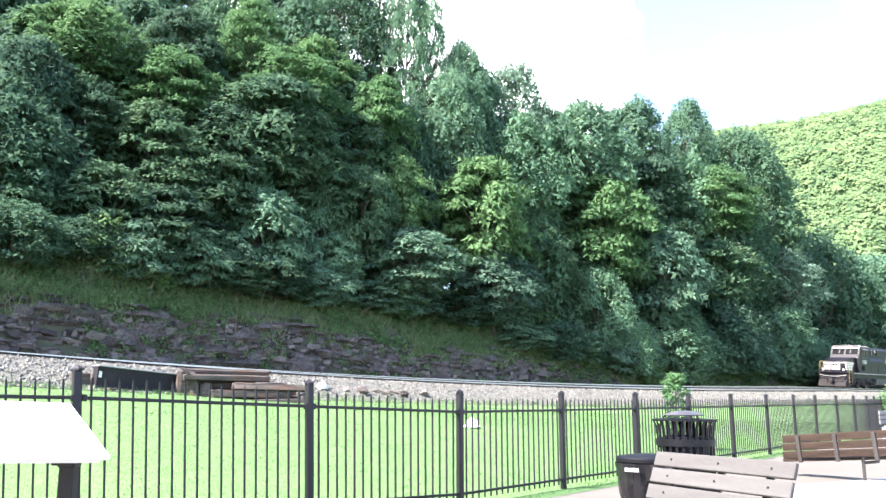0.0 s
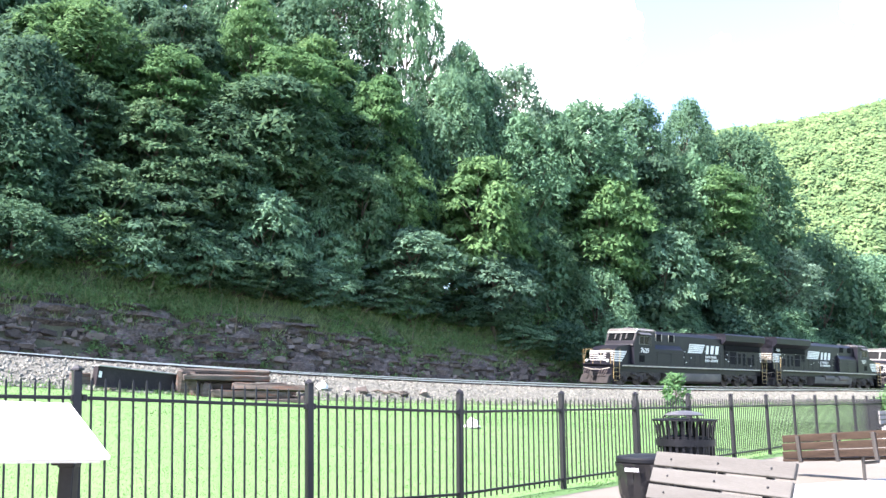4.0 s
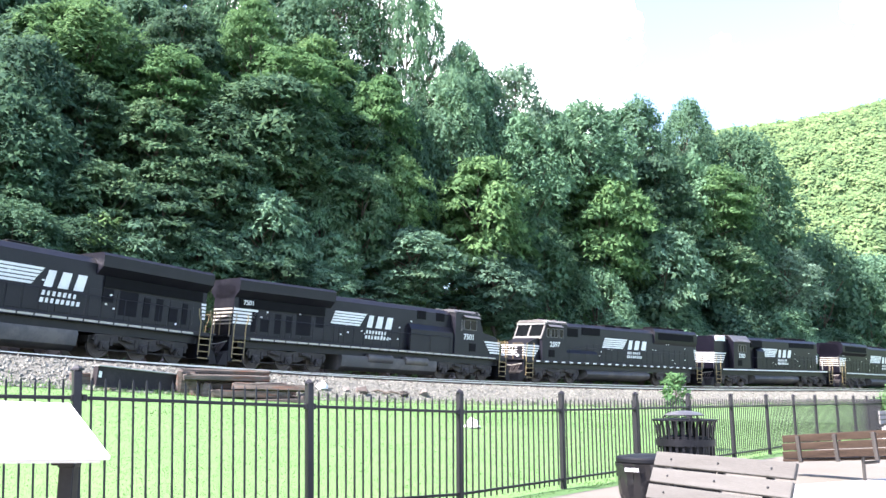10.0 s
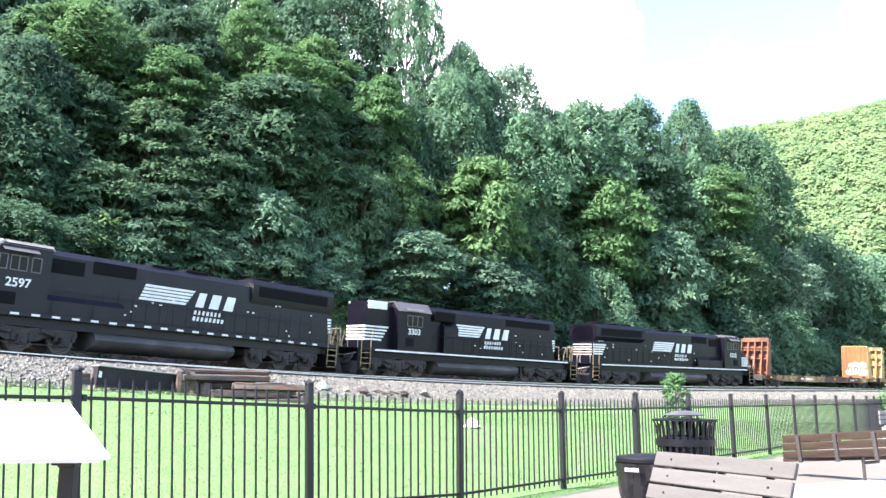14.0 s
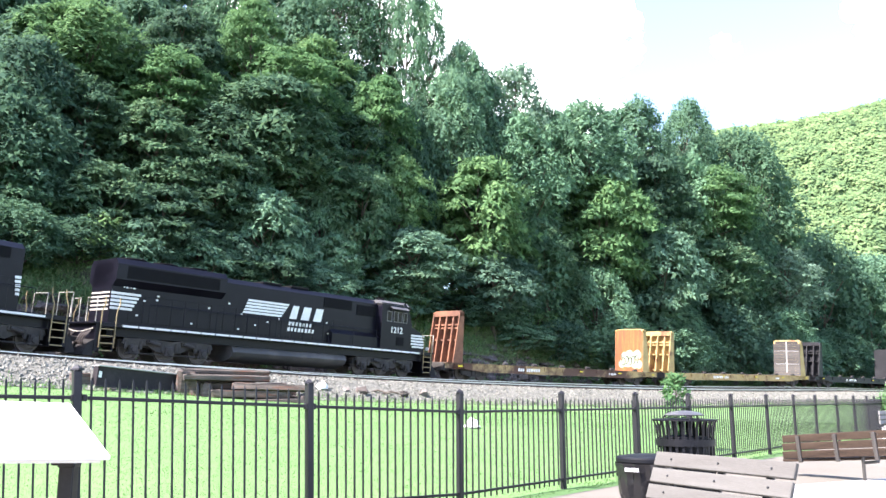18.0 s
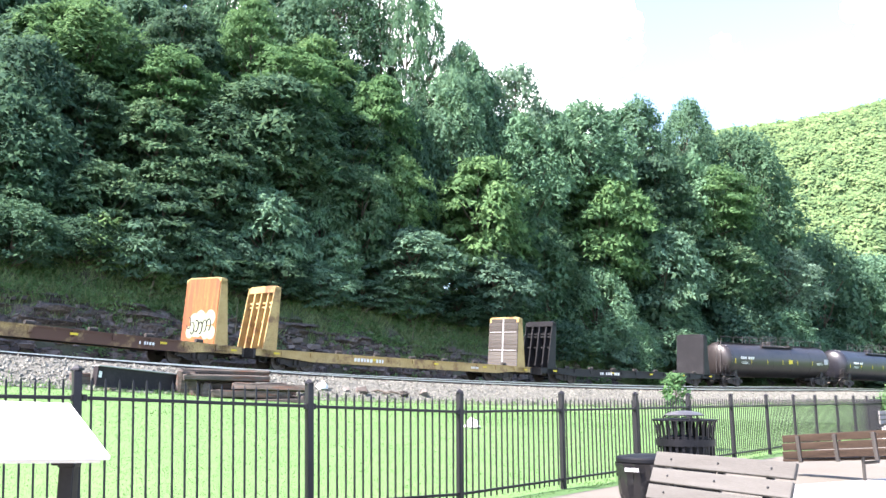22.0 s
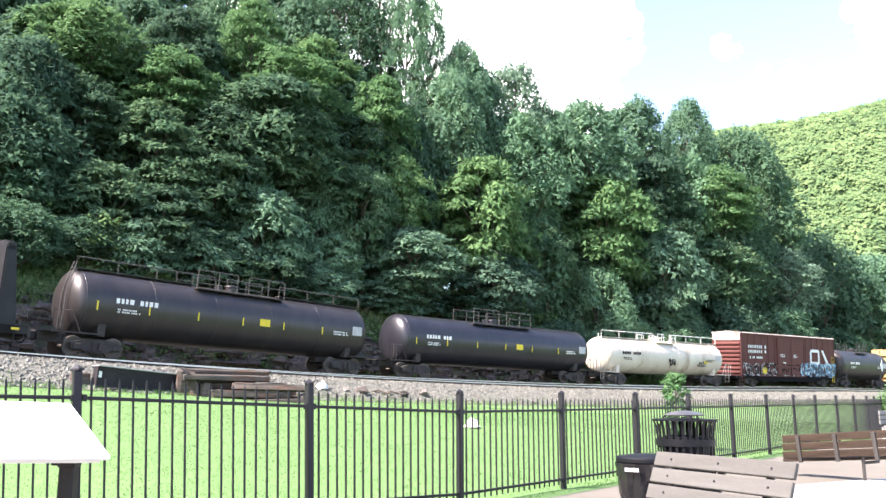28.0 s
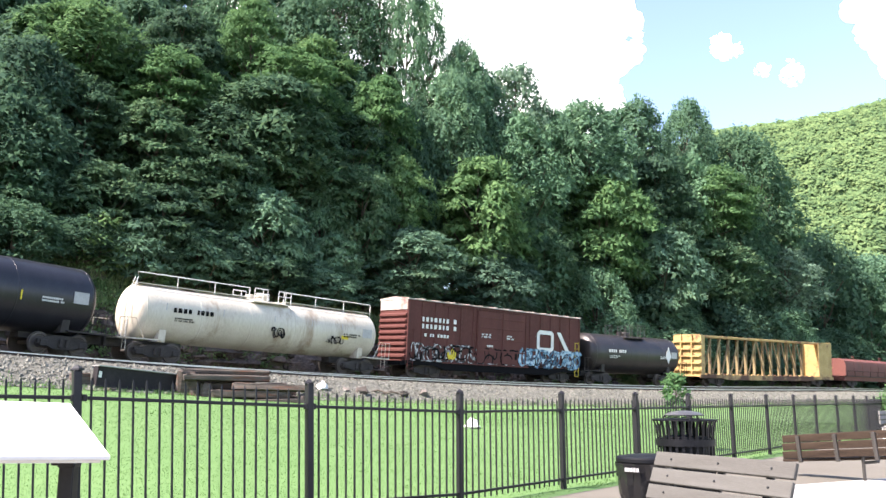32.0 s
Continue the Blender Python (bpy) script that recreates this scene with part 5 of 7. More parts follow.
def pale_bench():
    c = thing("bench", "pale bleached slatted bench far along the path", "bench", "park benches", at=pose(13.1, 23.6, 0, 0, 0, 50))
    for k in range(3):
        part("slat", B().box(-.9, .9, -.2 + k * .15, -.08 + k * .15, .42, .46, .01), M_BLEACHED, c)
    for k in range(3):
        part("back_slat", B().box(-.9, .9, .28, .32, .5 + k * .13, .61 + k * .13, .01), M_BLEACHED, c)
    for x in (-.7, .7):
        part("leg", B().box(x - .04, x + .04, -.2, .3, 0, .42, .01), M_CONCRETE, c)


pale_bench()


# ---- clouds ----
M_CLOUD = material("cloud", (0.95, 0.95, 0.95), 1.0, scale=0.002, fine=0.01, bump=0.0, dark=(0.93, 0.93, 0.94), light=(0.97, 0.97, 0.97))
# White glow added to the clouds, on top of the sunlight they catch.
_e = M_CLOUD.node_tree.nodes["Principled BSDF"]
_e.inputs["Emission Color"].default_value, _e.inputs["Emission Strength"].default_value = (1, 1, 1, 1), 0.35


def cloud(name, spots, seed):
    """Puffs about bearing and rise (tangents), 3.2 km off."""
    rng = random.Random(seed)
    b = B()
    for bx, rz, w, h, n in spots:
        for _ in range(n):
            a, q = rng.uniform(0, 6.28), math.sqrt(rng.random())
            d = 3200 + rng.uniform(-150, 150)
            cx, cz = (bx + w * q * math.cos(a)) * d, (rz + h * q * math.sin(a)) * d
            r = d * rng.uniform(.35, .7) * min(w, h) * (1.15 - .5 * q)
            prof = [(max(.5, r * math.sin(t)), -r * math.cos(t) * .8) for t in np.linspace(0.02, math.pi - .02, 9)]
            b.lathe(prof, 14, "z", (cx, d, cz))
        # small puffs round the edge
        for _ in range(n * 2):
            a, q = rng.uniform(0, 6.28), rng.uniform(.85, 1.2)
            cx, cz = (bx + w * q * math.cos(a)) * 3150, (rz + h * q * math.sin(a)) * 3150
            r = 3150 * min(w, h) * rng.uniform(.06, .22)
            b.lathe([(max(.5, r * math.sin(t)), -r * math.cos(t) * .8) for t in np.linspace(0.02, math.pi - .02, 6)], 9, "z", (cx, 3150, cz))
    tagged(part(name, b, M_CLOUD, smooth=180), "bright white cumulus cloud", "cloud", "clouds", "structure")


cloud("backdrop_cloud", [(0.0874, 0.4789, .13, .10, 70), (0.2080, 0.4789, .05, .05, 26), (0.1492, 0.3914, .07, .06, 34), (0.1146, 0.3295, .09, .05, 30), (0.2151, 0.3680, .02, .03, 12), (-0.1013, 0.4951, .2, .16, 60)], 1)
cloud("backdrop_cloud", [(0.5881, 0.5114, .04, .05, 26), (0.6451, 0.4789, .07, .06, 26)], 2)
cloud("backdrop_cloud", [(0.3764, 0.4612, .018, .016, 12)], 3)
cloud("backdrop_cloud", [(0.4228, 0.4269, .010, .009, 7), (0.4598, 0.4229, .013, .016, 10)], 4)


# ---- the train ----
def spun(b, rev):
    if rev:
        b.v = [(-x, -y, z) for x, y, z in b.v]
    return b


WHEELS = []


def wheelset(parent, x, r):
    b = B()
    for y in (-0.76, 0.76):
        s_ = 1 if y > 0 else -1
        b.lathe([(0.09, y + s_ * 0.075), (0.16, y + s_ * 0.07), (0.18, y + s_ * 0.02), (r * 0.76, y + s_ * 0.03), (r * 0.80, y + s_ * 0.065), (r, y + s_ * 0.06), (r + 0.004, y - s_ * 0.04), (r + 0.028, y - s_ * 0.05), (r * 0.8, y - s_ * 0.075), (0.1, y - s_ * 0.06)], 22, "y")
        b.lathe([(0.085, y + s_ * 0.08), (0.10, y + s_ * 0.26), (0.06, y + s_ * 0.30)], 10, "y")
        for a in (0, 2.09, 4.19):
            b.box(0.055 * math.cos(a) - .018, 0.055 * math.cos(a) + .018, y + s_ * 0.29, y + s_ * 0.325, 0.055 * math.sin(a) - .018, 0.055 * math.sin(a) + .018)
    b.tube([(0, -0.7, 0), (0, 0.7, 0)], 0.08, 8)
    w = part("wheelset", b, M_WHEEL, parent, at=pose(x, 0, r))
    WHEELS.append((w, x, r))
    return w


def loco_truck(car, x, style):
    t = part("truck", truck_mesh_loco(style), None, car, "grimy six-wheel truck", at=pose(x, 0, 0))
    for k in (-1, 0, 1):
        wheelset(t, k * (1.95 if style == "ge" else 1.75), 0.53)
    return t


LOCO_TRUCKS = {}


def truck_mesh_loco(style):
    if style in LOCO_TRUCKS:
        return LOCO_TRUCKS[style]
    b = B()
    q = 1.95 if style == "ge" else 1.75
    for sy in (-1, 1):
        y0, y1 = sy * 1.02, sy * 1.18
        prof = [(-q - 0.55, 0.78), (-q - 0.45, 1.02), (-q * .5, 1.06), (0, 0.98), (q * .5, 1.06), (q + 0.45, 1.02), (q + 0.55, 0.78), (q + 0.3, 0.66), (q * .6, 0.72), (q * .35, 0.48), (-q * .35, 0.48), (-q * .6, 0.72), (-q - 0.3, 0.66)]
        b.prism(prof, y0, y1, "y")
        for k in (-1, 0, 1):
            b.box(k * q - 0.2, k * q + 0.2, sy * 1.1, sy * 1.32, 0.30, 0.74, 0.04)
            b.lathe([(0.15, sy * 1.31), (0.13, sy * 1.38), (0.04, sy * 1.39)], 12, "y", (k * q, 0, 0.53))
            b.tube([(k * q - 0.36, sy * 1.16, 0.55), (k * q - 0.36, sy * 1.16, 0.9)], 0.09, 8)
            b.tube([(k * q + 0.36, sy * 1.16, 0.55), (k * q + 0.36, sy * 1.16, 0.9)], 0.09, 8)
        for k in (-0.5, 0.5):
            b.box(k * q - 0.28, k * q + 0.28, sy * 1.1, sy * 1.26, 0.80, 1.0, 0.03)
            b.tube([(k * q - 0.2, sy * 1.28, 0.92), (k * q + 0.35, sy * 1.3, 0.8)], 0.09, 8)
        b.tube([(-q - 0.4, sy * 1.25, 0.36), (q + 0.4, sy * 1.25, 0.36)], 0.025, 6)
    b.box(-q - 0.6, q + 0.6, -0.9, 0.9, 0.62, 0.95)
    LOCO_TRUCKS[style] = b.mesh("truck", M_TRUCK)
    return LOCO_TRUCKS[style]


def freight_truck_mesh():
    b = B()
    for sy in (-1, 1):
        y0, y1 = sy * 0.99, sy * 1.14
        b.prism([(-1.15, 0.62), (-0.5, 0.80), (0.5, 0.80), (1.15, 0.62), (1.12, 0.44), (0.85, 0.40), (0.42, 0.24), (-0.42, 0.24), (-0.85, 0.40), (-1.12, 0.44)], y0, y1, "y")
        for k in (-0.15, 0.15):
            b.tube([(k, sy * 1.18, 0.33), (k, sy * 1.18, 0.66)], 0.085, 8)
        for k in (-0.89, 0.89):
            b.box(k - 0.17, k + 0.17, sy * 1.05, sy * 1.2, 0.33, 0.60, 0.03)
    b.box(-0.22, 0.22, -1.1, 1.1, 0.42, 0.72, 0.03)
    return b.mesh("truck", M_TRUCK)


FREIGHT_TRUCK = freight_truck_mesh()


def freight_trucks(car, d):
    for x in (-d, d):
        t = part("truck", FREIGHT_TRUCK, None, car, "grimy four-wheel truck", at=pose(x, 0, 0))
        for k in (-0.89, 0.89):
            wheelset(t, k, 0.457)


def coupler(car, x, sx, z=0.84):
    b = B().box(x - sx * 0.9, x - sx * 0.25, -0.11, 0.11, z - 0.12, z + 0.12, 0.03)
    b.prism([(x - sx * 0.3, -0.16), (x - sx * 0.02, -0.2), (x, -0.05), (x - sx * 0.08, 0.0), (x, 0.12), (x - sx * 0.12, 0.2), (x - sx * 0.3, 0.14)], z - 0.15, z + 0.15, "z")
    part("coupler", b, M_TRUCK, car)
    h = B().tube([(x - sx * 0.3, 0.35, z + 0.1), (x - sx * 0.05, 0.36, z - 0.35), (x + sx * 0.1, 0.36, z - 0.4)], 0.03, 6)
    part("air_hose", h, M_GRILLE, car)


GLYPHS = {}


def lettering(car, name, text, x, y, z, size, mat, face=-1):
    """Raised flat letters on a side that faces the camera."""
    if (text, size) not in GLYPHS:
        cu = bpy.data.curves.new("letters", "FONT")
        cu.body, cu.size, cu.extrude, cu.offset = text, size, 0.004, size * 0.018
        cu.align_x = "CENTER"
        ob = new("letters", cu)
        me = bpy.data.meshes.new_from_object(ob.evaluated_get(bpy.context.evaluated_depsgraph_get()))
        bpy.data.objects.remove(ob)
        me.materials.clear()
        me.materials.append(mat)
        GLYPHS[(text, size)] = me
    return part(name, GLYPHS[(text, size)], None, car, at=pose(x, y, z, 90, 0, 0 if face < 0 else 180))


def side_logo(car, x0, x1, z, y):
    """Stripes leaning into a mane, a bold mark, and two rows of small bars beneath, as plain shapes."""
    w = x1 - x0
    h = 0.78
    stripes = B()
    for k in range(5):
        za, zb = z + h - k * h / 5, z + h - k * h / 5 - h / 5 * 0.72
        lean = 0.06 * k
        end = x0 + w * 0.52 - 0.10 * k
        stripes.prism([(x0 - lean - .02, zb), (x0 - lean + .04, za), (end + 0.05, za), (end - 0.04, zb)], y, y - 0.012, "y")
    part("logo_stripes", stripes, M_WHITE, car, "white painted stripes")
    mk = B()
    a = x0 + w * 0.54
    for q0, q1 in ((.0, .12), (.15, .29), (.32, .46)):
        mk.prism([(a + w * q0, z + .02), (a + w * (q1 - .03), z + .02), (a + w * q1, z + h * .93), (a + w * (q0 + .04), z + h * .93)], y, y - 0.012, "y")
    part("logo_mark", mk, M_WHITE, car, "white plain mark")
    rows = B()
    rng = random.Random(3)
    for r_, n in ((0, 7), (1, 8)):
        zz = z - 0.34 - r_ * 0.30
        for k in range(n):
            xx = a + 0.03 * k + k * 0.20 - 0.05 * r_
            g = rng.uniform(0.11, 0.15)
            rows.prism([(xx - .03, zz), (xx + g - .03, zz), (xx + g, zz + 0.2), (xx, zz + 0.2)], y, y - 0.012, "y")
    tagged(part("name_lettering", rows, M_WHITE, car, "white lettering bars"), kind="stuff")


def window(car, x0, x1, z0, z1, y, panes=1, frame=M_CABPALE):
    """A side window in a frame that stands proud."""
    s_ = -1 if y < 0 else 1
    fr = B()
    for a, b_, c, d in ((x0, x1, z1 - .035, z1), (x0, x1, z0, z0 + .035), (x0, x0 + .035, z0, z1), (x1 - .035, x1, z0, z1)):
        fr.box(a, b_, y, y + s_ * 0.03, c, d, 0.004)
    for k in range(1, panes):
        m_ = x0 + (x1 - x0) * k / panes
        fr.box(m_ - .018, m_ + .018, y, y + s_ * 0.03, z0, z1)
    w = part("window_frame", fr, frame, car, "pale metal window frame")
    for k in range(panes):
        a, b_ = x0 + (x1 - x0) * k / panes, x0 + (x1 - x0) * (k + 1) / panes
        part("pane", B().box(a + .035, b_ - .035, y - s_ * .01, y + s_ * 0.012, z0 + .035, z1 - .035), M_GLASS, w)
    return w


def steps(car, x, y, sx):
    """Corner step: side plates, treads and tall grab irons."""
    b = B()
    for q in (-0.3, 0.3):
        b.box(x + q - .015, x + q + .015, y * 0.86, y, 0.32, 1.5)
    part("step_plate", b, M_LOCO, car)
    for z in (0.36, 0.68, 1.0, 1.3):
        part("tread", B().box(x - .29, x + .29, y * 0.88, y * 1.005, z, z + 0.045), M_YEL, car, "worn yellow step tread")
    for q in (-0.33, 0.33):
        part("grab_iron", B().tube([(x + q, y * 1.01, 0.5), (x + q, y * 1.01, 2.1), (x + q + 0.12 * sx, y * 0.99, 2.45), (x + q + 0.12 * sx, y * 0.96, 2.75)], 0.026, 6), M_YEL, car, "yellow grab iron")


def railing(car, xs, y, z0, z1, mat):
    part("handrail", B().tube([(x, y, z1) for x in (xs[0], (xs[0] + xs[-1]) / 2, xs[-1])], 0.018, 5), mat, car)
    for x in xs:
        part("stanchion", B().tube([(x, y, z0), (x, y, z1)], 0.016, 5), mat, car)


M_HOSE = material("dusty_rubber", (0.055, 0.043, 0.039), 0.8, scale=3, fine=25, bump=0.1)
M_PLOW = material("plow_steel", (0.012, 0.010, 0.0095), 0.85, scale=2, fine=20, bump=0.3, light=(0.026, 0.020, 0.018))


def locomotive(kind, number, length, rev, clean, label):
    """Front at -x; rev turns it round. kinds: ge, sd70, sd40, ace."""
    car = thing("locomotive", label, "locomotive", "locomotives at the head of the train")
    body = M_LOCO2 if clean else M_LOCO
    h = length / 2
    P = lambda name, b, mat, lab="": part(name, spun(b, rev), mat, car, lab)
    D = 1.62
    # underframe, walkway and its stripe
    P("underframe", B().box(-h + 1.35, h - 1.35, -1.2, 1.2, 1.05, 1.42).box(-h + 0.95, h - 0.95, -1.52, 1.52, 1.42, D, 0.02), body, "dusty underframe with walkways")
    n = {"ge": 26, "sd70": 22, "sd40": 1, "ace": 24}[kind]
    a0, a1 = -h + 1.9, h - 1.9
    pitch = (a1 - a0) / n
    dash = {"ge": 0.9, "sd70": 0.42, "sd40": 1.0, "ace": 0.93}[kind]
    bar = B().box(0, dash * pitch, -.004, .004, D - 0.15, D - 0.06).mesh("sill_stripe", M_WHITE if clean or kind == "sd70" else M_STRIPE)
    for sy in (-1, 1):
        for k in range(n):
            part("sill_stripe", bar, None, car, "white stripe along the sill", at=pose(a0 + k * pitch, sy * 1.524, 0))
    # fuel tank
    t0, t1 = {"ge": (-3.9, 3.4), "sd70": (-3.8, 3.4), "sd40": (-3.6, 3.6), "ace": (-3.7, 3.6)}[kind]
    if kind == "ge":
        poly = [(-1.45, 1.05), (-1.5, 0.85), (-1.42, 0.42), (-1.1, 0.2), (1.1, 0.2), (1.42, 0.42), (1.5, 0.85), (1.45, 1.05)]
        P("fuel_tank", B().prism(poly, t0, t1, "x"), M_TANKSKIN, "long grey fuel tank")
    else:
        poly = [(1.42 * math.cos(a) * (1 if abs(math.cos(a)) < .95 else 1.0), 0.75 + 0.52 * math.sin(a)) for a in np.linspace(0, 2 * math.pi, 18, endpoint=False)]
        P("fuel_tank", B().prism(poly, t0, t1, "x"), M_TANKSKIN, "rounded dark fuel tank")
    if rev and kind == "ge":
        for x in (-2.2, 0.6):
            P("air_reservoir", B().lathe([(0.05, x - 1.0), (0.26, x - .9), (0.26, x + .9), (0.05, x + 1.0)], 14, "x", (0, 1.35, 0.95)), M_TANKSKIN)
    # trucks
    tc = {"ge": 6.75, "sd70": 6.75, "sd40": 6.65, "ace": 6.9}[kind]
    for x in (-tc, tc):
        loco_truck(car, x, "ge" if kind == "ge" else "emd")
    # ends: pilot, plow, couplers, steps
    for sx in (-1, 1):
        e = sx * h
        P("pilot", B().box(e - sx * 0.95, e - sx * 0.75, -1.45, 1.45, 0.35, D), body)
        P("snow_plow", B().prism([(e - sx * 0.75, 0.12), (e - sx * 0.28, 0.16), (e - sx * 0.5, 0.7), (e - sx * 0.75, 0.85)], -1.4, 1.4, "y"), M_PLOW, "worn grey steel plow")
        P("end_platform", B().box(e - sx * 1.5, e - sx * 0.6, -1.5, 1.5, D - 0.08, D, 0.01), body)
        for q in (-1, 1):
            P("end_railing", B().tube([(e - sx * 0.7, q * 1.42, D), (e - sx * 0.7, q * 1.42, 2.7), (e - sx * 0.7, q * 0.4, 2.7), (e - sx * 0.7, q * 0.4, D)], 0.022, 6), M_YEL if not clean else M_STRIPE, "pale end railing")
        for q in (-1.15, -0.95, -0.7, -0.45, 0.45, 0.7, 0.95, 1.15):
            P("air_hose", B().tube([(e - sx * 0.68, q, 1.25), (e - sx * 0.48, q * 1.02, 1.0), (e - sx * 0.4, q * 0.9, 0.72), (e - sx * 0.52, q * 0.75, 0.5)], 0.035, 5), M_HOSE, "dusty rubber hose")
        P("uncoupling_bar", B().tube([(e - sx * 0.66, -1.35, 1.32), (e - sx * 0.6, -0.4, 1.18), (e - sx * 0.6, 0.4, 1.18), (e - sx * 0.66, 1.35, 1.32)], 0.025, 5), M_STRIPE, "pale uncoupling bar")
        coupler(car, sx * h, sx)
        for sy in (-1, 1):
            steps(car, sx * (h - 1.25), sy * 1.5, -sx)
    # long hood
    hw = 1.05
    f0 = {"ge": -5.35, "sd70": -6.1, "sd40": -4.5, "ace": -6.1}[kind]
    f1 = {"ge": 10.1, "sd70": 9.9, "sd40": 7.6, "ace": 9.9}[kind]
    top = {"ge": 4.32, "sd70": 4.38, "sd40": 4.42, "ace": 4.42}[kind]
    prof = [(-hw, D), (-hw, top - .25), (-hw + .28, top), (hw - .28, top), (hw, top - .25), (hw, D)]
    P("hood", B().prism(prof, f0, f1, "x"), body, "long engine hood")
    x = f0 + (3.6 if kind == "ge" else 2.6)
    while x < f1 - 0.8:
        for sy in (-1, 1):
            P("hood_door", B().box(x, x + 0.62, sy * hw, sy * (hw + 0.022), D + 0.12, D + 1.35, 0.008), body)
        x += 0.7
    if kind == "ge":
        P("radiator", B().prism([(-1.0, 3.55), (-1.5, 3.95), (-1.52, 4.45), (-1.35, 4.58), (1.35, 4.58), (1.52, 4.45), (1.5, 3.95), (1.0, 3.55)], 4.1, 10.1, "x"), body, "overhanging radiator housing")
        for sy in (-1, 1):
            P("radiator_grille", B().box(4.5, 9.8, sy * 1.1, sy * 1.14, 3.1, 3.6), M_GRILLE)
            for q, qw, qa, qb in ((4.5, .55, 2.45, 3.05), (5.35, .95, 1.95, 3.05), (6.6, .36, 2.0, 2.9), (7.25, .4, 1.9, 2.95), (8.0, .5, 1.95, 2.6), (8.75, .3, 1.9, 2.9)):
                P("louvre_panel", B().box(q, q + qw, sy * hw, sy * (hw + 0.03), qa, qb, 0.01), M_LOUVRE)
            for q in (-4.75, -3.15):
                P("blower_grille", B().box(q, q + .72, sy * hw, sy * (hw + 0.03), 3.58, 4.1), M_GRILLE)
                if not rev:
                    for e in (q, q + .72):
                        P("grille_frame", B().box(e - .025, e + .025, sy * (hw + .03), sy * (hw + .06), 3.56, 4.12), M_STRIPE)
                    for zz in (3.7, 3.88):
                        P("grille_bar", B().box(q, q + .72, sy * (hw + .03), sy * (hw + .05), zz, zz + .035), M_PLOW)
        P("equipment_cab", B().prism([(-1.4, D), (-1.4, 2.9), (-1.12, 3.25), (1.12, 3.25), (1.4, 2.9), (1.4, D)], -5.3, -1.7, "x"), body, "wide electrical cabinet")
        P("exhaust_housing", B().box(0.4, 1.5, -0.45, 0.45, top, top + 0.17, 0.03), M_GRILLE)
        P("roof_beam", B().box(f0 + .2, 4.1, -0.62, 0.62, top, top + 0.05), M_ROOFGREY)
        c0, c1, nose, cabtop = -7.85, -5.35, -9.95, 4.45
    elif kind in ("sd70", "ace"):
        w_ = 1.42 if kind == "ace" else 1.2
        r0_ = 4.3
        P("radiator", B().prism([(-1.05, 3.3), (-w_, 3.6), (-w_, 4.3), (-w_ + .2, 4.56), (w_ - .2, 4.56), (w_, 4.3), (w_, 3.6), (1.05, 3.3)], r0_, 9.9, "x"), body, "flared radiator housing")
        for sy in (-1, 1):
            P("radiator_grille", B().box(r0_ + .4, 9.4, sy * w_, sy * (w_ + 0.02), 3.68, 4.22), M_GRILLE)
            P("intake_grille", B().box(-5.95, -4.5, sy * hw, sy * (hw + 0.035), 3.4, 4.0), M_GRILLE)
            P("intake_grille", B().box(-4.1, -2.1, sy * hw, sy * (hw + 0.035), 3.6, 4.15), M_GRILLE)
        for q in (5.4, 7.0, 8.6):
            P("radiator_fan", B().lathe([(0.62, 4.56), (0.66, 4.62), (0.66, 4.72), (0.58, 4.74)], 20, "z", (q, 0, 0)), M_GRILLE)
        for q in (-1.2, 0.6):
            P("brake_grid_hatch", B().box(q, q + 1.2, -0.8, 0.8, top, top + 0.13, 0.03), M_GRILLE)
        P("equipment_cab", B().prism([(-1.35, D), (-1.35, 2.2), (-1.06, 2.45), (1.06, 2.45), (1.35, 2.2), (1.35, D)], -6.1, -2.6, "x"), body, "low electrical cabinet")
        c0, c1, nose, cabtop = -8.55, -6.1, -10.0, 4.45
    else:
        for q in (3.2, 4.7, 6.2):
            P("radiator_fan", B().lathe([(0.58, top), (0.62, top + .06), (0.62, top + .2), (0.55, top + .22)], 20, "z", (q, 0, 0)), M_GRILLE)
        for sy in (-1, 1):
            P("radiator_grille", B().box(2.6, 7.0, sy * hw, sy * (hw + 0.03), 3.7, 4.15), M_GRILLE)
            P("blower_housing", B().box(-4.0, -2.2, sy * hw, sy * 1.3, 3.55, 4.2, 0.05), M_GRILLE)
            P("filter_box", B().prism([(sy * 1.05, D), (sy * 1.38, D), (sy * 1.38, 3.2), (sy * 1.05, 3.55)], -3.2, -2.0, "x"), body)
        c0, c1, nose, cabtop = -6.95, -4.5, -9.0, 4.48
    # nose and cab
    cw = 1.5
    if kind == "sd40":
        P("short_hood", B().prism([(-0.95, D), (-0.95, 4.15), (-0.7, 4.4), (0.7, 4.4), (0.95, 4.15), (0.95, D)], nose, c0, "x"), body, "high short hood")
        for sy in (-1, 1):
            P("number_box", B().box(nose + 0.1, nose + 1.5, sy * 0.95, sy * 1.03, 3.95, 4.42, 0.02), M_WHITE, "white number box")
        for kk in range(5):
            P("nose_stripe", B().box(nose - .012, nose + 1.7 - .12 * kk, -.962, .962, 2.95 - kk * .19 - .10, 2.95 - kk * .19), M_WHITE, "white nose stripe")
        P("cab", B().prism([(-cw, D), (-cw, 3.95), (-1.05, cabtop), (1.05, cabtop), (cw, 3.95), (cw, D)], c0, c1, "x"), body, "crew cab")
        P("cab_roof", B().prism([(-cw - .06, 3.93), (-1.07, cabtop + .03), (1.07, cabtop + .03), (cw + .06, 3.93), (1.0, cabtop - .02), (-1.0, cabtop - .02)], c0 - .1, c1 + .1, "x"), M_ROOFGREY, "curved grey cab roof")
    else:
        slope = 0.55 if kind == "ge" else 0.75
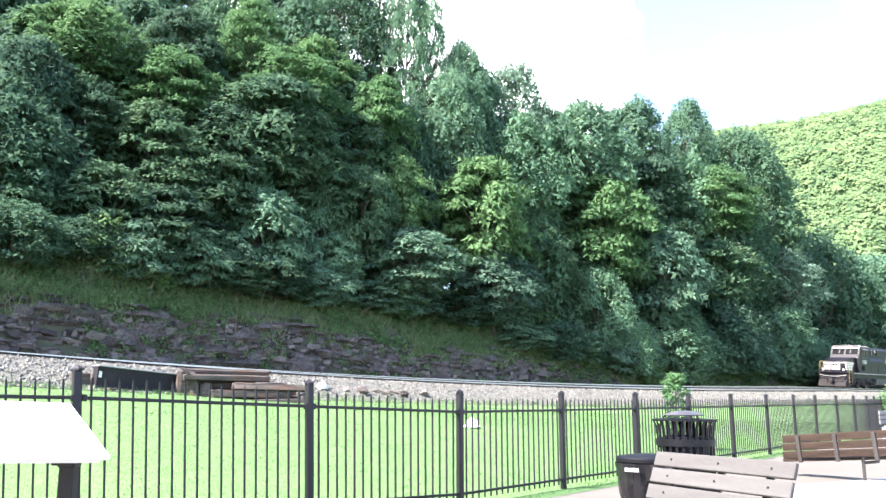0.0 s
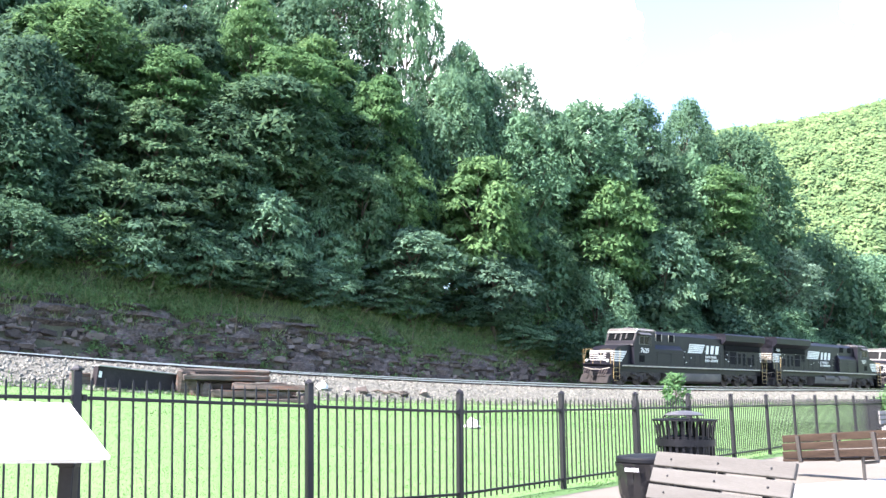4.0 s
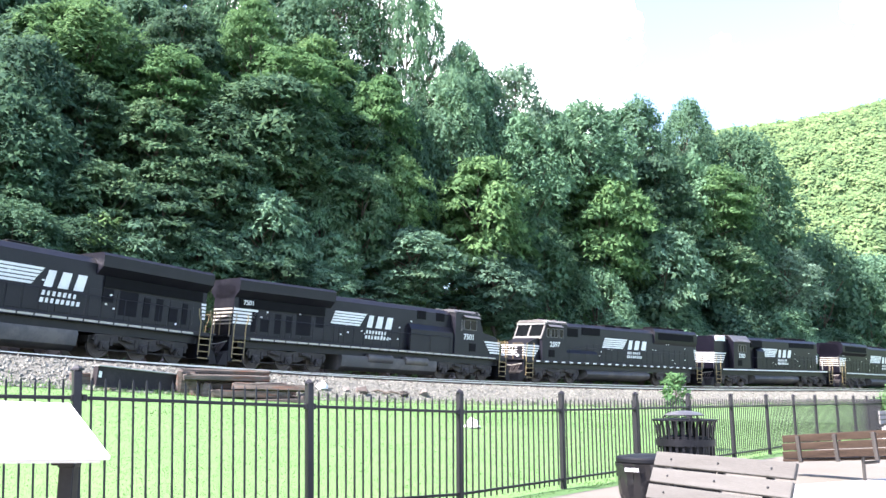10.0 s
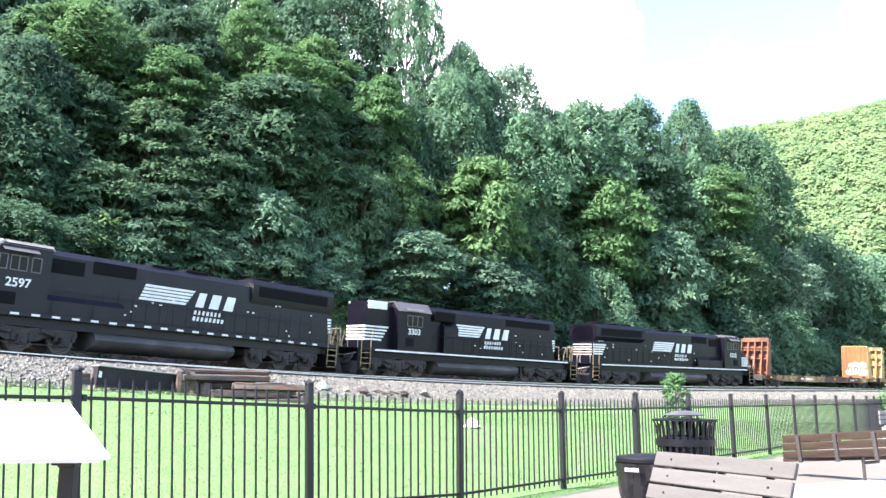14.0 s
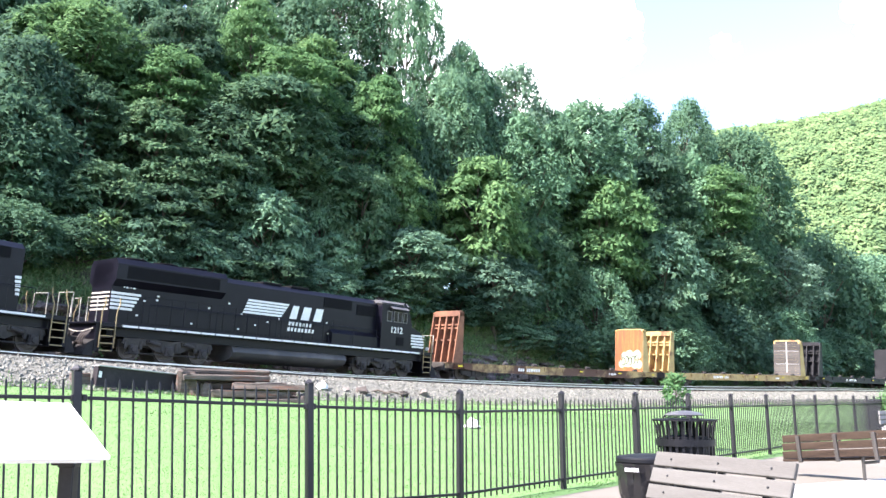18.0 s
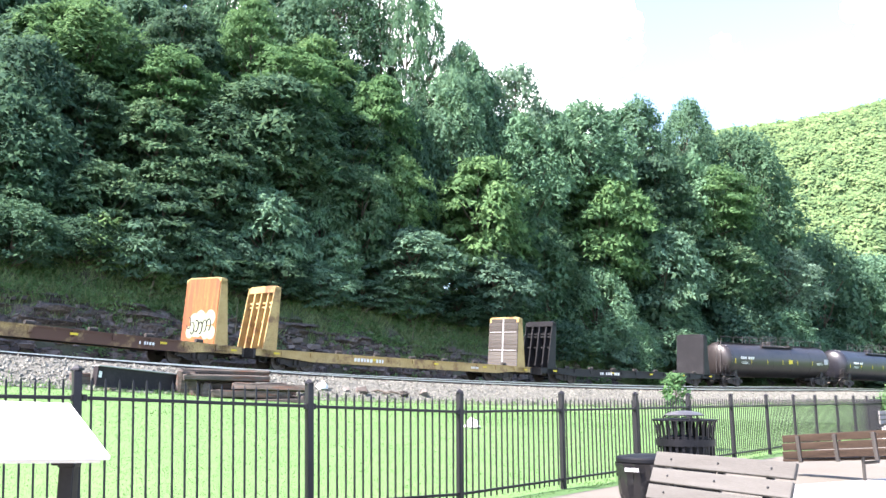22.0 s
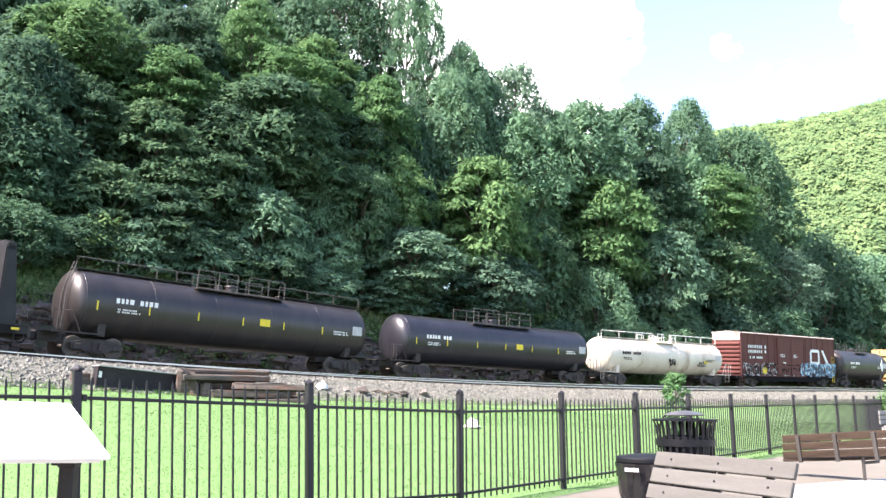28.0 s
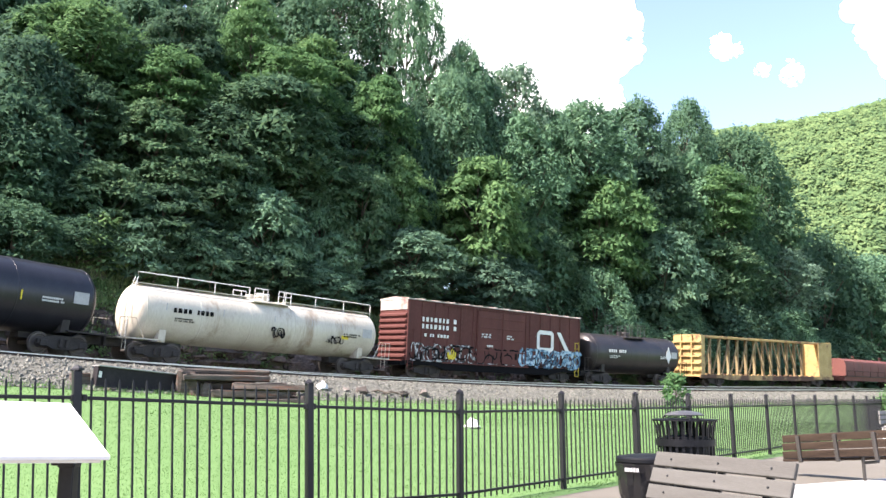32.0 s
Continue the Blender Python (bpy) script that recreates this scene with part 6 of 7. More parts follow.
        P("nose", B().prism([(nose, D), (nose + .05, 2.62), (nose + slope, 2.95), (c0 + .05, 3.2), (c0 + .05, D)], -1.2, 1.2, "y"), body, "sloped nose")
        pf = [(c0 - .02, D), (c0 - .02, 3.2), (c0 + .35, 4.12), (c0 + .5, 4.3), (c1, 4.3), (c1, D)]
        P("cab", B().prism(pf, -cw, cw, "y"), body, "crew cab")
        P("cab_roof", B().prism([(-cw - .03, 4.22), (-cw + .3, cabtop), (cw - .3, cabtop), (cw + .03, 4.22), (cw - .3, 4.26), (-cw + .3, 4.26)], c0 + .25, c1 + .08, "x"), (M_CABPALE if not rev else M_ROOFGREY), "dusty grey cab roof")
        pale = M_CABTAN if not rev else body
        P("visor", B().prism([(c0 + .30, 4.10), (c0 + .22, 4.14), (c0 + .5, 4.42), (c0 + .62, 4.38)], -cw + .08, cw - .08, "y"), (M_WHITE if kind == "ge" and not rev else pale), "pale panel over the windscreen")
        w = P("windscreen_frame", B().prism([(c0 - .06, 3.22), (c0 + .3, 4.1), (c0 + .36, 4.08), (c0 + .0, 3.2)], -cw + .05, -cw + .18, "y").prism([(c0 - .06, 3.22), (c0 + .3, 4.1), (c0 + .36, 4.08), (c0 + .0, 3.2)], cw - .18, cw - .05, "y").prism([(c0 - .06, 3.22), (c0 + .3, 4.1), (c0 + .36, 4.08), (c0 + .0, 3.2)], -.08, .08, "y").prism([(c0 - .14, 3.1), (c0 - .04, 3.28), (c0 + .05, 3.28), (c0 + .0, 3.1)], -cw + .05, cw - .05, "y"), (M_CABGREY if kind == "ge" else M_CABPALE if not rev else body), "pale windscreen surround")
        for sy in (-1, 1):
            part("pane", spun(B().prism([(c0 - .03, 3.27), (c0 + .29, 4.08), (c0 + .32, 4.08), (c0 + .02, 3.27)], sy * .1, sy * (cw - .2), "y"), rev), M_GLASS, w)
            P("number_board", B().prism([(c0 + .28, 4.16), (c0 + .36, 4.34), (c0 + .42, 4.32), (c0 + .34, 4.14)], sy * .75, sy * 1.3, "y"), M_GRILLE)
        if kind == "ge":
            P("windscreen_sill", B().prism([(c0 - .085, 3.22), (c0 + .025, 3.5), (c0 + .08, 3.48), (c0 - .03, 3.2)], -cw + .05, cw - .05, "y"), body, "dark panel under the windscreen")
            P("windscreen_post", B().prism([(c0 + .06, 3.62), (c0 + .28, 4.1), (c0 + .36, 4.08), (c0 + .14, 3.6)], -.62, -.5, "y").prism([(c0 + .06, 3.62), (c0 + .28, 4.1), (c0 + .36, 4.08), (c0 + .14, 3.6)], .5, .62, "y"), M_CABGREY)
        P("horn", B().tube([(c1 - .8, .3, cabtop), (c1 - .8, .3, cabtop + .16)], .03, 6).tube([(c1 - 1.1, .3, cabtop + .16), (c1 - .5, .3, cabtop + .16)], [.09, .04], 8), M_GRILLE)
        P("antenna_box", B().box(c0 + .8, c0 + 1.3, -.35, .35, cabtop, cabtop + .09, .02).box(c1 - .5, c1 - .2, -.7, -.4, cabtop, cabtop + .1, .02), M_ROOFGREY)
        for q in (-.14, .14):
            P("headlight", B().lathe([(.10, nose - .04), (.12, nose + .04)], 12, "x", (0, q, 2.35)), M_GLASS)
        for q in (-1.05, 1.05):
            P("ditch_light", B().lathe([(.09, nose - .55), (.11, nose - .42)], 12, "x", (0, q, 1.85)), M_WHITE, "bright ditch light")
        # band of stripes round the nose
        for kk in range(5):
            z1_ = 2.62 - kk * 0.17
            ln = 1.55 - 0.13 * kk
            P("nose_stripe", B().box(nose - .006 + .05, nose + ln, -1.206, 1.206, z1_ - .11, z1_).box(nose - .012, nose + .05, -1.206, 1.206, z1_ - .055, z1_), M_WHITE, "white nose stripe")
        P("nose_mark", B().prism([(-.22, 1.95), (-.26, 2.4), (-.03, 2.55), (.25, 2.45), (.22, 2.0)], nose - .03, nose - .012, "x"), M_CABTAN, "white plain nose mark")
        P("nose_door", B().box(nose - .02, nose, -1.0, -.5, D + .1, 2.5, .01), body)
    side = -1 if not rev else 1
    wx0, wx1 = (c0 + .45, c0 + 1.75)
    if kind == "ge":
        wins = [(wx0 + .12, wx0 + 1.3, 3.2, 3.86, 2), (wx0 + 1.42, wx0 + 1.56, 3.1, 3.8, 1)]
    elif kind == "sd40":
        wins = [(c0 + .65, c0 + 1.85, 3.05, 3.72, 3)]
    else:
        wins = [(c0 + .38, c0 + .72, 3.22, 3.84, 1), (c0 + .82, c0 + 1.5, 3.22, 3.84, 2), (c0 + 1.65, c0 + 2.05, 3.22, 3.84, 1)]
    for sy in (-1, 1):
        for a, b_, z0, z1, pn in wins:
            xa, xb = (a, b_) if not rev else (-b_, -a)
            window(car, xa, xb, z0, z1, sy * cw, pn)
        P("sunshade", B().prism([(sy * cw, 4.12), (sy * (cw + .28), 3.96), (sy * (cw + .28), 3.98), (sy * cw, 4.15)], wx0, wx1 + .1, "x"), M_ROOFGREY)
        P("battery_box", B().box(c0 + .6, c0 + 1.2, sy * cw, sy * (cw + .02), 1.85, 2.35), M_GRILLE)
    cx = (c0 + c1) / 2 * (-1 if rev else 1)
    lettering(car, "road_number", number, cx, -cw - .012, 2.58, 0.5, M_WHITE)
    # side mark on the hood
    lx = {"ge": (-0.4, 3.7), "sd70": (-1.6, 3.4), "sd40": (-2.0, 2.9), "ace": (-2.8, 2.1)}[kind] if not (rev and kind == "ge") else (-3.8, 0.5)
    side_logo(car, lx[0], lx[1], 2.72, -hw - .028)
    # stripes at the long hood's end
    e_ = f1 if not rev else -f1
    dr = -1 if not rev else 1
    b = B()
    for kk in range(5):
        ln = (0.28 if not rev else 1.4) - 0.09 * kk * (1 if rev else .3)
        b.box(e_, e_ + dr * ln, -hw - .03, -hw - .022, 3.05 - kk * .17 - .11, 3.05 - kk * .17)
    part("end_stripes", b, M_WHITE, car, "white stripes at the hood's end")
    if rev:
        lettering(car, "road_number", number, e_ + 0.8, -hw - (.10 if kind == "ge" else .03), 3.26, 0.32, M_WHITE)
        for kk in range(5):
            part("end_stripe", B().box(e_ - .01, e_ - .03, -.95, .95, 3.05 - kk * .19 - .08, 3.05 - kk * .19), M_STRIPE, car, "white stripe across the hood's end")
    # handrails along the walkway
    for sy in (-1, 1):
        railing(car, list(np.arange(c1 + .3, h - 1.7, 1.75) * (-1 if rev else 1)), sy * 1.46, D, 2.62, body)
    rng = random.Random(len(number) + int(number))
    for _ in range(16):
        q = rng.uniform(f0 + 3, f1 - 1) * (-1 if rev else 1)
        zz = rng.uniform(1.8, 3.4)
        part("decal", B().box(q, q + .11, -hw - .026, -hw - .032, zz, zz + .075), M_WHITE, car)
    return car


# ---- freight cars ----
def marks(car, x, y, z, rows, n, h, mat, seed=1, name="lettering", gap=1.5):
    """Unreadable small lettering as plain bars."""
    rng = random.Random(seed)
    b = B()
    for r_ in range(rows):
        xx = x
        for _ in range(n):
            w = rng.uniform(0.5, 0.9) * h
            b.box(xx, xx + w, y, y - .008, z - r_ * h * 1.6, z - r_ * h * 1.6 + h)
            xx += w + h * 0.25 * gap
            if rng.random() < .15:
                xx += h
    return tagged(part(name, b, mat, car, "small painted lettering bars"), kind="stuff")


def bulkhead(car, x, inner, top, mat, face, planks=False, slant=0.55):
    """An end wall: sheeted on the load's side, posts and ties on the outer side. inner: +1 where the load lies at +x."""
    zb = 1.05
    o = -inner
    for y in (-1.38, 1.38):
        s_ = 1 if y > 0 else -1
        part("side_plate", B().prism([(x, zb - .35), (x + o * (slant + .3), zb - .35), (x + o * .35, top), (x, top)], y, y - s_ * .08, "y"), mat, car)
    part("top_beam", B().prism([(-1.38, top - .12), (-1.15, top + .06), (1.15, top + .06), (1.38, top - .12), (1.38, top - .3), (-1.38, top - .3)], x, x + o * .35, "x"), mat, car)
    for y in (-.7, 0, .7):
        part("post", B().prism([(x + o * .05, zb - .2), (x + o * (slant + .2), zb - .2), (x + o * .3, top - .05), (x + o * .05, top - .05)], y - .06, y + .06, "y"), mat, car)
    for z in (zb + .2, (zb * 1.3 + top) / 2.3, (zb + 2 * top) / 3, top - .9):
        part("tie_beam", B().box(x + o * .05, x + o * .28, -1.34, 1.34, z, z + .1), mat, car)
    if planks:
        nz = 13
        hgt = (top - .05 - zb) / nz
        for k in range(nz):
            wd = 1.37 if k < nz - 1 else 1.16
            part("plank", B().box(x, x + inner * .06, -wd, wd, zb + k * hgt, zb + (k + 1) * hgt - .012, .006), M_PLANK, car)
        part("strap", B().box(x + inner * .06, x + inner * .075, -.05, .05, zb + .3, top - .1), M_GREYMK, car)
        for z in (zb + 1.1, top - 1.0):
            part("strap", B().box(x + inner * .06, x + inner * .072, -1.25, 1.25, z, z + .04), M_GREYMK, car)
    else:
        part("panel", B().prism([(-1.34, zb - .05), (-1.34, top - .2), (-1.12, top), (1.12, top), (1.34, top - .2), (1.34, zb - .05)], x, x + inner * .04, "x"), face, car, "sheeted bulkhead panel")


def flatcar(length, front, back, label, front_in=1.35, back_in=1.35, top=4.4, plank_back=False, sill=M_TTXOLD, back_face=None, front_face=None, seed=1):
    car = thing("bulkhead_flatcar", label, "flatcar", "empty bulkhead flatcars")
    h = length / 2 - .65
    for y in (-1.38, 1.38):
        s_ = 1 if y > 0 else -1
        part("side_sill", B().prism([(-h, .72), (-h + 1.6, .72), (-h + 3.4, .55), (h - 3.4, .55), (h - 1.6, .72), (h, .72), (h, 1.05), (-h, 1.05)], y, y - s_ * .12, "y"), sill, car, "worn side sill")
        part("sill_flange", B().box(-h, h, y - s_ * .1, y + s_ * .05, 1.03, 1.09), sill, car)
        for k, x in enumerate(np.linspace(-h + 1.6, h - 1.6, 11)):
            part("stake_pocket", B().box(x - .09, x + .09, y, y + s_ * .07, .78, 1.05, .01), sill, car)
    part("deck", B().box(-h, h, -1.36, 1.36, 1.0, 1.1), M_TIE, car, "dark timber deck")
    part("centre_sill", B().box(-h, h, -.35, .35, .55, 1.0), M_TRUCK, car)
    for x in np.linspace(-h + 2.6, h - 2.6, 7):
        part("winch", B().lathe([(.1, -.2), (.1, .2)], 8, "x", (x, -1.25, 1.17)), M_TRUCK, car)
    bulkhead(car, -h + front_in, 1, top, front, front_face or front)
    bulkhead(car, h - back_in, -1, top, back, back_face or back, plank_back)
    freight_trucks(car, length / 2 - 3.3)
    for sx in (-1, 1):
        coupler(car, sx * length / 2, sx)
        part("end_sill", B().box(sx * h, sx * (h + .12), -1.4, 1.4, .6, 1.05), M_TRUCK, car)
        part("end_ladder", B().tube([(sx * (h - .2), -1.44, .4), (sx * (h - .2), -1.44, .75)], .02, 5).tube([(sx * (h - .6), -1.44, .4), (sx * (h - .6), -1.44, .75)], .02, 5).tube([(sx * (h - .2), -1.44, .42), (sx * (h - .6), -1.44, .42)], .02, 5), M_TRUCK, car)
    marks(car, -h * .42, -1.512, .72, 1, 9, .2, M_WHITE, seed)
    marks(car, h * .45, -1.512, .74, 1, 5, .13, M_WHITE, seed + 1)
    for x in (-h + 1.0, -h * .3, h * .15, h * .55, h - .8):
        part("reflector", B().box(x, x + .35, -1.51, -1.516, .84, .94), M_YMARK, car)
    return car


def tank_car(length, radius, zc, mat, label, rail_full, white=False, xa=None, xb=None, seed=1, deck=1.15, high=.48, plain=False):
    car = thing("tank_car", label, "tank car", "tank cars in the train")
    xb = xb or length / 2 - 1.15
    xa = xa or -xb
    hd = 0.62
    prof = []
    for k in range(7):
        a = k / 6 * math.pi / 2
        prof.append((max(.03, radius * math.sin(a)), xa + hd - hd * math.cos(a)))
    prof += [(radius, x) for x in np.linspace(xa + hd + .5, xb - hd - .5, 7)]
    for k in range(6, -1, -1):
        a = k / 6 * math.pi / 2
        prof.append((max(.03, radius * math.sin(a)), xb - hd + hd * math.cos(a)))
    part("tank", B().lathe(prof, 40, "x", (0, 0, zc)), mat, car, "", smooth=60)
    for x in list(np.linspace(xa + hd, xb - hd, 6)):
        part("weld_band", B().lathe([(radius, x - .03), (radius + .006, x - .02), (radius + .006, x + .02), (radius, x + .03)], 40, "x", (0, 0, zc)), mat, car, smooth=60)
    dk = M_TRUCK if not white else M_TANKW
    for sx, xe in ((-1, xa), (1, xb)):
        part("stub_sill", B().box(xe - sx * 3.0, xe + sx * .8, -.33, .33, .62, zc - radius + .15), M_TRUCK, car)
        part("saddle", B().prism([(-1.2, .95), (-1.25, zc - radius * .55), (-.6, zc - radius * .83), (.6, zc - radius * .83), (1.25, zc - radius * .55), (1.2, .95)], xe - sx * 1.7, xe - sx * 1.35, "x"), dk, car)
        part("end_platform", B().box(xe + sx * .05, xe + sx * .7, -1.4, 1.4, 1.0, 1.06).box(xe - sx * 1.5, xe + sx * .1, -1.45, -1.2, 1.0, 1.06).box(xe - sx * 1.5, xe + sx * .1, 1.2, 1.45, 1.0, 1.06), dk, car)
        part("end_railing", B().tube([(xe + sx * .65, -1.38, 1.05), (xe + sx * .65, -1.38, 1.95), (xe - sx * .1, -1.38, 1.95), (xe - sx * .55, -1.38, 1.05)], .022, 6).tube([(xe + sx * .65, 1.38, 1.05), (xe + sx * .65, 1.38, 1.95), (xe - sx * .1, 1.38, 1.95)], .022, 6), dk, car)
        lad = B()
        for y in (-1.42, -1.1):
            lad.tube([(xe + sx * .3, y, .45), (xe + sx * .3, y, 1.9)], .018, 5)
        for z in np.arange(.5, 1.9, .33):
            lad.tube([(xe + sx * .3, -1.42, z), (xe + sx * .3, -1.1, z)], .015, 5)
        part("ladder", lad, dk, car)
        coupler(car, sx * length / 2, sx)
    freight_trucks(car, length / 2 - 2.6)
    mid = (xa + xb) / 2
    t = zc + radius
    part("manway", B().lathe([(.34, t - .1), (.34, t + .16), (.40, t + .18), (.38, t + .26), (.1, t + .32)], 18, "z", (mid, 0, 0)), mat if not white else M_TANKW, car, "domed manway cover")
    part("valve_box", B().lathe([(.2, t - .1), (.2, t + .2), (.12, t + .24)], 12, "z", (mid - .75, 0, 0)), mat, car)
    part("platform", B().box(mid - deck, mid + deck, -1.05, -.5, t - .22, t - .18).box(mid - deck, mid + deck, .5, 1.05, t - .22, t - .18), dk, car)
    rm = M_RAILGREY if not white else M_WHITE
    for y in (-1.03, 1.03):
        for x in (-deck, -deck * .55, -.35, .35, deck * .6, deck):
            part("railing_post", B().tube([(mid + x, y, t - .2), (mid + x, y, t + high)], .022, 6), rm, car)
        for a_, b_ in ((-deck, -.35), (.35, deck)):
            part("platform_rail", B().tube([(mid + a_, y, t + high), (mid + b_, y, t + high)], .024, 6).tube([(mid + a_, y, t + high * .45), (mid + b_, y, t + high * .45)], .018, 6), rm, car)
    if rail_full:
        for xe, x1 in ((xa + .35, mid - deck), (xb - .35, mid + deck)):
            part("roof_rail", B().tube([(xe, -.55, t - .2), (xe, -.55, t + .52), (x1, -.55, t + .52)], .024, 6), rm, car)
            for x in np.linspace(xe, x1, 4)[1:]:
                part("railing_post", B().tube([(x, -.55, t - .1), (x, -.55, t + .52)], .02, 6), rm, car)
            part("walkway", B().box(xe, x1, -.55, -.2, t + .0, t + .04), dk, car)
        part("end_ladder", B().tube([(xa - .05, -.75, 1.1), (xa - .02, -.75, zc + .4), (xa + .35, -.6, t + .3)], .022, 6).tube([(xa - .05, -.35, 1.1), (xa - .02, -.35, zc + .4), (xa + .35, -.3, t + .3)], .022, 6), rm, car)
    ys = lambda z: -math.sqrt(max(.01, radius ** 2 - (z - zc) ** 2)) - .008
    mk = M_WHITE if not white else M_GRILLE
    z_ = zc + .12
    marks(car, xa + 1.9, ys(z_) - .01, z_ - .02, 1, 8, .22, mk, seed)
    marks(car, xa + 2.0, ys(zc - .2) - .01, zc - .2, 2, 12, .07, mk, seed + 3)
    marks(car, xb - 2.9, ys(zc - .1) - .01, zc - .1, 2, 11, .08, mk, seed + 5)
    part("grey_placard", B().box(xb - 1.5, xb - .8, ys(zc + .15) - .004, ys(zc + .15) - .014, zc - .15, zc + .35), M_GREYMK, car)
    if not white and not plain:
        part("yellow_placard", B().box(xa + (xb - xa) * .55, xa + (xb - xa) * .55 + .62, ys(zc) - .004, ys(zc) - .014, zc - .2, zc + .16), M_YMARK, car, "yellow placard")
        for u in (.06, .2, .345, .49, .635, .785):
            x = xa + (xb - xa) * u
            part("reflector", B().prism([(x, zc - .28), (x + .065, zc - .28), (x + .065, zc + .12), (x, zc + .12)], ys(zc) - .003, ys(zc) - .012, "y"), M_YMARK, car)
    elif white:
        part("yellow_placard", B().box(xa + (xb - xa) * .8, xa + (xb - xa) * .8 + .5, ys(zc - .2) - .004, ys(zc - .2) - .014, zc - .35, zc - .15), M_YMARK, car)
        scrawl(car, xa + 11.2, -1.42, zc - .62, 1.0, .35, M_GRILLE, 7)
        scrawl(car, xa + 7.6, -1.40, zc - .62, .7, .5, M_GRILLE, 8)
        for u in (.1, .3, .5, .66, .8):
            part("weld_mark", B().box(xa + (xb - xa) * u, xa + (xb - xa) * u + .05, ys(zc + .3) - .002, ys(zc + .3) - .012, zc + .1, zc + .5), M_GREYMK, car)
    return car


def scrawl(car, x, y, z, w, h, mat, seed, n=9, width=.035, name="graffiti"):
    """Spray-can strokes: ribbons bent at random."""
    rng = random.Random(seed)
    b = B()
    for k in range(n):
        cx, cz = x + w * (k + .5) / n + rng.uniform(-.08, .08), z + h * rng.uniform(.25, .75)
        r1, r2, a0 = rng.uniform(.15, .5) * h, rng.uniform(.25, .6) * h, rng.uniform(0, 6.3)
        sweep = rng.uniform(2.0, 5.0)
        wd = width * rng.uniform(.6, 1.4)
        pts = []
        for i in range(9):
            a = a0 + sweep * i / 8
            pts.append((cx + r1 * math.cos(a), min(z + h, max(z, cz + r2 * math.sin(a)))))
        dy = rng.uniform(0, .004) + k * .0002
        for p, q in zip(pts[:-1], pts[1:]):
            dx, dz = q[0] - p[0], q[1] - p[1]
            ln = math.hypot(dx, dz) + 1e-6
            nx, nz = -dz / ln * wd, dx / ln * wd
            b.add([(p[0] - nx, y - dy, p[1] - nz), (p[0] + nx, y - dy, p[1] + nz), (q[0] + nx, y - dy, q[1] + nz), (q[0] - nx, y - dy, q[1] - nz)], [(0, 1, 2, 3)])
    return tagged(part(name, b, mat, car, "sprayed graffiti strokes", smooth=0), kind="stuff")


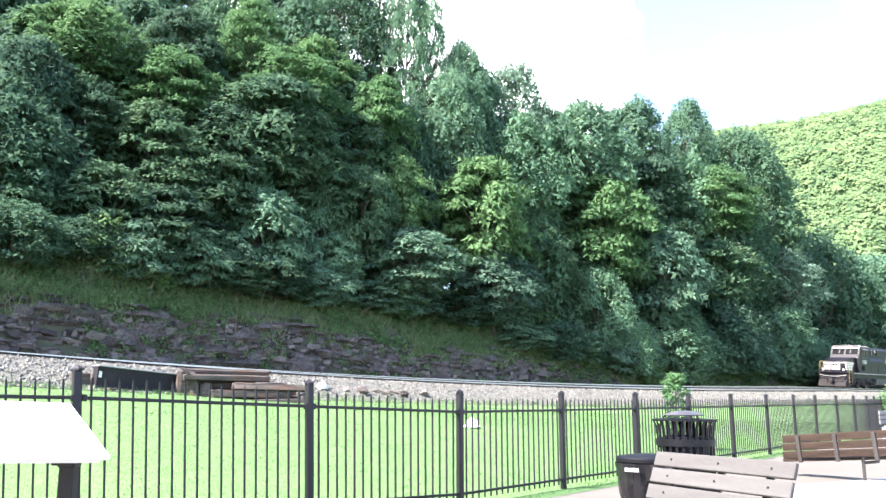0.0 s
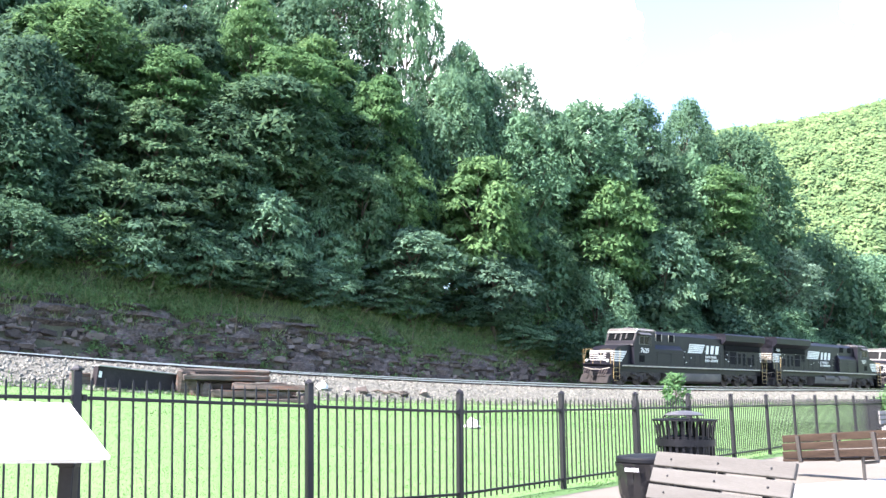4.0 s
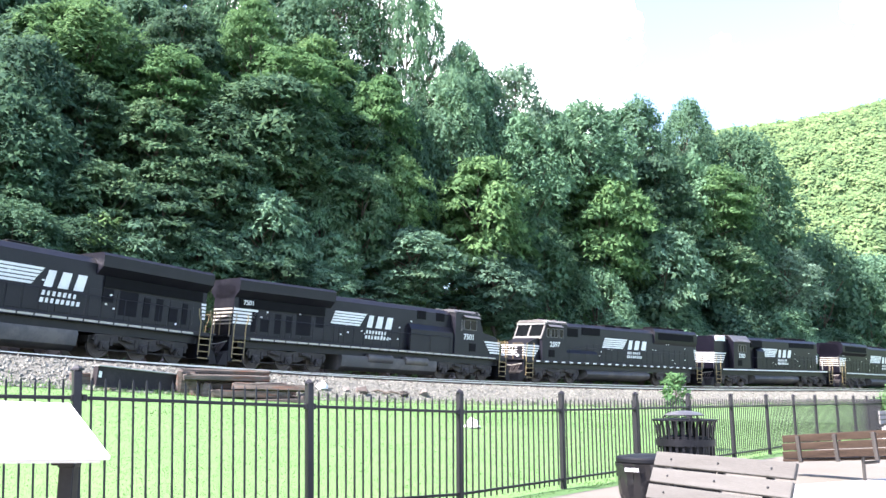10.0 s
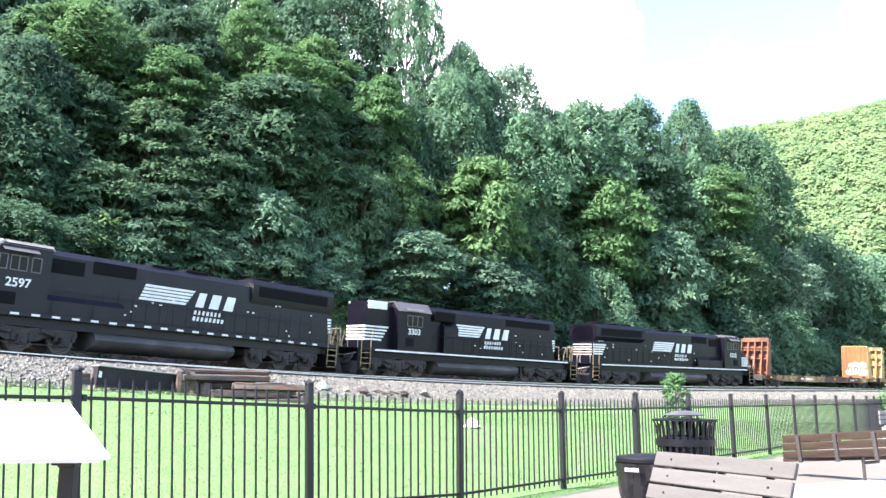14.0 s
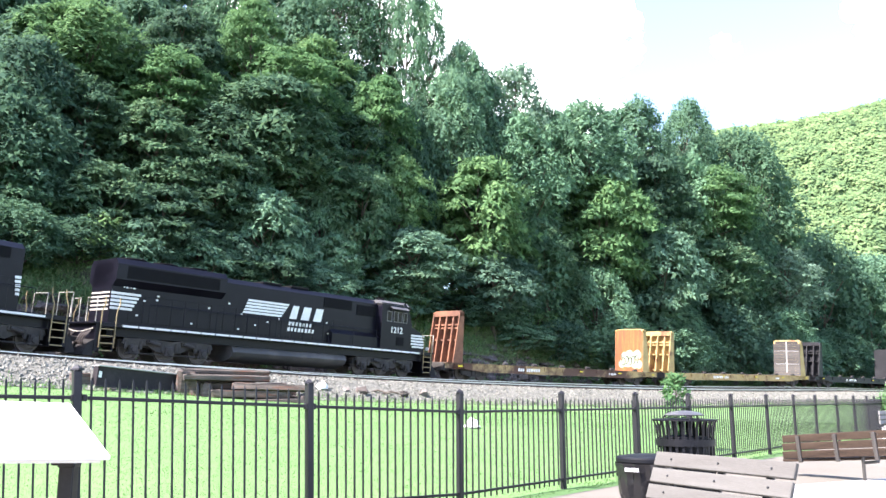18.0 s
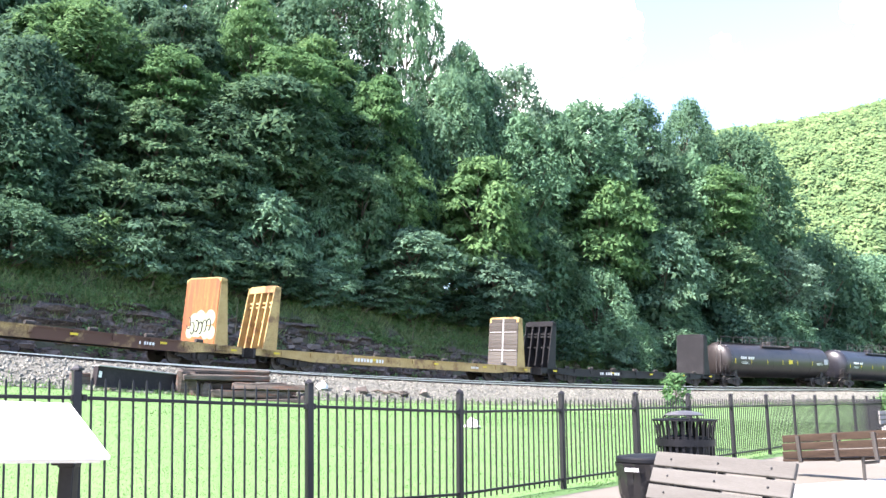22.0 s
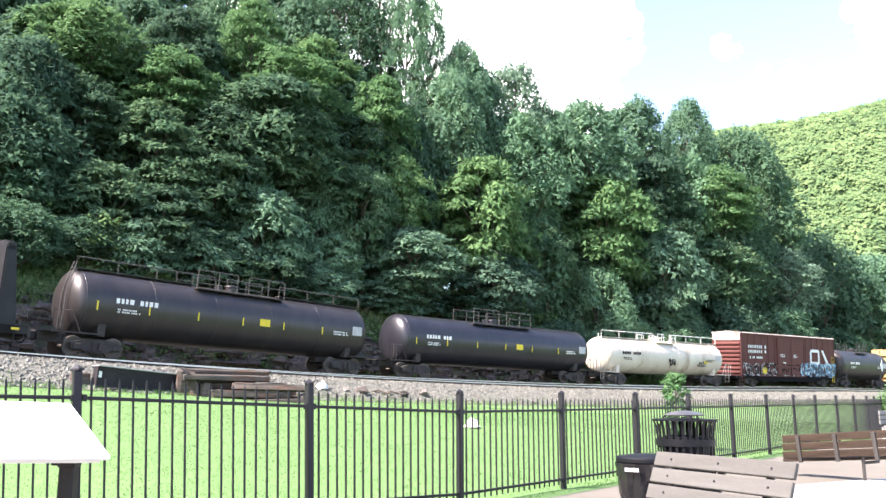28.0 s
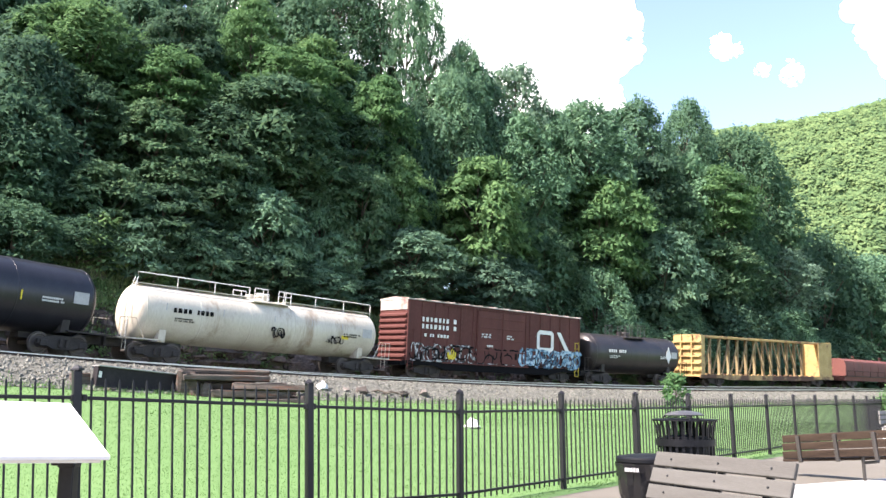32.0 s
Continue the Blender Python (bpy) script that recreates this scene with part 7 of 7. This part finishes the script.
def boxcar(length):
    car = thing("boxcar", "brown steel boxcar with graffiti along its lower side", "boxcar")
    h, t, zb = 8.0, 4.75, 1.0
    part("body", B().box(-h, h, -1.42, 1.42, zb, t, .02), M_BOX, car, "brown riveted body")
    part("roof", B().prism([(-1.5, t), (-1.5, t + .06), (0, t + .18), (1.5, t + .06), (1.5, t)], -h - .04, h + .04, "x"), M_BOXROOF, car, "bleached steel roof")
    for x in np.linspace(-h, h, 14):
        part("roof_rib", B().prism([(-1.5, t + .06), (-1.5, t + .1), (0, t + .22), (1.5, t + .1), (1.5, t + .06), (0, t + .18)], x - .05, x + .05, "x"), M_BOXROOF, car)
    for sy in (-1, 1):
        for x in list(np.linspace(-h + .05, -2.6, 6)) + list(np.linspace(2.75, h - .05, 6)):
            part("side_post", B().box(x - .06, x + .06, sy * 1.42, sy * 1.47, zb + .1, t - .08, .015), M_BOX, car)
        d = part("door", B().box(-2.3, 2.4, sy * 1.42, sy * 1.5, zb + .12, t - .22, .015), M_BOX, car, "sliding door")
        for z in (1.9, 2.65, 3.4, 4.05):
            part("door_rib", B().box(-2.25, 2.35, sy * 1.5, sy * 1.525, z, z + .09, .01), M_BOX, d)
        for x in (-2.2, 0.05, 2.25):
            part("door_bar", B().box(x - .04, x + .04, sy * 1.5, sy * 1.54, zb + .15, t - .25), M_BOX, d)
        part("sill", B().prism([(-h, .8), (-h + 2.2, .8), (-h + 3.2, .55), (h - 3.2, .55), (h - 2.2, .8), (h, .8), (h, zb + .05), (-h, zb + .05)], sy * 1.3, sy * 1.44, "y"), M_GRILLE, car, "black side sill")
        part("door_track", B().box(-5.2, 2.6, sy * 1.44, sy * 1.52, zb - .02, zb + .06), M_BOX, car)
        part("door_track", B().box(-5.2, 2.6, sy * 1.44, sy * 1.5, t - .16, t - .08), M_BOX, car)
    for sx in (-1, 1):
        for z in np.arange(zb + .15, t - .75, .36):
            part("end_rib", B().prism([(sx * h, z), (sx * (h + .13), z + .08), (sx * (h + .13), z + .18), (sx * h, z + .27)], -1.36, 1.36, "y"), M_BOX, car)
        part("end_top", B().box(sx * h, sx * (h + .05), -1.38, 1.38, t - .62, t - .02), M_BOXROOF, car, "pale top of the end wall")
        part("end_sill", B().box(sx * h, sx * (h + .35), -1.3, 1.3, .75, 1.0), M_GRILLE, car)
        for y in (-1.46, 1.46):
            lad = B()
            for x in (sx * (h - .1), sx * (h - .5)):
                lad.tube([(x, y, .5), (x, y, 3.0)], .018, 5)
            for z in np.arange(.55, 3.0, .4):
                lad.tube([(sx * (h - .1), y, z), (sx * (h - .5), y, z)], .016, 5)
            part("ladder", lad, M_BOX if sx < 0 else M_YMARK, car)
        coupler(car, sx * length / 2, sx)
    freight_trucks(car, 6.1)
    y = -1.478
    for z, n in ((3.48, 8), (3.05, 8)):
        marks(car, -6.9, y, z, 1, n, .27, M_WHITE, 21, gap=2.2)
    marks(car, -6.7, y, 2.55, 1, 7, .2, M_WHITE, 22, gap=1.8)
    marks(car, -1.9, -1.53, 2.95, 2, 6, .1, M_WHITE, 23)
    marks(car, .4, -1.53, 2.95, 2, 5, .1, M_WHITE, 24)
    marks(car, -1.4, -1.53, 2.2, 1, 4, .13, M_WHITE, 25)
    # a bold white mark of joined rounded strokes
    b = B()
    w = .14
    path = [(3.7, 3.5), (3.55, 3.35), (3.55, 2.45), (3.7, 2.3), (4.85, 2.3), (5.0, 2.45), (5.0, 3.35), (4.85, 3.5), (3.7, 3.5)]
    b.prism([(5.45, 3.6), (5.85, 3.6), (6.85, 2.25), (6.45, 2.25)], -1.475, -1.482, "y")
    for p, q in zip(path[:-1], path[1:]):
        dx, dz = q[0] - p[0], q[1] - p[1]
        ln = math.hypot(dx, dz)
        nx, nz = -dz / ln * w, dx / ln * w
        b.prism([(p[0] - nx, p[1] - nz), (p[0] + nx, p[1] + nz), (q[0] + nx, q[1] + nz), (q[0] - nx, q[1] - nz)], -1.475, -1.482, "y")
        b.lathe([(w, -1.475), (w, -1.483)], 10, "y", (q[0], 0, q[1]))
    part("white_mark", b, M_WHITE, car, "bold white painted mark")
    for k in range(2):
        scrawl(car, -7.7, -1.486 - k * .006, 1.08, 9.4, 1.05, M_GREYG, 40 + k, 24, .05)
        scrawl(car, 1.9, -1.505 - k * .006, 1.08, 5.9, 1.15, M_BLUEG, 50 + k, 24, .075)
    scrawl(car, -7.7, -1.499, 1.08, 9.4, 1.0, M_GRILLE, 47, 22, .05)
    scrawl(car, 1.9, -1.518, 1.1, 5.9, 1.1, M_GRILLE, 57, 10, .035)
    scrawl(car, -4.6, -1.51, 1.3, .5, .6, M_YMARK, 60, 4, .06)
    return car


def centerbeam(length):
    car = thing("centerbeam_flatcar", "yellow empty centerbeam lumber car with truss", "flatcar")
    h, zb, t = 10.75, 1.0, 4.4
    part("deck", B().box(-h, h, -1.4, 1.4, .85, zb), M_TTX, car)
    for y in (-1.4, 1.4):
        part("side_sill", B().prism([(-h, .75), (-h + 3, .75), (-h + 4, .6), (h - 4, .6), (h - 3, .75), (h, .75), (h, 1.02), (-h, 1.02)], y - .05, y + .05, "y"), M_TTXOLD, car)
        for x in np.linspace(-h + 1.2, h - 1.2, 22):
            part("winch", B().box(x - .1, x + .1, y - .09, y + .09, .98, 1.12, .01), M_TTXOLD, car)
    part("top_chord", B().box(-h + .2, h - .2, -.3, .3, t - .2, t, .03), M_TTX, car, "yellow top beam")
    xs = np.linspace(-h + 2.0, h - 3.2, 13)
    for x in xs:
        part("truss_post", B().box(x - .075, x + .075, -.12, .12, zb, t - .2), M_TRUSS, car)
    for i, (a, b_) in enumerate(zip(xs[:-1], xs[1:])):
        if i < 6:
            q = [(a, zb), (a + .16, zb), (b_, t - .2), (b_ - .16, t - .2)]
        else:
            q = [(b_, zb), (b_ - .16, zb), (a, t - .2), (a + .16, t - .2)]
        part("truss_brace", B().prism(q, -.24, -.15, "y"), M_TRUSS, car)
    for sx in (-1, 1):
        x = sx * h
        part("end_wall", B().prism([(-1.4, zb - .1), (-1.4, t - .15), (-1.25, t), (1.25, t), (1.4, t - .15), (1.4, zb - .1)], x - sx * .3, x - sx * .22, "x"), M_TTX, car, "yellow end bulkhead")
        part("end_side", B().box(x - sx * (1.5 if sx < 0 else 2.6), x - sx * .2, -1.42, -1.38, zb - .1, t - .05), M_TTX, car) if sx > 0 else part("end_side", B().box(x - sx * .7, x - sx * .2, -1.42, -1.38, zb - .1, t - .05), M_TTX, car)
        part("end_side", B().box(x - sx * .7, x - sx * .2, 1.38, 1.42, zb - .1, t - .05), M_TTX, car)
        for z in np.arange(1.3, t - .3, .6):
            part("end_beam", B().box(x - sx * .22, x, -1.38, 1.38, z, z + .12), M_TTX, car)
        for y in (-.55, .55):
            part("end_post", B().box(x - sx * .22, x - sx * .02, y - .06, y + .06, zb, t - .05), M_TTX, car)
        coupler(car, sx * length / 2, sx)
    freight_trucks(car, h - 2.6)
    return car


def coil_car(length):
    car = thing("covered_coil_car", "rusty red coil car under a rounded steel cover", "coil car")
    h = length / 2 - .9
    part("frame", B().box(-h, h, -1.35, 1.35, .75, 1.25, .03), M_RED, car)
    part("walkway", B().box(-h, h, -1.55, -1.3, 1.2, 1.26).box(-h, h, 1.3, 1.55, 1.2, 1.26), M_BKFLAT, car)
    for y in (-1.5, 1.5):
        for x in np.linspace(-h + .3, h - .3, 10):
            part("railing_post", B().tube([(x, y, 1.25), (x, y, 1.75)], .016, 5), M_GRILLE, car)
        part("handrail", B().tube([(-h + .3, y, 1.75), (h - .3, y, 1.75)], .018, 5), M_GRILLE, car)
    prof = [(-1.25, 1.25), (-1.25, 2.3), (-1.1, 2.75), (-.6, 3.0), (.6, 3.0), (1.1, 2.75), (1.25, 2.3), (1.25, 1.25)]
    part("cover", B().prism(prof, -h + .5, h - .5, "x"), M_RED, car, "rounded faded red cover")
    for x in np.linspace(-h + .6, h - .6, 9):
        part("cover_rib", B().prism([(p[0] * 1.015, p[1] + .015) for p in prof], x - .05, x + .05, "x"), M_RED, car)
    for x in (-h * .4, h * .4):
        part("lifting_bracket", B().tube([(x - .2, 0, 3.0), (x - .2, 0, 3.35), (x + .2, 0, 3.35), (x + .2, 0, 3.0)], .05, 6), M_RED, car)
    freight_trucks(car, h - 2.0)
    for sx in (-1, 1):
        coupler(car, sx * length / 2, sx)
    return car


LENGTHS = [22.3, 22.3, 22.05, 20.98, 22.6, 23.07, 22.8, 21.62, 19.67, 20.06, 17.58, 17.57, 13.21, 24.5, 18.0]
SHIFTS = [0, -0.3, -0.1, 0, 0.0, -0.1, -0.4, -0.5, -0.45, -0.2, -0.75, -0.6, -1.2, -1.45, -1.45]
TRAIN = [
    locomotive("ge", "7629", 22.3, False, False, "leading black diesel locomotive with pale cab front"),
    locomotive("ge", "7501", 22.3, True, False, "black diesel locomotive running long hood first"),
    locomotive("sd70", "2597", 22.05, False, False, "dusty black diesel locomotive with white cab front"),
    locomotive("sd40", "3303", 20.98, False, True, "glossy black diesel locomotive with high short hood"),
    locomotive("ace", "1212", 22.6, True, True, "clean black diesel locomotive running backwards, cab last"),
    flatcar(23.07, M_BROWN, M_TTX, "empty brown and yellow bulkhead flatcar, one end rusted orange", back_face=M_ORANGE, front_in=1.45, back_in=1.75, seed=3),
    flatcar(22.8, M_TTX, M_TTX, "empty yellow bulkhead flatcar with one planked end", plank_back=True, sill=M_TTX, front_in=1.2, seed=5),
    flatcar(21.62, M_BKFLAT, M_BKFLAT, "empty black bulkhead flatcar", sill=M_BKFLAT, top=4.35, seed=7),
    tank_car(19.67, 1.52, 2.36, M_TANKA, "long sooty black tank car with roof railing", True, seed=9, deck=2.6, high=.72),
    tank_car(20.06, 1.52, 2.36, M_TANKB, "long blue-black tank car with yellow placard", False, seed=13, deck=2.7, high=.78),
    tank_car(17.58, 1.36, 2.28, M_TANKW, "off-white tank car with white railings, streaked and stained", True, white=True, seed=17),
    boxcar(17.57),
    tank_car(13.21, 1.5, 2.36, M_TANKA, "short dark tank car with a white diamond", False, seed=19, high=.8, plain=True),
    centerbeam(24.5),
    coil_car(18.0),
]

part("diamond", B().prism([(3.2, 2.4), (3.55, 3.1), (3.9, 2.4), (3.55, 1.75)], -1.52, -1.535, "y"), M_WHITE, TRAIN[12], "white diamond sign")
rg_ = random.Random(4)
face_ = 23.07 / 2 - .65 - 1.75 - .04
for k_ in range(9):
    y_, z_ = -.95 + (k_ % 5) * .42 + rg_.uniform(-.1, .1), 1.75 + (k_ // 5) * .6 + rg_.uniform(-.1, .1)
    part("graffiti", B().lathe([(rg_.uniform(.3, .42), face_ - .006 - k_ * .0006), (.3, face_ - .009 - k_ * .0006)], 14, "x", (0, y_, z_)), M_PALEG, TRAIN[5], "pale green sprayed graffiti")
for k_ in range(6):
    y_, z_ = -.8 + k_ * .32, 2.0 + rg_.uniform(-.15, .15)
    part("graffiti", B().tube([(face_ - .014, y_ + .16 * math.cos(q_), z_ + .3 * math.sin(q_)) for q_ in np.linspace(.3 * k_, .3 * k_ + 4.4, 9)], .032, 4), M_BKFLAT, TRAIN[5], "dark sprayed outline")


# ---- what moves ----
NOSE = [(0, 53.08), (6, -0.02), (9, -26.82), (13, -63.22), (19, -117.73), (23, -154.23), (28, -199.75), (32, -236.42)]


def nose_at(t):
    """Smooth cubic through the known places of the train's front."""
    return sum(c * t ** k for k, c in enumerate(NOSE_FIT))


NOSE_FIT = np.polyfit([p[0] for p in NOSE], [p[1] for p in NOSE], 3)[::-1]


def motions():
    along = 0.0
    for car, length, shift in zip(TRAIN, LENGTHS, SHIFTS):
        rows = []
        for k in range(65):
            t = k * 0.5
            mid = nose_at(t) + along + length / 2 + shift
            p, q = on_track(mid - length * 0.31), on_track(mid + length * 0.31)
            d = q - p
            c = (p + q) / 2
            a = math.atan2(d[1], d[0])
            rows.append((t, Matrix.Translation(c) @ Matrix.Rotation(a, 4, "Z") @ Matrix.Rotation(-math.asin(d[2] / np.linalg.norm(d)), 4, "Y") @ Matrix.Rotation(radians(CANT), 4, "X")))
        walk(car, rows)
        # wheels turn while the car is in sight of the camera
        for wheel, x, r in WHEELS:
            if wheel.parent.parent is not car:
                continue
            here = wheel.matrix_basis.copy()
            start = along + length / 2
            spin = []
            for k in range(481):
                t = k / 15
                s = nose_at(t) + start
                if -48 < s < 80:
                    turn = (nose_at(0) - nose_at(t)) / r
                    spin.append((t, here @ Matrix.Rotation(-(turn % (2 * math.pi)), 4, "Y")))
            if spin[0][0] > 0.01:
                spin.insert(0, (0.0, spin[0][1]))
            if spin[-1][0] < 31.99:
                spin.append((32.0, spin[-1][1]))
            walk(wheel, spin)
        along += length


motions()
